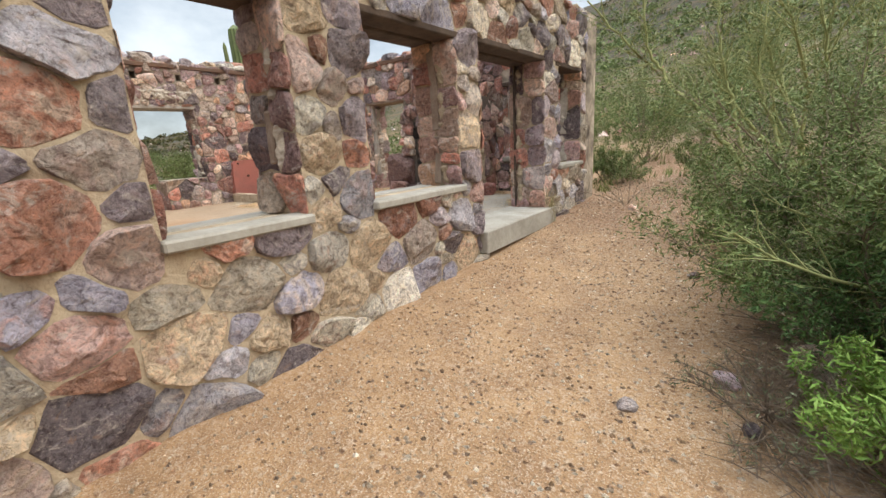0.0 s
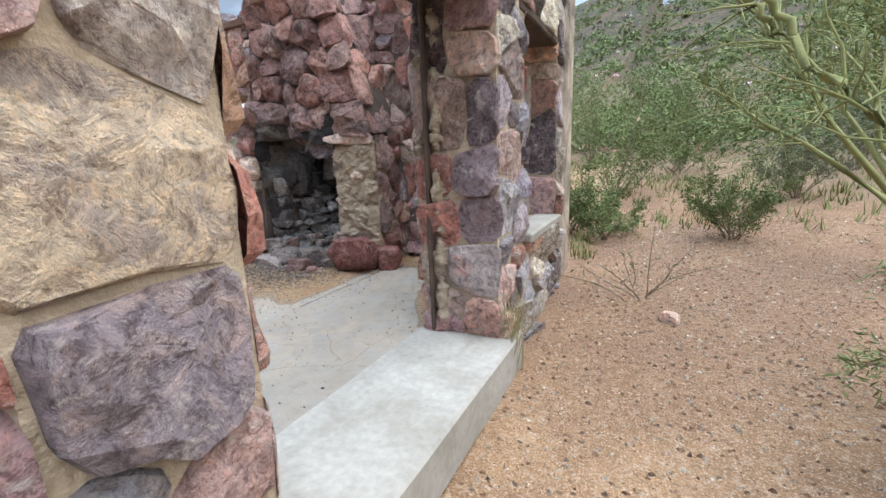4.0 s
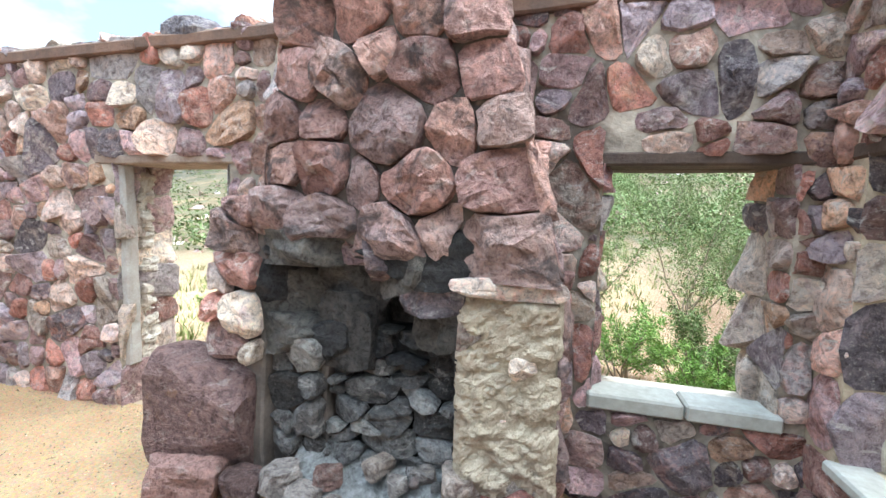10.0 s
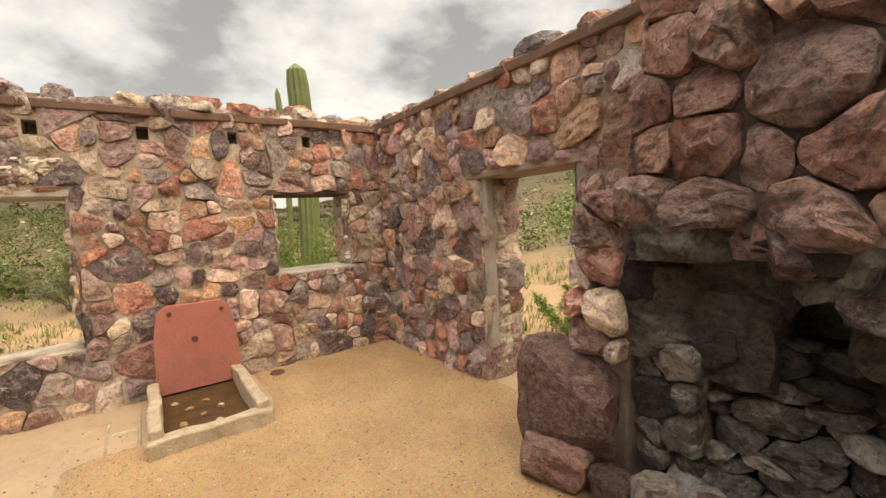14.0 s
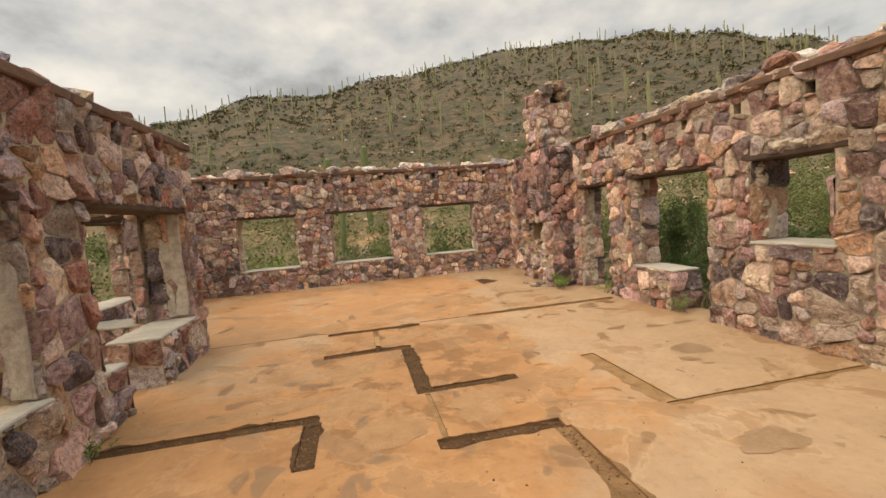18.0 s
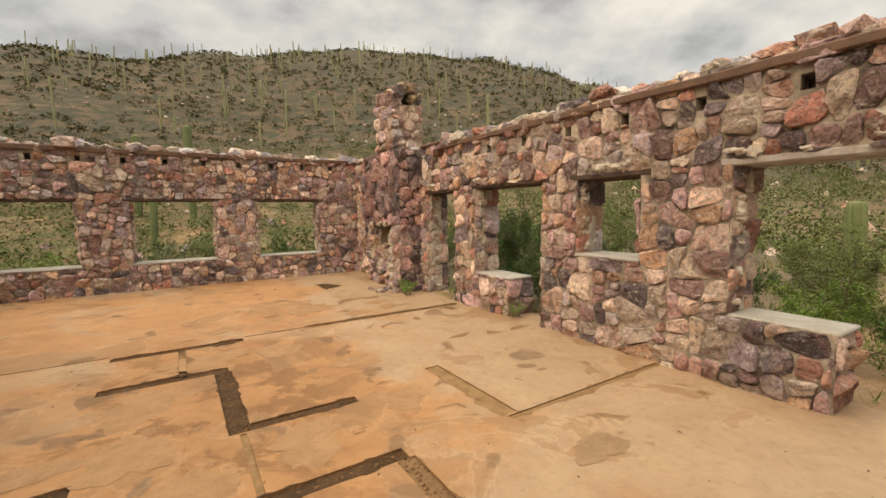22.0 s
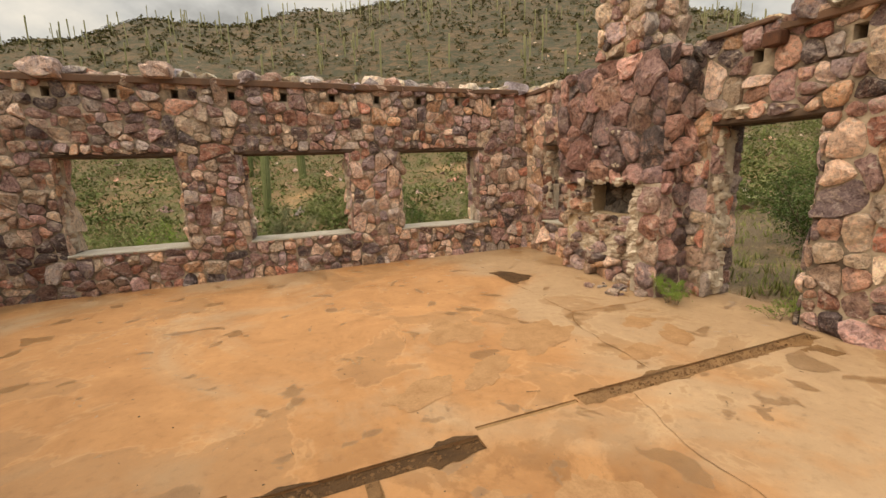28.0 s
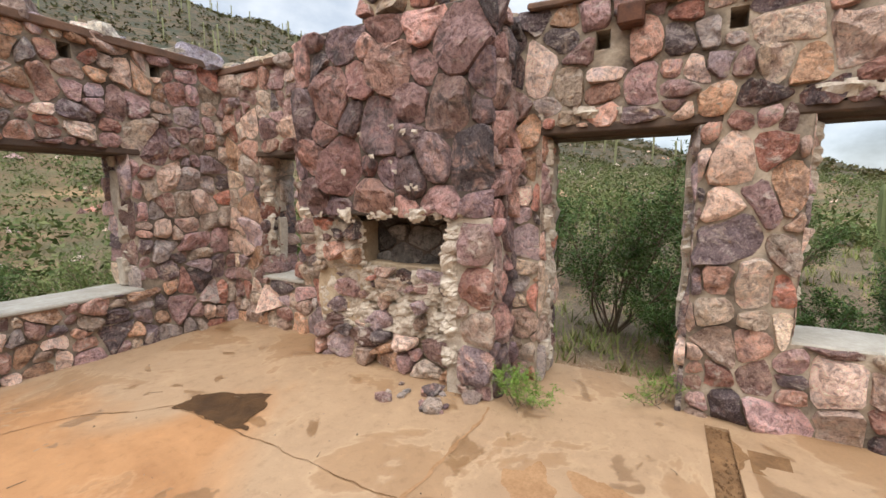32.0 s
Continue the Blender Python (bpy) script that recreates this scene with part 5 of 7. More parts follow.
# the ash bed that runs out of the hearth
V, F = [], []
for j in range(26):
    for i in range(45):
        x, y = -5.40 + 1.02 * i / 44, 6.60 + 0.76 * j / 25
        up = 0.30 * smooth_step((y - 6.62) / 0.6) * (0.75 + 0.25 * smooth_step(abs(x + 4.85) * 2.5))
        q = Vector((x * 9, y * 9, 2))
        V.append((x, y, -0.02 + up + 0.035 * noise.noise(q) + 0.018 * noise.noise(q * 3)))
for j in range(25):
    for i in range(44):
        k = j * 45 + i
        F.append((k, k + 1, k + 46, k + 45))
mesh_object("ash_bed", V, F, ASH, fire_n, label="grey ash heaped in the hearth")
STONE_BREAST = stone_material("reddish_breast_stone", [(0.529, 0.295, 0.248), (0.437, 0.258, 0.224), (0.356, 0.244, 0.230), (0.582, 0.345, 0.284), (0.476, 0.320, 0.279), (0.396, 0.226, 0.200)], False, 0.2, 0.3, 0.09)
BREAST_STONES = [(-5.30, 2.43, 0.20), (-5.07, 2.40, 0.25), (-4.85, 2.55, 0.16), (-4.60, 2.40, 0.27), (-4.29, 2.40, 0.22), (-5.18, 2.20, 0.20), (-5.42, 2.20, 0.17), (-4.78, 2.14, 0.36),
                 (-4.46, 2.12, 0.22), (-4.24, 2.16, 0.20), (-5.18, 1.90, 0.26), (-4.93, 1.86, 0.16), (-4.65, 1.85, 0.34), (-4.19, 1.85, 0.36), (-5.41, 1.93, 0.20), (-5.43, 1.74, 0.16),
                 (-5.17, 1.66, 0.26), (-4.79, 1.58, 0.32), (-4.55, 1.66, 0.12), (-4.17, 1.56, 0.44), (-4.95, 2.72, 0.22), (-5.25, 2.72, 0.20), (-4.65, 2.72, 0.20), (-4.35, 2.68, 0.20)]
lay_stones(fire_n, [
    (stone_cells(-5.72, -3.88, 1.36, 2.86, [(-5.42, -5.08, 1.2, 1.55), (-5.10, -4.74, 1.2, 1.45), (-4.76, -4.44, 1.2, 1.33)], 0.2, 5, 1.0, BREAST_STONES, [(1, 0.25, -3.90 + 0.25 * 1.45), (-1, 0.17, 5.66 + 0.17 * 1.45)]),
     face_place("x", 7.02, -1), 0.085, 0.006),
    (stone_cells(7.0, N_IN, 1.45, 2.84, [], 0.22, 6, 1.0), lambda s, v, d: (-5.62 + 0.17 * (v - 1.45) - d, s, v), 0.06, 0.009),
    (stone_cells(7.0, N_IN, 1.40, 2.84, [], 0.24, 7, 1.0), lambda s, v, d: (-3.95 - 0.25 * (v - 1.45) + d, s, v), 0.05, 0.009),
    (stone_cells(-5.86, -5.58, 1.44, 1.78, [], 0.3, 34, 1.0), face_place("x", 7.06, -1), 0.11, 0.009),
    (stone_cells(7.06, N_IN, 0, 1.40, [], 0.21, 8, 0.9), reveal_place("x", -3.90, 1), 0.05, 0.009),
], (STONE_BREAST, STONE_DARK_S), NEAR, 120)
block("shoulder", -5.84, -5.60, 7.06, N_IN, 1.40, 1.78, SOOT_STONE, fire_n, wob=0.02, step=0.1)
SLOPE = lambda u, v, d: (u, 7.12 + 0.22 * v - d, v)
lay_stones(fire_n, [
    (stone_cells(7.10, N_IN, 0.95, 1.57, [], 0.13, 9, 1.1), reveal_place("x", -5.60, 1), 0.05, 0.009),
    (stone_cells(7.06, N_IN, 0.1, 1.38, [], 0.13, 10, 1.1), reveal_place("x", -4.38, -1), 0.05, 0.009),
    (stone_cells(-5.6, -4.4, 1.0, 1.6, [(-5.50, -5.28, 1.12, 1.42)], 0.22, 12, 1.3), face_place("x", 7.46, -1), 0.05, 0.009),
    (stone_cells(-5.26, -4.40, 0.80, 1.02, [], 0.09, 31, 2.4), SLOPE, 0.10, 0.006),
    (stone_cells(-5.58, -4.42, 1.44, 1.60, [], 0.12, 33, 1.6), face_place("x", 7.12, -1), 0.08, 0.009),
], BLACK2, NEAR, 120)
lay_stones(fire_n, [
    (stone_cells(-5.24, -4.38, 0.22, 0.82, [], 0.075, 35, 2.6), SLOPE, 0.08, 0.005),
    (stone_cells(-5.62, -5.22, 0.20, 0.98, [], 0.13, 36, 1.5), face_place("x", 7.13, -1), 0.07, 0.007),
], GREY2, NEAR, 80)
# flat dark plate: the niche's depth is shade put into its colour
block("niche_shade", -5.50, -5.28, 7.44, 7.47, 1.12, 1.42, CAVITY_SHADE, fire_n, wob=0.01, bevel=0)
lay_stones(fire_n, [
    (stone_cells(-5.95, -5.58, 0.78, 1.46, [], 0.20, 15, 1.35), face_place("x", 7.02, -1), 0.08, 0.008),
    (stone_cells(7.04, N_IN, 0.0, 1.55, [], 0.17, 16, 1.0), reveal_place("x", -5.92, -1), 0.05, 0.010),
    (some(stone_cells(-4.42, -3.88, 0.0, 1.20, [], 0.12, 22, 1.4), 0.20, 4), face_place("x", 7.04, -1), 0.07, 0.010),
    (stone_cells(-4.44, -3.86, 1.30, 1.42, [], 0.13, 23, 2.2), face_place("x", 7.0, -1), 0.08, 0.006),
], RED2, NEAR, 60)
ragged_face("render_skin", face_place("x", 7.04, -1), -4.42, -3.88, 0.22, 1.32, CREAM, fire_n, 0.10, 0.014, 3, label="ragged cream lime render broken off in layers")
for k, (x, z, s) in enumerate(((-5.50, 1.50, 0.20), (-5.36, 1.58, 0.24), (-5.18, 1.57, 0.24), (-5.00, 1.52, 0.24), (-4.84, 1.45, 0.26), (-4.68, 1.38, 0.26), (-4.54, 1.30, 0.26), (-4.43, 1.22, 0.24), (-5.55, 1.28, 0.18), (-4.42, 1.05, 0.16))):
    rock("broken_stone", (x, 7.22 if x < -4.9 else 7.14, z), (s * 1.3, s * 1.2, s), 640 + k, STONE_BLACK if k % 2 and x > -4.9 else STONE_DARK, 30 * k, fire_n, blocky=True, sub=1)


def arch_crown(chim, place, cu, cv, r, size, n, seed):
    """Rough stones set round the smoke hole like an arch. place(u, v) gives the point in the world."""
    rng = random.Random(seed)
    for k in range(n):
        g = radians(-8 + 196 * k / (n - 1))
        x, y, z = place(cu + r * 1.12 * math.cos(g), cv + r * math.sin(g))
        s = size * rng.uniform(0.85, 1.2)
        rock("crown_stone", (x, y, z), (s * 1.25, s * 1.3, s), seed * 10 + k, STONE_TAN, rng.uniform(0, 50), chim, blocky=True)


chim_n = tagged(block("chimney", -5.26, -4.42, 7.30, 7.90, 2.84, 3.92, MORTAR_PALE, wob=0.01), "square rubble chimney of tan and grey stones and an arched hole", "chimney")
front = wall_core("front", "x", -5.26, -4.42, 2.84, 3.90, 7.08, 7.31, [(-5.02, -4.68, 3.66, 4.2)], MORTAR_PALE)
front.parent = chim_n
# dark plate behind the arched hole, coloured as the shade down the chimney
block("flue_shade", -5.03, -4.67, 7.27, 7.32, 3.62, 3.93, CAVITY_SHADE, chim_n, wob=0.0, bevel=0)
lay_stones(chim_n, [
    (stone_cells(-5.30, -4.38, 2.92, 3.92, [(-5.02, -4.68, 3.66, 3.92)], 0.150, 1, 1.15), face_place("x", 7.08, -1), 0.055, 0.009),
    (stone_cells(7.06, 7.92, 2.92, 3.92, [], 0.150, 2, 1.1), reveal_place("x", -4.42, 1), 0.05, 0.010),
    (stone_cells(7.06, 7.92, 2.92, 3.92, [], 0.150, 3, 1.1), reveal_place("x", -5.26, -1), 0.05, 0.010),
], (STONE_TAN, STONE_TAN_S), NEAR, 120)
cap(chim_n, "x", -5.12, -4.50, 7.22, 7.88, 3.88, 0.26, 1.0, 9)
arch_crown(chim_n, lambda u, v: (u, 7.15, v), -4.85, 3.86, 0.23, 0.215, 8, 61)
block("wall_plate", -5.40, -4.30, 6.93, 7.06, 2.80, 2.87, WOOD, chim_n, wob=0.012)

fire_s = tagged(block("fireplace", W_IN, -8.94, -5.70, -3.85, 1.40, 2.95, SOOT_STONE, wob=0.01), "rubble fireplace and chimney breast with white plaster round its broken opening", "fireplace")
block("firebox", W_IN, -9.18, -5.72, -4.05, -0.05, 0.95, MORTAR_PALE, fire_s, wob=0.02, step=0.12)
block("pier", W_IN, -8.92, -4.20, -3.84, -0.05, 1.40, PLASTER, fire_s, wob=0.03, step=0.12)
block("pier", W_IN, -9.10, -5.72, -5.18, 0.0, 1.34, MORTAR_PALE, fire_s, wob=0.04, step=0.12)
block("firebox_back", W_IN, -9.36, -5.2, -4.1, 0.9, 1.42, SOOT_STONE, fire_s, wob=0.02, step=0.1)
lay_stones(fire_s, [
    (stone_cells(-5.76, -3.82, 1.40, 2.95, [], 0.25, 5, 0.85), face_place("y", -8.94, 1), 0.055, 0.006),
    (stone_cells(W_IN, -8.94, 1.36, 2.95, [], 0.17, 6, 0.9), reveal_place("y", -3.85, 1), 0.06, 0.010),
    (stone_cells(W_IN, -8.94, 1.36, 2.95, [], 0.17, 7, 0.9), reveal_place("y", -5.70, -1), 0.06, 0.010),
    (stone_cells(W_IN, -8.92, 0.0, 1.40, [], 0.16, 8, 1.2), reveal_place("y", -3.84, 1), 0.05, 0.010),
], DARK2, NEAR, 120)
lay_stones(fire_s, [
    (stone_cells(-5.2, -4.15, 0.93, 1.40, [], 0.13, 14, 1.5), face_place("y", -9.36, 1), 0.05, 0.010),
], GREY2, NEAR, 20)
lay_stones(fire_s, [
    (stone_cells(-5.76, -4.14, -0.02, 0.34, [], 0.145, 15, 1.2), face_place("y", -9.12, 1), 0.11, 0.010),
    (some(stone_cells(-5.74, -4.2, 0.30, 0.95, [], 0.105, 18, 1.5), 0.45, 6), face_place("y", -9.15, 1), 0.12, 0.010),
    (some(stone_cells(-5.74, -5.15, 0.95, 1.36, [], 0.10, 16, 1.3), 0.35, 7), face_place("y", -9.08, 1), 0.10, 0.012),
    (stone_cells(-4.10, -3.80, 0.0, 1.38, [], 0.165, 17, 1.3), face_place("y", -8.92, 1), 0.06, 0.010),
    (stone_cells(-5.1, -4.2, 0.72, 0.93, [], 0.085, 19, 2.2), face_place("y", -9.13, 1), 0.08, 0.008),
], RED2, NEAR, 70)
ragged_face("render_skin", face_place("y", -9.13, 1), -5.74, -4.18, 0.28, 0.95, PLASTER, fire_s, 0.065, 0.016, 11, keep=-0.3, label="ragged white plaster over rubble")
ragged_face("render_skin", face_place("y", -9.08, 1), -5.74, -5.12, 0.86, 1.40, PLASTER, fire_s, 0.065, 0.016, 13, keep=-0.35, label="ragged white plaster over rubble")
ragged_face("render_skin", face_place("y", -8.90, 1), -5.78, -4.02, 1.32, 1.50, PLASTER, fire_s, 0.045, 0.012, 17, keep=0.08, label="white plaster ledge hanging over the opening")
ragged_face("render_skin", face_place("y", -8.90, 1), -4.26, -4.06, 0.2, 1.36, PLASTER, fire_s, 0.07, 0.016, 19, keep=-0.3, label="strip of white plaster on the pier")
ragged_face("render_skin", face_place("y", -8.84, 1), -5.2, -4.3, 1.55, 2.15, PLASTER, fire_s, 0.06, 0.018, 23, keep=0.55)
ragged_face("render_skin", reveal_place("y", -3.60, 1), W_OUT + 0.12, W_IN - 0.06, 0.05, 2.0, PLASTER, wall_w, 0.05, 0.02, 29, keep=-0.1, label="white mortar strip where a door frame stood")
chim_s = tagged(block("chimney", -9.78, -9.06, -5.08, -4.50, 2.95, 4.24, MORTAR_PALE, wob=0.01), "square rubble chimney with a round smoke hole", "chimney")
lay_stones(chim_s, [
    (stone_cells(-9.80, -9.04, 3.0, 4.24, [(-9.55, -9.28, 3.95, 4.24)], 0.145, 1, 1.15), face_place("x", -4.34, 1), 0.05, 0.012),
    (stone_cells(-5.1, -4.3, 3.0, 4.26, [], 0.145, 2, 1.15), face_place("y", -9.06, 1), 0.05, 0.012),
], RED2, NEAR, 80)
cap(chim_s, "x", -9.66, -9.14, -5.08, -4.5, 4.22, 0.24, 1.0, 19)
front = wall_core("front", "x", -9.78, -9.06, 2.95, 4.22, -4.34, -4.51, [(-9.55, -9.28, 3.95, 4.5)], MORTAR_PALE)
front.parent = chim_s
# shade of the smoke hole, painted on a plate at its back
block("flue_shade", -9.56, -9.27, -4.53, -4.48, 3.93, 4.23, CAVITY_SHADE, chim_s, wob=0.0, bevel=0)
arch_crown(chim_s, lambda u, v: (u, -4.40, v), -9.415, 4.17, 0.19, 0.185, 8, 63)


# ---- trough with its red back slab ----
trough = tagged(new("trough"), "broken concrete basin with a faded red back slab against the wall", "trough")
bm = bmesh.new()
prof = [(4.82, 0.05), (5.60, 0.05), (5.58, 0.62), (5.54, 0.86), (5.46, 0.93), (4.96, 0.93), (4.88, 0.86), (4.84, 0.62)]
fr = [bm.verts.new((W_IN + 0.16, y, z)) for y, z in prof]
bk = [bm.verts.new((W_IN + 0.03, y, z)) for y, z in prof]
bm.faces.new(fr)
bm.faces.new(bk[::-1])
for i in range(len(prof)):
    j = (i + 1) % len(prof)
    bm.faces.new((fr[i], bk[i], bk[j], fr[j]))
bmesh.ops.recalc_face_normals(bm, faces=bm.faces[:])
part("back_slab", bm, RED_PAINT, trough, "faded red slab with rounded top corners")
for y, z, r in ((4.99, 0.86, 0.022), (5.46, 0.84, 0.022), (5.19, 0.57, 0.03)):
    bm = bmesh.new()
    bmesh.ops.create_cone(bm, cap_ends=True, segments=12, radius1=r, radius2=r * 0.8, depth=0.02, matrix=pose(W_IN + 0.168, y, z, 0, 90, 0))
    part("bolt_hole", bm, RUST, trough, "dark rusty bolt hole")
for k in range(7):
    rock("debris", (-9.0 + 0.11 * k, 4.95 + 0.42 * ((k * 0.618) % 1), 0.035), (0.05 + 0.05 * ((k * 0.37) % 1), 0.06, 0.04), 900 + k, JOINT if k % 3 else CREAM, 40 * k, trough, sub=1)
slab(-9.30, -8.05, 4.75, 4.85, -0.02, 0.20, "rim", CREAM, trough, wob=0.025, step=0.12)
slab(-9.30, -8.05, 5.50, 5.60, -0.02, 0.20, "rim", CREAM, trough, wob=0.025, step=0.12, seed=3)
slab(-8.12, -7.99, 4.73, 5.62, -0.02, 0.14, "rim", CREAM, trough, wob=0.025, step=0.12, seed=6)
slab(-9.30, -8.12, 4.80, 5.52, -0.03, 0.03, "basin_floor", WET, trough, wob=0.01, step=0.1)

# ---- rocks at the hearth ----
DARK_ROCK = stone_material("brown_boulder_stone", [(0.25, 0.145, 0.125), (0.18, 0.11, 0.10), (0.32, 0.19, 0.16)], False, 0.15)
ASHY = stone_material("ash_dusted_stone", [(0.33, 0.28, 0.255), (0.29, 0.225, 0.205), (0.235, 0.215, 0.21), (0.37, 0.295, 0.25)], False, 0.3, 0.0)
RED_ROCK = stone_material("red_boulder_stone", [(0.36, 0.15, 0.12), (0.42, 0.19, 0.155), (0.30, 0.13, 0.11)], False, 0.2)
spots = [(-5.95, 6.98, 0.47, 0.60, 0.36, 0.78), (-6.0, 6.86, 0.10, 0.50, 0.4, 0.34), (-4.06, 6.84, 0.15, 0.46, 0.40, 0.40), (-3.76, 7.04, 0.09, 0.24, 0.26, 0.26)]
for k, (x, y, z, a, b, c) in enumerate(spots):
    tagged(rock("boulder", (x, y, z), (a, b, c), 40 + k, RED_ROCK if k > 1 else DARK_ROCK, (6, 20, 8, 30)[k], blocky=True), "large reddish boulder beside the broken hearth", "boulder")
HEARTH = [(-5.61, 6.86, 0.17, 1), (-5.41, 6.92, 0.17, 0), (-5.22, 6.84, 0.20, 0), (-5.00, 6.72, 0.27, 0), (-4.68, 6.60, 0.22, 1), (-4.60, 6.80, 0.24, 0), (-4.36, 7.06, 0.20, 0), (-4.46, 6.60, 0.11, 1),
          (-5.04, 6.56, 0.22, 0), (-5.34, 6.66, 0.17, 2), (-5.50, 6.68, 0.12, 2), (-4.43, 6.78, 0.11, 0), (-5.13, 6.99, 0.12, 1), (-4.86, 7.08, 0.12, 0), (-4.72, 7.02, 0.10, 0), (-4.58, 7.08, 0.10, 0)]
for k, (x, y, s, m) in enumerate(HEARTH):
    z = 0.28 * smooth_step((y - 6.62) / 0.6)
    tagged(rock("hearth_stone", (x, y, s * 0.24 + z - 0.02), (s * 1.35, s * 1.05, s * 0.9), 60 + k, (ASHY, DARK_ROCK, STONE_DARK)[m], 47 * k, blocky=True),
           "loose ash-dusted stone in front of the hearth", "stone", group="stones at the hearth")
rng = random.Random(8)
for k in range(26):
    s = rng.uniform(0.04, 0.10)
    x, y = rng.uniform(-5.5, -4.3), rng.uniform(6.50, 7.1)
    z = 0.28 * smooth_step((y - 6.62) / 0.6)
    tagged(rock("hearth_stone", (x, y, s * 0.2 + z), (s * 1.3, s, s * 0.8), 160 + k, (ASHY, STONE_GREY, ASHY, STONE_DARK)[k % 4], rng.uniform(0, 360), sub=1),
           "small loose sooty stone in front of the hearth", "stone", group="stones at the hearth")


# ---- plants ----
def leaf_material(name, a, b, c):
    m = Mat(name, 0.65)
    r = m.random(True)
    col = m.ramp(r, [(0.0, a), (0.5, b), (1.0, c)])
    m.b.inputs["Specular IOR Level"].default_value = 0.15
    return m.done(m.mix(m.remap(m.noise(1.3, 3, 0.6), 0.35, 0.65, 0, 0.5), col, m.mix(1.0, col, (0.6, 0.62, 0.55), "MULTIPLY")))


LEAF_PALO = leaf_material("palo_verde_leaves", (0.10, 0.15, 0.055), (0.18, 0.235, 0.09), (0.27, 0.32, 0.14))
LEAF_CREO = leaf_material("creosote_leaves", (0.075, 0.11, 0.036), (0.135, 0.18, 0.06), (0.22, 0.26, 0.10))
LEAF_BRIGHT = leaf_material("bright_shrub_leaves", (0.09, 0.17, 0.035), (0.15, 0.26, 0.05), (0.24, 0.34, 0.09))
LEAF_DARK = leaf_material("mesquite_leaves", (0.035, 0.075, 0.025), (0.065, 0.12, 0.035), (0.11, 0.18, 0.055))
LEAF_GREY = leaf_material("brittlebush_leaves", (0.16, 0.18, 0.11), (0.12, 0.145, 0.075), (0.23, 0.24, 0.15))
LEAF_SLOPE = leaf_material("slope_shrub_leaves", (0.056, 0.088, 0.028), (0.10, 0.132, 0.045), (0.17, 0.172, 0.075))
LEAF_FAR = leaf_material("hill_scrub", (0.040, 0.046, 0.015), (0.070, 0.071, 0.024), (0.135, 0.108, 0.046))
BARK_GREEN = plain_material("green_bark", (0.34, 0.34, 0.14), (0.24, 0.26, 0.11), 14.0, 0.7, 0.3)
BARK = plain_material("grey_brown_bark", (0.13, 0.095, 0.07), (0.20, 0.15, 0.11), 20.0, 0.9, 0.5)
TWIG = plain_material("dry_twigs", (0.30, 0.23, 0.17), (0.20, 0.15, 0.11), 20.0, 0.9, 0.4)
CACTUS = plain_material("saguaro_skin", (0.13, 0.17, 0.075), (0.19, 0.22, 0.11), 3.0, 0.75, 0.3)
PAD = plain_material("prickly_pear_skin", (0.12, 0.18, 0.08), (0.19, 0.22, 0.10), 8.0, 0.7, 0.3)
DRY_GRASS = leaf_material("dry_grass", (0.34, 0.27, 0.15), (0.42, 0.35, 0.20), (0.26, 0.25, 0.12))


def tube(V, F, pts, r0, r1, sides=5):
    k0 = len(V)
    n = len(pts)
    for i, p in enumerate(pts):
        d = (pts[min(i + 1, n - 1)] - pts[max(i - 1, 0)]).normalized()
        a = d.orthogonal().normalized()
        b = d.cross(a)
        r = r0 + (r1 - r0) * i / max(1, n - 1)
        for s in range(sides):
            g = 6.2832 * s / sides
            V.append(p + (a * math.cos(g) + b * math.sin(g)) * r)
    for i in range(n - 1):
        for s in range(sides):
            t = (s + 1) % sides
            F.append((k0 + i * sides + s, k0 + i * sides + t, k0 + (i + 1) * sides + t, k0 + (i + 1) * sides + s))


def limb(start, way, length, bend, rng, steps=6):
    pts, p, d = [start.copy()], start.copy(), way.normalized()
    for _ in range(steps):
        d = (d + bend * Vector((rng.gauss(0, 1), rng.gauss(0, 1), rng.gauss(0, 0.7)))).normalized()
        p = p + d * (length / steps)
        pts.append(p.copy())
    return pts


def leaf(V, F, p, size, rng, long=2.0, flat3=False):
    d = Vector((rng.gauss(0, 1), rng.gauss(0, 1), rng.gauss(0.2, 0.8))).normalized()
    s = d.orthogonal().normalized() * size * 0.5
    s.rotate(Matrix.Rotation(rng.uniform(0, 6.28), 3, d))
    d *= size * long * 0.5
    k = len(V)
    if flat3:
        V += [p - d, p + s * 1.5, p + d]
        F.append((k, k + 1, k + 2))
    else:
        V += [p - d, p + s, p + d, p - s]
        F.append((k, k + 1, k + 2, k + 3))


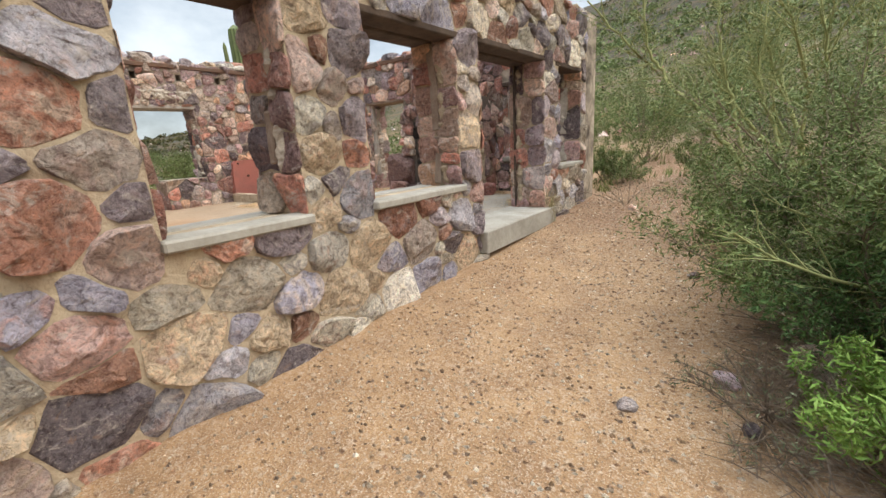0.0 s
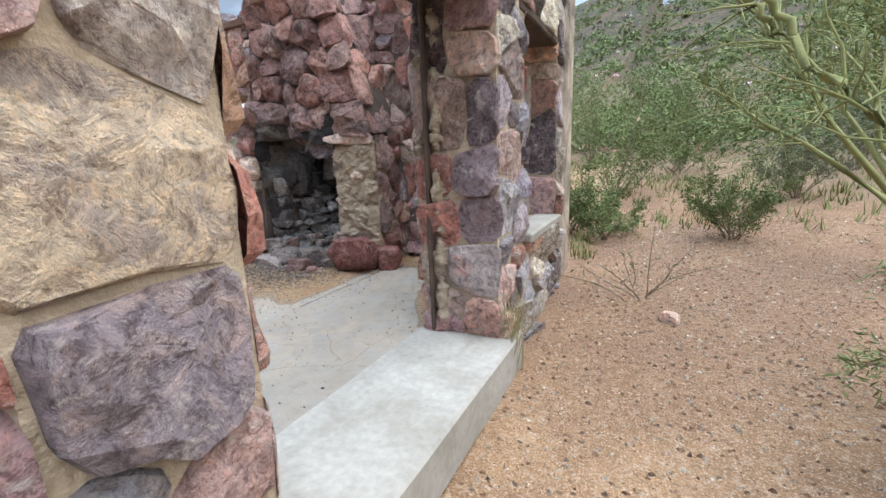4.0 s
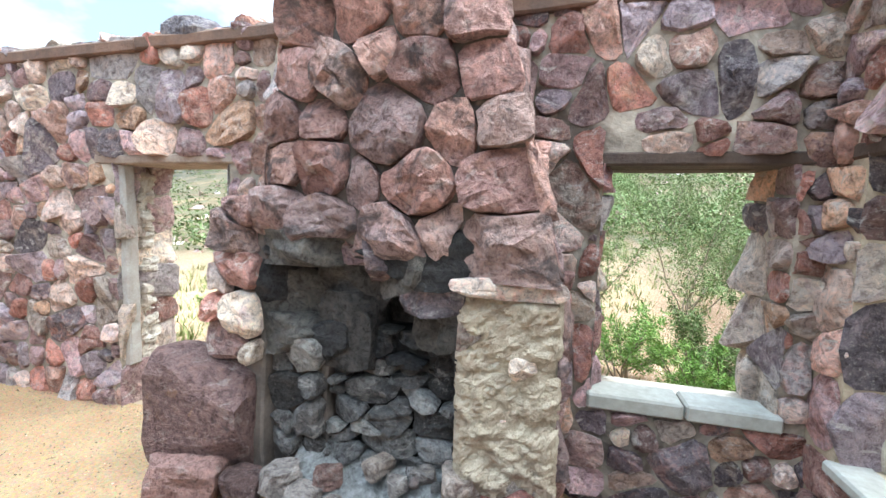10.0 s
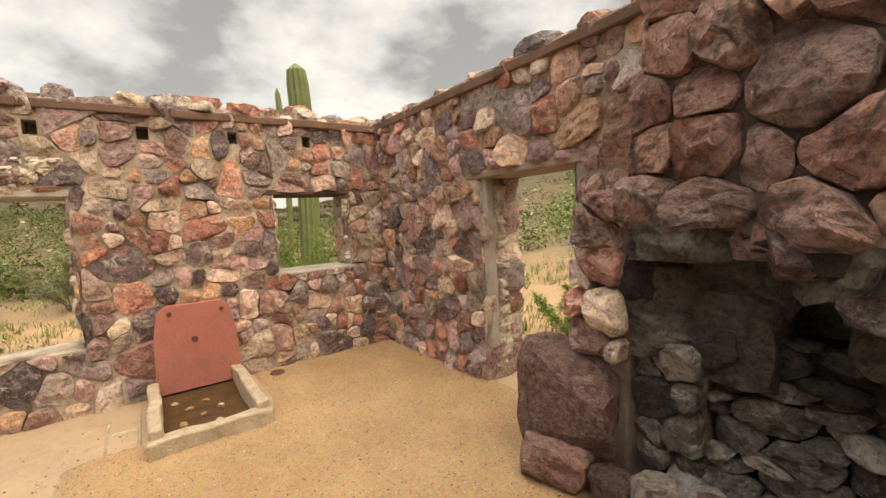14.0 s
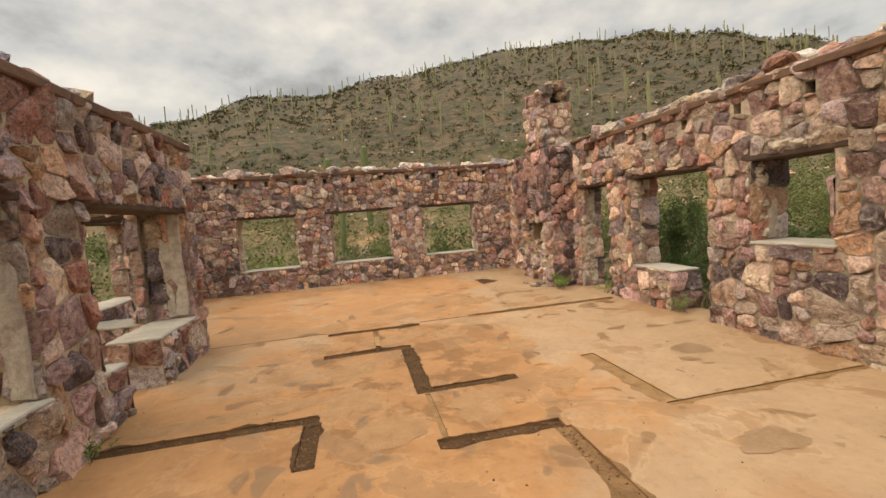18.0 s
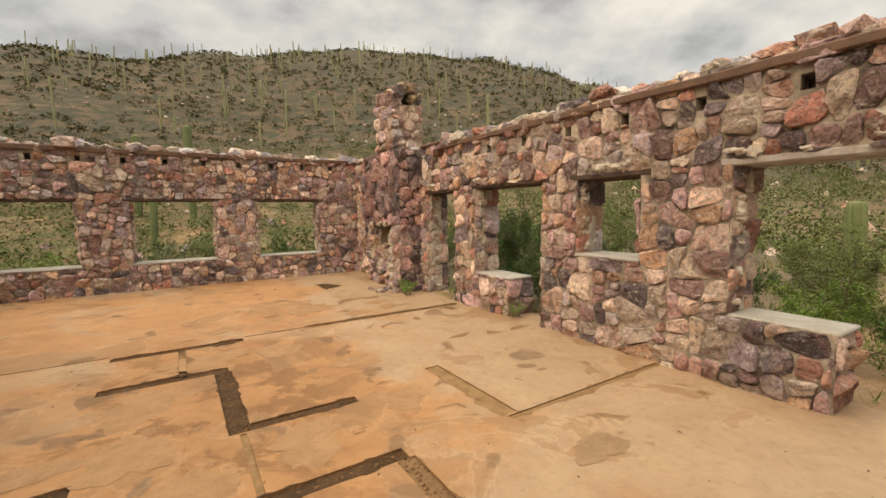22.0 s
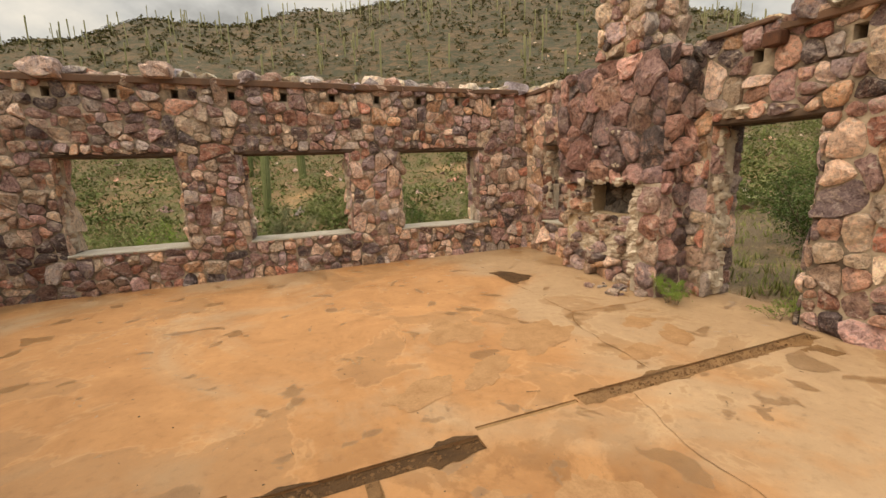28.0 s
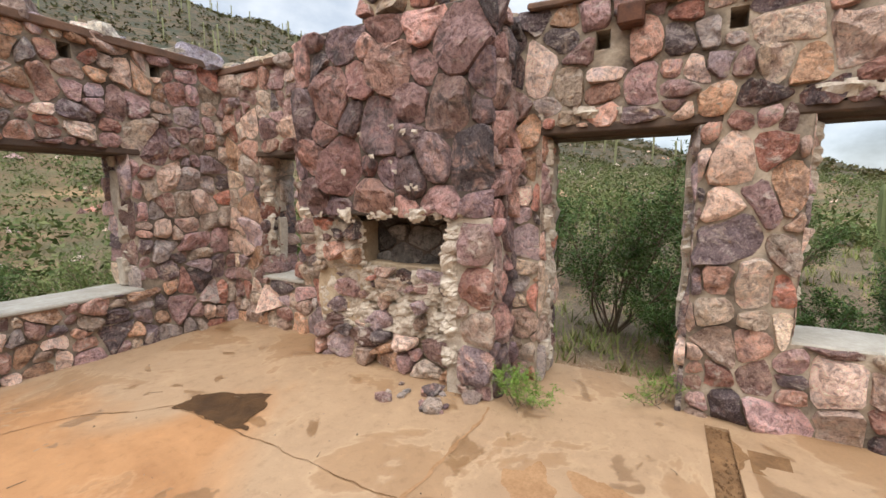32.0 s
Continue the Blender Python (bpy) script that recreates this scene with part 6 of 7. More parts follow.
def shrub(name, at, height, width, stems, twigs, leaves, size, leaf_mat, bark, label, seed, lean=(0, 0), thick=0.018, open_=0.35, long=4.0, category="shrub", low=0.12, foot=None):
    """A desert shrub: arching stems from one foot, twigs along them, and small leaves in tufts along the twigs."""
    rng = random.Random(seed)
    x, y = at
    base = Vector((x, y, ground(x, y) - 0.03 if foot is None else foot))
    ob = tagged(new(name), label, category)
    ob.location = base
    V, F, LV, LF = [], [], [], []
    tips = []
    for k in range(stems):
        g = 6.2832 * (k + rng.uniform(-0.3, 0.3)) / stems
        out = rng.uniform(0.15, 1.0) * open_ * 2
        way = Vector((math.cos(g) * out * width / height + lean[0], math.sin(g) * out * width / height + lean[1], 1.0))
        length = height * rng.uniform(0.75, 1.15)
        pts = limb(Vector((rng.gauss(0, 0.05), rng.gauss(0, 0.05), 0)), way, length, 0.16, rng, 7)
        tube(V, F, pts, thick * rng.uniform(0.8, 1.3), thick * 0.25)
        for _ in range(twigs):
            t = rng.uniform(low * 2.2, 1.0) * 6.999
            i = int(t)
            p = pts[i].lerp(pts[i + 1], t - i)
            d = (pts[i + 1] - pts[i]).normalized() + Vector((rng.gauss(0, 0.9), rng.gauss(0, 0.9), rng.gauss(0.15, 0.6)))
            tw = limb(p, d, length * rng.uniform(0.16, 0.42) * (1.2 - t / 9), 0.22, rng, 4)
            tube(V, F, tw, thick * 0.32, thick * 0.1, 3)
            tips.append(tw)
    per = max(1, leaves // max(1, len(tips)))
    for tw in tips:
        for _ in range(per):
            t = rng.uniform(0.1, 1.0) * 3.999
            i = int(t)
            p = tw[i].lerp(tw[i + 1], t - i)
            sp = 0.028 * height
            p = p + Vector((rng.gauss(0, sp), rng.gauss(0, sp), rng.gauss(0, sp)))
            if p.z > 0.01:
                leaf(LV, LF, p, size * rng.uniform(0.8, 1.9), rng, long, True)
    mesh_object("branchwork", V, F, bark, ob, smooth=True)
    if LF:
        mesh_object("foliage", LV, LF, leaf_mat, ob)
    for c in ob.children:
        c.matrix_parent_inverse = Matrix()
    return ob


def saguaro_mesh(V, F, x, y, z, h, r, arms, rng, ribs=10, steps=5):
    def column(pts, rad):
        k0 = len(V)
        n = len(pts)
        for i, p in enumerate(pts):
            d = (pts[min(i + 1, n - 1)] - pts[max(i - 1, 0)]).normalized()
            a = d.orthogonal().normalized()
            b = d.cross(a)
            t = i / (n - 1)
            q = rad * (0.85 + 0.25 * math.sin(t * 2.6)) * (1.0 if t < 0.86 else math.sqrt(max(0.03, 1 - ((t - 0.86) / 0.14) ** 2)))
            for s in range(ribs * 2):
                g = 6.2832 * s / (ribs * 2)
                qq = q * (1.0 if s % 2 else 0.84)
                V.append(p + (a * math.cos(g) + b * math.sin(g)) * qq)
        m = ribs * 2
        for i in range(n - 1):
            for s in range(m):
                t = (s + 1) % m
                F.append((k0 + i * m + s, k0 + i * m + t, k0 + (i + 1) * m + t, k0 + (i + 1) * m + s))
        F.append(tuple(k0 + (n - 1) * m + s for s in range(m)))

    base = Vector((x, y, z))
    ts = [k / steps * 0.86 for k in range(steps + 1)] + [0.92, 0.97, 0.995]
    column([base + Vector((0.02 * h * math.sin(t * 2 + x), 0.02 * h * math.sin(t * 3), h * t)) for t in ts], r)
    for _ in range(arms):
        g, up = rng.uniform(0, 6.28), rng.uniform(0.35, 0.6) * h
        o = Vector((math.cos(g), math.sin(g), 0))
        length = rng.uniform(0.15, 0.35) * h
        p = base + Vector((0, 0, up))
        column([p, p + o * r * 1.8 + Vector((0, 0, r * 0.2)), p + o * r * 2.6 + Vector((0, 0, r)), p + o * r * 2.8 + Vector((0, 0, r + length * 0.5)),
                p + o * r * 2.8 + Vector((0, 0, r + length * 0.93)), p + o * r * 2.8 + Vector((0, 0, r + length))], r * 0.72)


def saguaro(at, h, r, arms, seed):
    V, F = [], []
    saguaro_mesh(V, F, at[0], at[1], ground(*at) - 0.1, h, r, arms, random.Random(seed), 12, 10)
    return tagged(mesh_object("saguaro", V, F, CACTUS), "tall ribbed green saguaro cactus on the slope", "cactus", "saguaros near the ruin")


# beside the path


def arching_tree(at, arcs, twigs, leaves, size, label, seed):
    """A palo verde whose limbs arch from one foot; an arc is (points, thickness)."""
    rng = random.Random(seed)
    base = Vector((*at, ground(*at) - 0.05))
    ob = tagged(new("palo_verde"), label, "tree")
    ob.location = base
    V, F, LV, LF, tips = [], [], [], [], []
    for pts, thick in arcs:
        P = [Vector(p) - base for p in pts]
        fine = []
        for i in range(len(P) - 1):
            a, b = P[max(i - 1, 0)], P[min(i + 2, len(P) - 1)]
            for k in range(6):
                t = k / 6
                fine.append(P[i].lerp(P[i + 1], t) + 0.5 * t * (1 - t) * ((P[i + 1] - a) * (1 - t) - (b - P[i]) * t) * 0.5 + Vector((rng.gauss(0, 0.012), rng.gauss(0, 0.012), rng.gauss(0, 0.012))))
        fine.append(P[-1])
        tube(V, F, fine, thick, thick * 0.3, 7)
        for _ in range(twigs):
            t = rng.uniform(0.22, 1.0) * (len(fine) - 1.001)
            i = int(t)
            p = fine[i].lerp(fine[i + 1], t - i)
            d = (fine[i + 1] - fine[i]).normalized() + Vector((rng.gauss(0, 0.8), rng.gauss(0, 0.8), rng.gauss(0.25, 0.6)))
            tw = limb(p, d, rng.uniform(0.35, 1.0), 0.2, rng, 5)
            tube(V, F, tw, thick * 0.26, 0.002, 4)
            tips.append(tw)
            for _ in range(3):
                j = rng.randint(1, 4)
                t2 = limb(tw[j], tw[j] - tw[j - 1] + Vector((rng.gauss(0, 0.12), rng.gauss(0, 0.12), rng.gauss(0.03, 0.1))), rng.uniform(0.15, 0.45), 0.25, rng, 4)
                tube(V, F, t2, 0.0035, 0.0012, 3)
                tips.append(t2 + [t2[-1]])
    for tw in tips:
        for _ in range(leaves):
            t = rng.uniform(0.15, 1.0) * (len(tw) - 1.001)
            i = int(t)
            p = tw[i].lerp(tw[i + 1], t - i) + Vector((rng.gauss(0, 0.03), rng.gauss(0, 0.03), rng.gauss(0, 0.03)))
            leaf(LV, LF, p, size * rng.uniform(0.6, 1.4), rng, 6.0, True)
    mesh_object("branchwork", V, F, BARK_GREEN, ob, smooth=True).matrix_parent_inverse = Matrix()
    mesh_object("foliage", LV, LF, LEAF_PALO, ob).matrix_parent_inverse = Matrix()


arching_tree((0.55, 6.5), [
    ([(0.55, 6.5, -0.3), (0.25, 6.4, 0.54), (-0.23, 6.4, 1.17), (-0.68, 6.4, 1.67), (-0.99, 6.4, 1.97), (-1.7, 6.35, 2.8)], 0.036),
    ([(-0.68, 6.4, 1.67), (-0.92, 6.4, 2.1), (-1.0, 6.4, 2.75), (-1.1, 6.5, 3.4)], 0.022),
    ([(0.25, 6.4, 0.54), (0.1, 6.5, 1.2), (-0.1, 6.55, 1.9), (-0.2, 6.7, 2.7)], 0.026),
    ([(0.55, 6.5, -0.3), (0.6, 6.7, 0.7), (0.3, 6.9, 1.6), (0.3, 7.1, 2.6)], 0.030),
    ([(0.55, 6.5, -0.3), (0.9, 6.3, 0.6), (0.9, 6.0, 1.5), (0.7, 5.8, 2.3)], 0.028),
    ([(0.9, 6.3, 0.6), (1.2, 6.4, 1.4), (1.3, 6.6, 2.4)], 0.022),
], 30, 8, 0.0085, "feathery palo verde with yellow-green branches arching over the path", 3)
shrub("palo_verde", (1.0, 8.6), 3.4, 2.6, 8, 30, 8000, 0.009, LEAF_PALO, BARK_GREEN, "feathery palo verde with yellow-green branches", 4, lean=(-0.22, 0.0), thick=0.034, open_=0.45, long=6.0, category="tree", low=0.25)
shrub("creosote_bush", (1.0, 3.6), 1.4, 1.7, 24, 40, 34000, 0.0085, LEAF_CREO, TWIG, "dense dark green creosote bush beside the path", 5, thick=0.010, open_=0.6, lean=(-0.1, 0))
shrub("creosote_bush", (0.55, 5.55), 1.15, 1.35, 22, 38, 26000, 0.0080, LEAF_PALO, TWIG, "dense dark green creosote bush beside the path", 6, thick=0.010, open_=0.6)
shrub("palo_verde", (1.75, 3.5), 1.7, 2.2, 10, 24, 2600, 0.007, LEAF_PALO, BARK_GREEN, "sparse palo verde with bare yellow-green branches reaching over the path", 14, lean=(-0.85, -0.2), thick=0.019, open_=0.45, long=5.0, category="tree")
shrub("dry_bush", (0.62, 2.35), 0.5, 0.8, 26, 30, 900, 0.006, LEAF_GREY, BARK, "tangle of dark dry twigs under the bushes", 25, thick=0.006, open_=0.8)
shrub("dry_bush", (1.0, 2.75), 0.55, 0.9, 22, 26, 700, 0.006, LEAF_GREY, BARK, "tangle of dark dry twigs under the bushes", 15, thick=0.006, open_=0.7)
shrub("dry_bush", (0.75, 4.2), 0.6, 0.9, 22, 26, 700, 0.006, LEAF_GREY, BARK, "tangle of dark dry twigs under the bushes", 16, thick=0.006, open_=0.7)
shrub("bursage", (1.05, 2.15), 0.62, 0.8, 16, 22, 9000, 0.008, LEAF_BRIGHT, TWIG, "low bright green weed beside the path", 7, thick=0.006, open_=0.6)
shrub("creosote_bush", (1.25, 2.95), 0.95, 1.2, 20, 32, 20000, 0.0072, LEAF_DARK, BARK, "low dark green bush spreading over the edge of the path", 17, thick=0.009, open_=0.65)
shrub("creosote_bush", (0.85, 4.75), 0.9, 1.2, 20, 32, 18000, 0.0072, LEAF_DARK, BARK, "low dark green bush spreading over the edge of the path", 18, thick=0.009, open_=0.65)
shrub("creosote_bush", (1.95, 3.3), 2.1, 1.8, 18, 36, 22000, 0.0088, LEAF_PALO, TWIG, "tall creosote bush beside the path", 8, thick=0.012, open_=0.5)
shrub("creosote_bush", (1.3, 4.9), 2.0, 1.8, 18, 34, 22000, 0.0088, LEAF_PALO, TWIG, "grey-green desert bush beside the path", 9, thick=0.012, open_=0.5)
shrub("dry_bush", (-1.35, 7.35), 0.75, 0.7, 9, 12, 150, 0.010, LEAF_GREY, TWIG, "small bare dry bush beside the path", 10, thick=0.006, open_=0.7)
for k, (x, y, s) in enumerate(((-0.4, 9.6, 0.9), (-1.9, 9.3, 0.8), (0.6, 11.5, 1.3), (-0.9, 14.0, 1.2), (2.6, 9.0, 1.5), (1.8, 13.5, 1.7), (3.6, 5.5, 2.2), (3.4, 12.0, 2.2), (5.5, 8.5, 2.6), (4.8, 15.5, 2.4))):
    shrub("desert_shrub", (x, y), s, s, 10, 20, 7000, 0.0024 * (3.2 + s), (LEAF_CREO, LEAF_PALO, LEAF_GREY)[k % 3], TWIG, "grey-green desert shrub on gravelly ground", 20 + k, thick=0.010, open_=0.6)
# north of the ruin, seen through the door and window beside the hearth
for k, (x, y, s, mat) in enumerate(((-3.2, 9.6, 0.85, LEAF_BRIGHT), (-2.35, 9.7, 1.0, LEAF_CREO), (-3.6, 11.2, 1.6, LEAF_CREO), (-2.0, 12.0, 1.9, LEAF_CREO), (-4.3, 13.0, 1.8, LEAF_PALO), (-7.2, 10.4, 1.5, LEAF_CREO),
                                    (-8.2, 12.6, 1.7, LEAF_PALO), (-6.0, 14.0, 1.9, LEAF_CREO), (-3.0, 16.0, 2.2, LEAF_PALO), (-1.0, 17.5, 2.4, LEAF_CREO), (-7.6, 9.3, 0.8, LEAF_BRIGHT), (-2.6, 9.0, 0.7, LEAF_BRIGHT), (-9.5, 16.0, 2.2, LEAF_CREO))):
    shrub("desert_shrub", (x, y), s, s * 0.9, 9, 22, 7000, 0.0024 * (3.0 + s), mat, BARK if k > 4 else TWIG, "open desert shrub with thin stems behind the ruin", 40 + k, thick=0.011, open_=0.5)
# west side
for k, (x, y, s, mat) in enumerate(((-11.4, -3.2, 1.9, LEAF_DARK), (-12.2, -2.2, 1.3, LEAF_DARK), (-11.3, -0.7, 1.2, LEAF_DARK), (-12.4, 0.3, 1.2, LEAF_DARK), (-11.6, 0.9, 1.2, LEAF_DARK), (-11.1, 2.25, 1.0, LEAF_BRIGHT), (-11.7, 2.9, 0.9, LEAF_DARK),
                                    (-13.5, -4.5, 1.8, LEAF_DARK), (-14.5, -1.0, 1.3, LEAF_DARK), (-13.0, 2.0, 1.2, LEAF_CREO), (-12.2, 6.0, 1.2, LEAF_CREO), (-12.8, 7.2, 1.6, LEAF_BRIGHT), (-14.5, 6.0, 1.4, LEAF_CREO),
                                    (-15.0, 1.2, 1.3, LEAF_CREO), (-16.5, 3.4, 1.3, LEAF_GREY), (-16.0, -3.0, 1.7, LEAF_CREO), (-12.4, -6.6, 1.7, LEAF_CREO), (-17.5, -6.5, 2.2, LEAF_CREO), (-18.0, 5.2, 1.3, LEAF_CREO), (-10.9, -2.6, 0.9, LEAF_DARK), (-10.9, -1.5, 0.9, LEAF_DARK), (-11.0, -0.2, 0.8, LEAF_DARK), (-10.9, 3.3, 0.6, LEAF_DARK))):
    shrub("desert_shrub", (x, y), s, s * 0.95, 13, 26, 12000, 0.0030 * (2.6 + s), mat, BARK, "dense green shrub growing close outside the ruined wall", 60 + k, thick=0.013, open_=0.55, long=2.6)
# south side
for k, (x, y, s, mat) in enumerate(((-2.3, -11.0, 1.7, LEAF_BRIGHT), (-3.2, -12.0, 1.6, LEAF_CREO), (-4.6, -13.5, 1.3, LEAF_GREY), (-5.6, -11.2, 1.0, LEAF_DARK), (-7.2, -10.6, 1.3, LEAF_CREO), (-8.0, -11.2, 1.4, LEAF_DARK), (-9.3, -10.6, 1.4, LEAF_CREO),
                                    (-1.2, -13.0, 1.8, LEAF_CREO), (-6.4, -14.5, 1.2, LEAF_CREO), (1.2, -8.5, 1.6, LEAF_CREO), (1.4, -5.2, 1.5, LEAF_DARK), (2.4, -3.4, 1.7, LEAF_CREO), (2.6, -1.2, 1.4, LEAF_DARK), (2.4, 0.6, 1.3, LEAF_CREO), (-10.6, -12.0, 1.6, LEAF_CREO))):
    shrub("desert_shrub", (x, y), s, s, 11, 22, 9000, 0.0030 * (3.0 + s), mat, TWIG, "green desert shrub on the slope behind the ruin", 90 + k, thick=0.011, open_=0.55, long=2.6)

for k, (x, y, h, r, arms) in enumerate(((-13.6, 7.8, 5.3, 0.22, 0), (-13.6, 7.38, 4.75, 0.06, 0), (-17.2, 1.05, 1.87 - ground(-17.2, 1.05), 0.17, 0), (-4.3, -17.0, 2.6, 0.14, 0), (-5.9, -22.0, 5.0, 0.2, 0), (-3.4, -24.0, 4.5, 0.2, 0))):
    saguaro((x, y), h, r, arms, 200 + k)

# ---- hillside scrub and far saguaros ----
rng = random.Random(77)
V, F, NV, NF = [], [], [], []
for k in range(20000):
    az = radians(rng.choice((rng.uniform(-45, 115), rng.uniform(-45, 115), rng.uniform(-180, 180))))
    near = k < 5200
    d = 14 + 38 * rng.random() ** 1.15 if near else 48 + 160 * rng.random() ** 0.9
    x, y = -5 - math.sin(az) * d, 3 - math.cos(az) * d
    if noise.noise(Vector((x * 0.05, y * 0.05, 5))) < rng.uniform(-0.9, 0.15) or (-11 < x < 3 and -9.5 < y < 12):
        continue
    z = ground(x, y)
    s = rng.uniform(0.5, 1.35) if near else rng.uniform(0.4, 1.0) * (1 + d / 300)
    n, big = (75, 0.070) if near else (22, 0.18) if d < 90 else (10, 0.31)
    for _ in range(n):
        g, u = rng.uniform(0, 6.28), rng.random() ** 0.5
        p = Vector((x + math.cos(g) * u * s * 0.6, y + math.sin(g) * u * s * 0.6, z + s * rng.uniform(0.02, 0.8) * (1.1 - 0.65 * u)))
        leaf(*((NV, NF) if near else (V, F)), p, s * big * rng.uniform(0.7, 1.45), rng, 1.8, True)
tagged(mesh_object("near_scrub", NV, NF, LEAF_SLOPE), "green scrub on the slopes round the ruin", "scrub", kind="stuff")
tagged(mesh_object("hill_scrub", V, F, LEAF_FAR), "grey-green scrub scattered over the hillsides", "scrub", kind="stuff")
V, F = [], []
count = 0
while count < 2600:
    az = radians(rng.uniform(145, 250))
    d = 15 + 120 * rng.random() ** 1.3
    x, y = -5 - math.sin(az) * d, 3 - math.cos(az) * d
    if noise.noise(Vector((x * 0.07, y * 0.07, 8))) < rng.uniform(-0.9, 0.1):
        continue
    z, s = ground(x, y), rng.uniform(0.5, 1.5) * (1 + d / 200)
    for _ in range(110 if d < 40 else 34):
        g, u = rng.uniform(0, 6.28), rng.random() ** 0.5
        p = Vector((x + math.cos(g) * u * s * 0.6, y + math.sin(g) * u * s * 0.6, z + s * rng.uniform(0.02, 0.8) * (1.1 - 0.65 * u)))
        leaf(V, F, p, s * (0.058 if d < 40 else 0.15) * rng.uniform(0.7, 1.45), rng, 1.8, True)
    count += 1
tagged(mesh_object("slope_scrub", V, F, LEAF_PALO), "yellow-green scrub on the slope above the path", "scrub", kind="stuff")
# grass and low herbs round the ruin
GRASS = leaf_material("yellow_green_grass", (0.13, 0.17, 0.05), (0.22, 0.25, 0.085), (0.32, 0.29, 0.13))
V, F = [], []
count = 0
while count < 9000:
    if count % 5 < 3:
        x, y = rng.uniform(-12.0, 3.0), 8.3 + 16 * rng.random() ** 1.5
    else:
        x, y = -10.2 - 11 * rng.random() ** 1.4, rng.uniform(-7.0, 8.0)
    count += 1
    if noise.noise(Vector((x * 0.5, y * 0.5, 2))) < rng.uniform(-0.5, 0.25) or (x > -1.9 and y < 10):
        continue
    z, s = ground(x, y) - 0.01, rng.uniform(0.06, 0.22)
    for _ in range(6):
        g, q = rng.uniform(0, 6.28), rng.uniform(0.2, 1.0)
        a = Vector((x + rng.gauss(0, 0.05), y + rng.gauss(0, 0.05), z))
        side = Vector((-math.sin(g), math.cos(g), 0)) * 0.010
        k = len(V)
        V += [a - side, a + side, a + Vector((math.cos(g) * s * q, math.sin(g) * s * q, s))]
        F.append((k, k + 1, k + 2))
tagged(mesh_object("grass", V, F, GRASS), "thin yellow-green grass on the ground round the ruin", "grass", kind="stuff")
# dark fallen twigs under the bushes beside the path
V, F = [], []
for _ in range(2600):
    x, y = rng.uniform(0.45, 2.2), rng.uniform(1.6, 6.2)
    if x < 0.5 + 0.25 * rng.random():
        continue
    g, length = rng.uniform(0, 6.28), rng.uniform(0.08, 0.4)
    a = Vector((x, y, ground(x, y) + rng.uniform(0.0, 0.10)))
    b = a + Vector((math.cos(g) * length, math.sin(g) * length, rng.uniform(-0.02, 0.08)))
    tube(V, F, [a, a.lerp(b, 0.5) + Vector((0, 0, 0.02)), b], 0.004, 0.0015, 3)
tagged(mesh_object("fallen_twigs", V, F, BARK), "dark fallen twigs under the bushes beside the path", "twigs", kind="stuff")
V, F = [], []
for _ in range(600):
    az = radians(rng.uniform(-50, 112) if rng.random() < 0.85 else rng.uniform(-180, 180))
    d = 45 + (150 if rng.random() < 0.8 else 170) * rng.random() ** 0.7
    if (1.38 < az < 2.2 and rng.random() < 0.85) or (d > 150 and rng.random() < 0.7):
        continue
    x, y = -5 - math.sin(az) * d, 3 - math.cos(az) * d
    saguaro_mesh(V, F, x, y, ground(x, y) - 0.2, rng.uniform(2.6, 6.6 if d < 120 else 4.8), rng.uniform(0.10, 0.16), rng.choice((0, 0, 0, 0, 1, 2)), rng, 3, 2)
tagged(mesh_object("far_saguaros", V, F, plain_material("far_saguaro_skin", (0.22, 0.24, 0.125), (0.29, 0.285, 0.17), 0.5)), "many thin saguaro cacti standing all over the hill", "cactus", kind="stuff")
# stones on the slopes
V, F = [], []
for _ in range(2600):
    az, d = rng.uniform(0, 6.28), 14 + 90 * rng.random() ** 1.6
    x, y = -5 - math.sin(az) * d, 3 - math.cos(az) * d
    z, s = ground(x, y), rng.uniform(0.10, 0.5)
    k = len(V)
    V += [Vector((x + rng.uniform(-1, 1) * s, y + rng.uniform(-1, 1) * s, z - 0.1 * s)) for _ in range(4)] + [Vector((x + rng.uniform(-.4, .4) * s, y + rng.uniform(-.4, .4) * s, z + s * rng.uniform(0.3, 0.7)))]
    F += [(k, k + 1, k + 4), (k + 1, k + 2, k + 4), (k + 2, k + 3, k + 4), (k + 3, k, k + 4)]
tagged(mesh_object("slope_stones", V, F, STONE_RED_S), "scattered brown stones on the slopes", "stones", kind="stuff")


# ---- pebbles ----
def pebbles(name, mat, spots, lo, hi, seed, label):
    rng = random.Random(seed)
    V, F = [], []
    for x, y, z in spots:
        s = lo + (hi - lo) * rng.random() ** 3
        k = len(V)
        g = rng.uniform(0, 6.28)
        for i in range(5):
            a = g + 6.2832 * i / 5
            q = s * rng.uniform(0.7, 1.2)
            V.append((x + math.cos(a) * q, y + math.sin(a) * q * 0.75, z - 0.004 + s * rng.uniform(0, 0.35)))
        V.append((x + rng.uniform(-.3, .3) * s, y + rng.uniform(-.3, .3) * s, z + s * rng.uniform(0.5, 0.9)))
        F += [(k + i, k + (i + 1) % 5, k + 5) for i in range(5)]
    return tagged(mesh_object(name, V, F, mat), label, "gravel", kind="stuff")


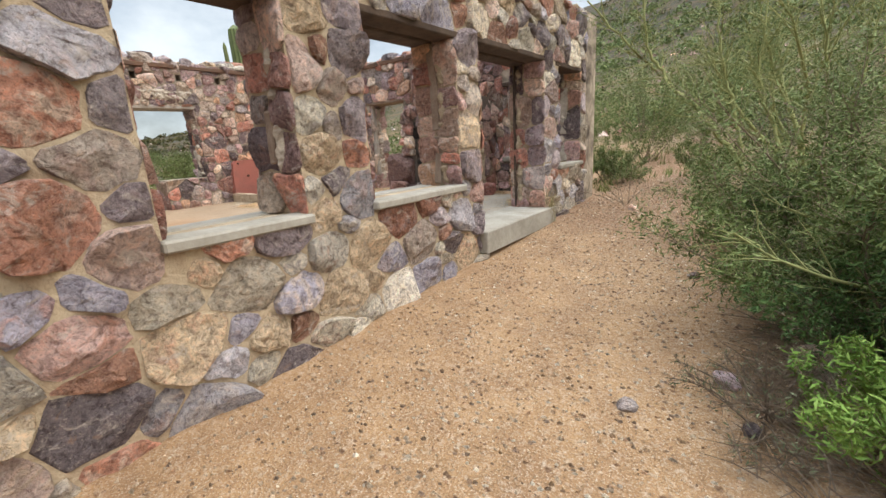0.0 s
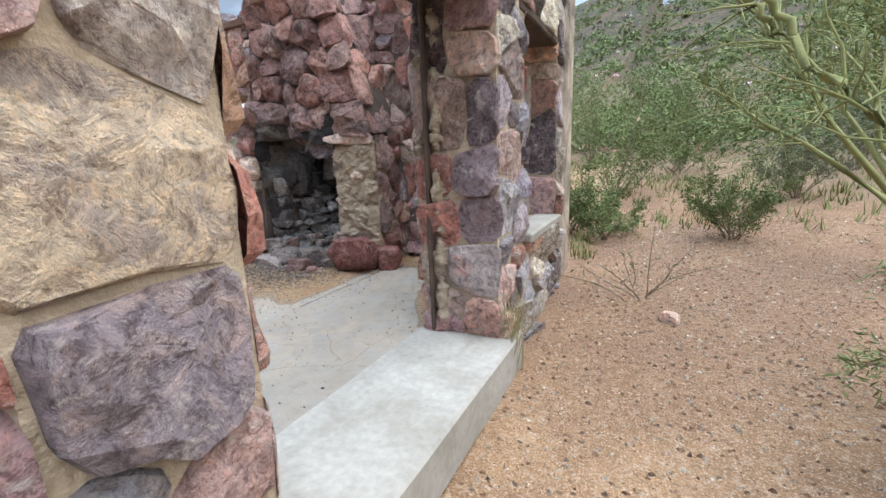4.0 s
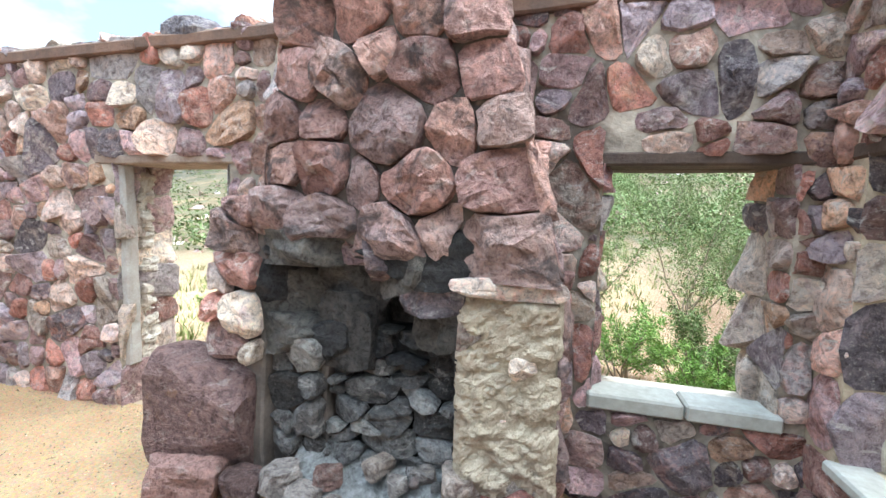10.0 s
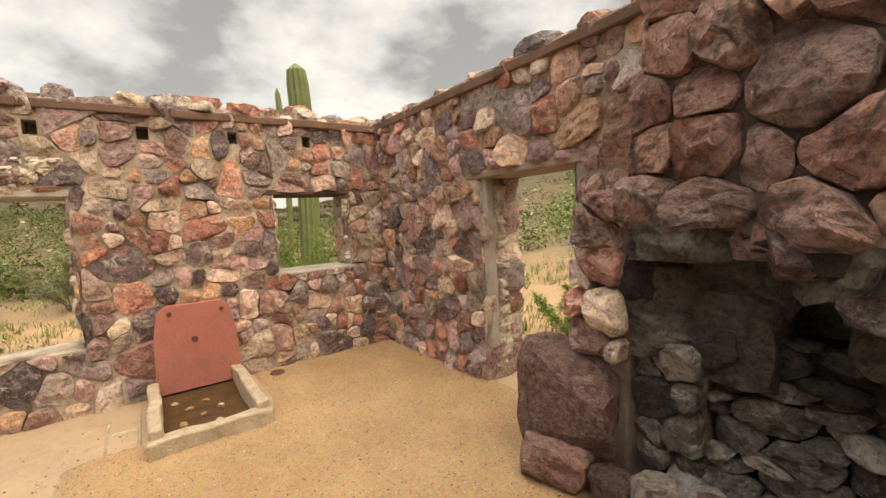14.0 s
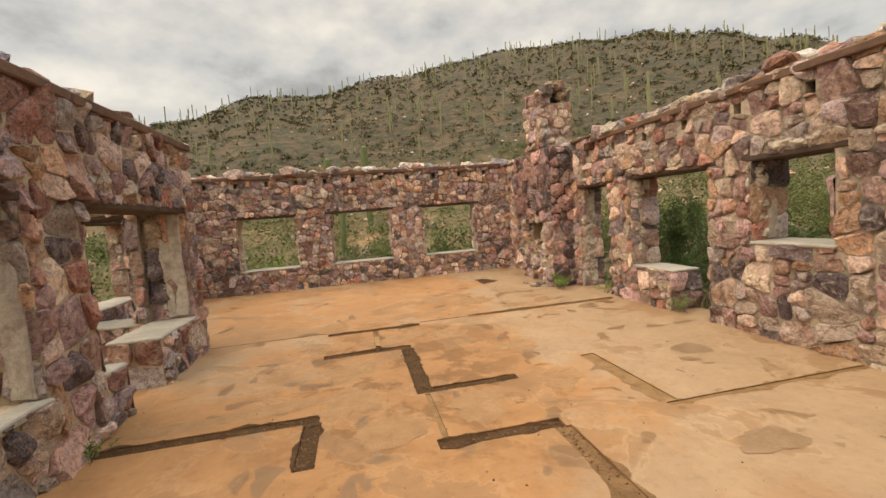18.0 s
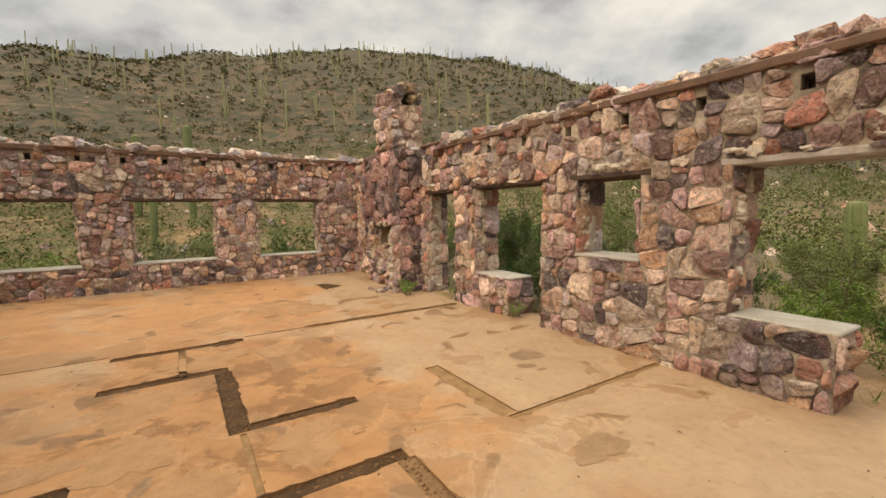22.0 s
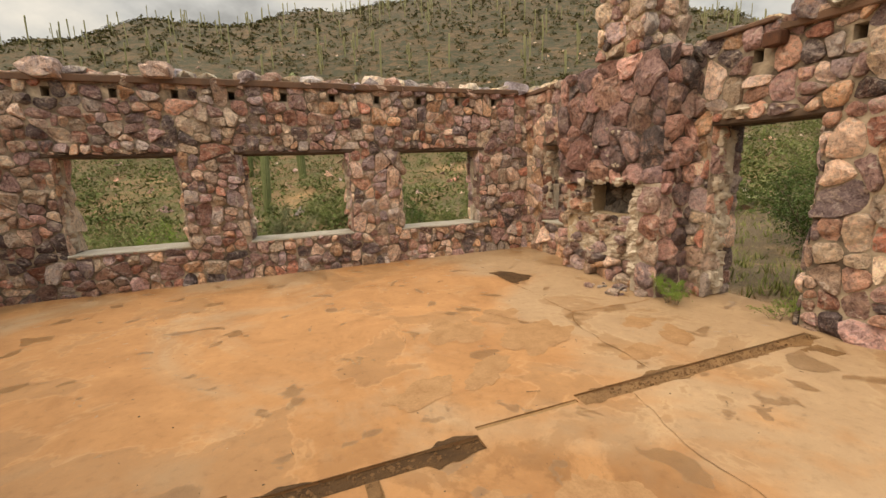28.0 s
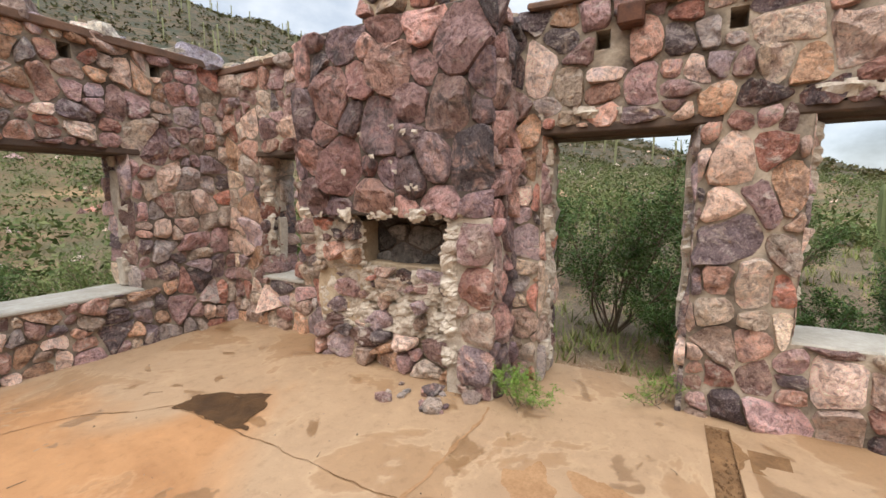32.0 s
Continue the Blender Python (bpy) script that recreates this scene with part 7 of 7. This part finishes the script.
rng = random.Random(5)
spots = []
while len(spots) < 34000:
    x, y = rng.uniform(-2.0, 1.8), rng.uniform(0.2, 10.5)
    if x < -1.98 and y < 8:
        continue
    if rng.random() > 0.35 + 0.65 * max(0, 1 - abs(x + 0.6) / 2.0) and rng.random() < 0.4:
        continue
    spots.append((x, y, ground(x, y)))
pebbles("path_gravel", stone_material("path_pebbles", [(0.42, 0.27, 0.16), (0.56, 0.42, 0.29), (0.27, 0.17, 0.11), (0.70, 0.62, 0.50), (0.44, 0.27, 0.17), (0.58, 0.46, 0.34), (0.24, 0.165, 0.12)], True, 0.2), spots, 0.004, 0.022, 1, "coarse tan gravel strewn over the path")
spots = []
while len(spots) < 24000:
    x, y = rng.uniform(W_IN, E_IN), rng.uniform(3.8, N_IN)
    if gravel_depth(x, y) > -0.03 - 0.25 * rng.random() ** 6:
        spots.append((x, y, max(gravel_z(x, y), 0.0)))
pebbles("drift_pebbles", stone_material("drift_pebble_stone", [(0.50, 0.37, 0.22), (0.42, 0.29, 0.16), (0.20, 0.14, 0.10), (0.58, 0.48, 0.34), (0.34, 0.24, 0.15)], True, 0.2), spots, 0.003, 0.012, 2, "small yellow pebbles of the gravel drift")
spots = []
while len(spots) < 8500:
    x, y = rng.gauss(-4.85, 0.42), rng.gauss(6.42, 0.24)
    if y < 6.9:
        spots.append((x, y, max(gravel_z(x, y), 0.0)))
mud = []
rng2 = random.Random(55)
for x0, x1, y0, y1 in TRENCH:
    for _ in range(int((x1 - x0) * (y1 - y0) * 1500)):
        mud.append((rng2.uniform(x0, x1), rng2.uniform(y0, y1), -0.014))
pebbles("mud_clods", plain_material("mud_crumbs", (0.20, 0.11, 0.055), (0.10, 0.055, 0.027), 30.0), mud, 0.004, 0.020, 9, "crumbs of brown mud in the trenches")
pebbles("cinders", stone_material("cinder_crumbs", [(0.03, 0.028, 0.027), (0.08, 0.074, 0.07), (0.05, 0.045, 0.042), (0.22, 0.20, 0.18), (0.38, 0.34, 0.30)], True, 0.1, 0.0), spots, 0.003, 0.013, 3, "black cinders scattered before the hearth")
for k, (x, y, s) in enumerate(((0.0, 2.11, 0.10), (0.42, 2.58, 0.15), (0.85, 2.95, 0.30), (0.55, 2.2, 0.09), (-1.1, 6.95, 0.15), (0.05, 4.2, 0.1))):
    tagged(rock("path_stone", (x, y, ground(x, y) + s * 0.15), (s, s * 0.9, s * 0.7), 500 + k, STONE_RED, 40 * k), "loose brown stone beside the path", "stone", group="stones beside the path")

# prickly pear outside the window beside the hearth
pear = tagged(new("prickly_pear"), "low prickly pear cactus with flat green pads", "cactus")
pear.location = (-3.95, 9.5, ground(-3.95, 9.5))
rng = random.Random(31)
for k in range(14):
    bm = bmesh.new()
    bmesh.ops.create_uvsphere(bm, u_segments=12, v_segments=8, radius=1.0)
    lean, turn, s = rng.uniform(-35, 35), rng.uniform(0, 360), rng.uniform(0.10, 0.15)
    lift = 0.10 if k < 7 else rng.uniform(0.28, 0.42)
    m = pose(rng.uniform(-0.3, 0.3), rng.uniform(-0.2, 0.2), lift, lean, 0, turn) @ Matrix.Diagonal((s * 0.8, s * 0.16, s, 1))
    bmesh.ops.transform(bm, matrix=m, verts=bm.verts[:])
    part("pad", bm, PAD, pear, smooth=True)

# weeds on the floor by the south doorway
for k, (x, y, s, n) in enumerate(((-8.95, -3.62, 0.34, 3000), (-9.45, -2.72, 0.26, 900), (-9.5, -0.95, 0.30, 900), (-2.72, 0.62, 0.14, 500))):
    shrub("weed", (x, y), s, s * 1.1, 12, 14, n, 0.005, LEAF_BRIGHT, TWIG, "small green weed growing at the foot of the wall", 300 + k, thick=0.004, open_=0.6, foot=0.0)

# rubble at the foot of the south fireplace
rng = random.Random(91)
for k in range(16):
    d = rng.uniform(0.05, 0.17) if k < 6 else rng.uniform(0.03, 0.07)
    tagged(rock("fallen_stone", (-8.95 + rng.uniform(0.05, 0.4), rng.uniform(-4.75, -3.95), d * 0.2), (d * 1.3, d, d * 0.7), 820 + k, (STONE_RED, ASHY, STONE_DARK)[k % 3], rng.uniform(0, 360), sub=1),
           "small broken stone on the floor before the fireplace", "stone", group="rubble before the plastered fireplace")

# crumbs and dry sticks on the bare slab
spots = []
while len(spots) < 1500:
    x, y = rng.uniform(-9.0, E_IN - 0.05), (3.2 + 3.6 * rng.random() if len(spots) < 1000 else rng.uniform(-7.0, 3.2))
    if gravel_depth(x, y) < -0.02 or y < 3.2:
        spots.append((x, y, 0.003))
pebbles("slab_crumbs", stone_material("slab_crumb_stone", [(0.22, 0.16, 0.12), (0.08, 0.065, 0.055), (0.34, 0.26, 0.19), (0.13, 0.10, 0.08)], True, 0.1), spots, 0.003, 0.011, 17, "dark crumbs scattered over the concrete floor")
V, F = [], []
for _ in range(46):
    x, y = rng.uniform(-8.8, -3.0), rng.uniform(-6.5, 7.0)
    g, length = rng.uniform(0, 6.28), rng.uniform(0.03, 0.11)
    a = Vector((x, y, max(0.004, gravel_z(x, y) if y > 3.8 else 0.004) + 0.003))
    b = a + Vector((math.cos(g) * length, math.sin(g) * length, 0.004))
    tube(V, F, [a, a.lerp(b, 0.5) + Vector((0.006, 0.008, 0.006)), b], 0.0028, 0.0016, 4)
tagged(mesh_object("dry_sticks", V, F, BARK), "short dry sticks lying on the floor", "twigs", kind="stuff")

# a tuft of straw at the foot of the door jamb
straw = tagged(new("straw_tuft"), "tuft of dry yellow straw against the door jamb", "straw")
straw.location = (-2.02, 5.86, ground(-2.02, 5.86))
V, F = [], []
for _ in range(60):
    a = Vector((rng.gauss(0, 0.025), rng.gauss(0, 0.03), 0.0))
    tube(V, F, [a, a + Vector((rng.gauss(0, 0.02), rng.gauss(0, 0.02), 0.25)), a + Vector((rng.gauss(0, 0.06), rng.gauss(0, 0.06), rng.uniform(0.35, 0.6)))], 0.003, 0.001, 3)
mesh_object("straw", V, F, DRY_GRASS, straw).matrix_parent_inverse = Matrix()
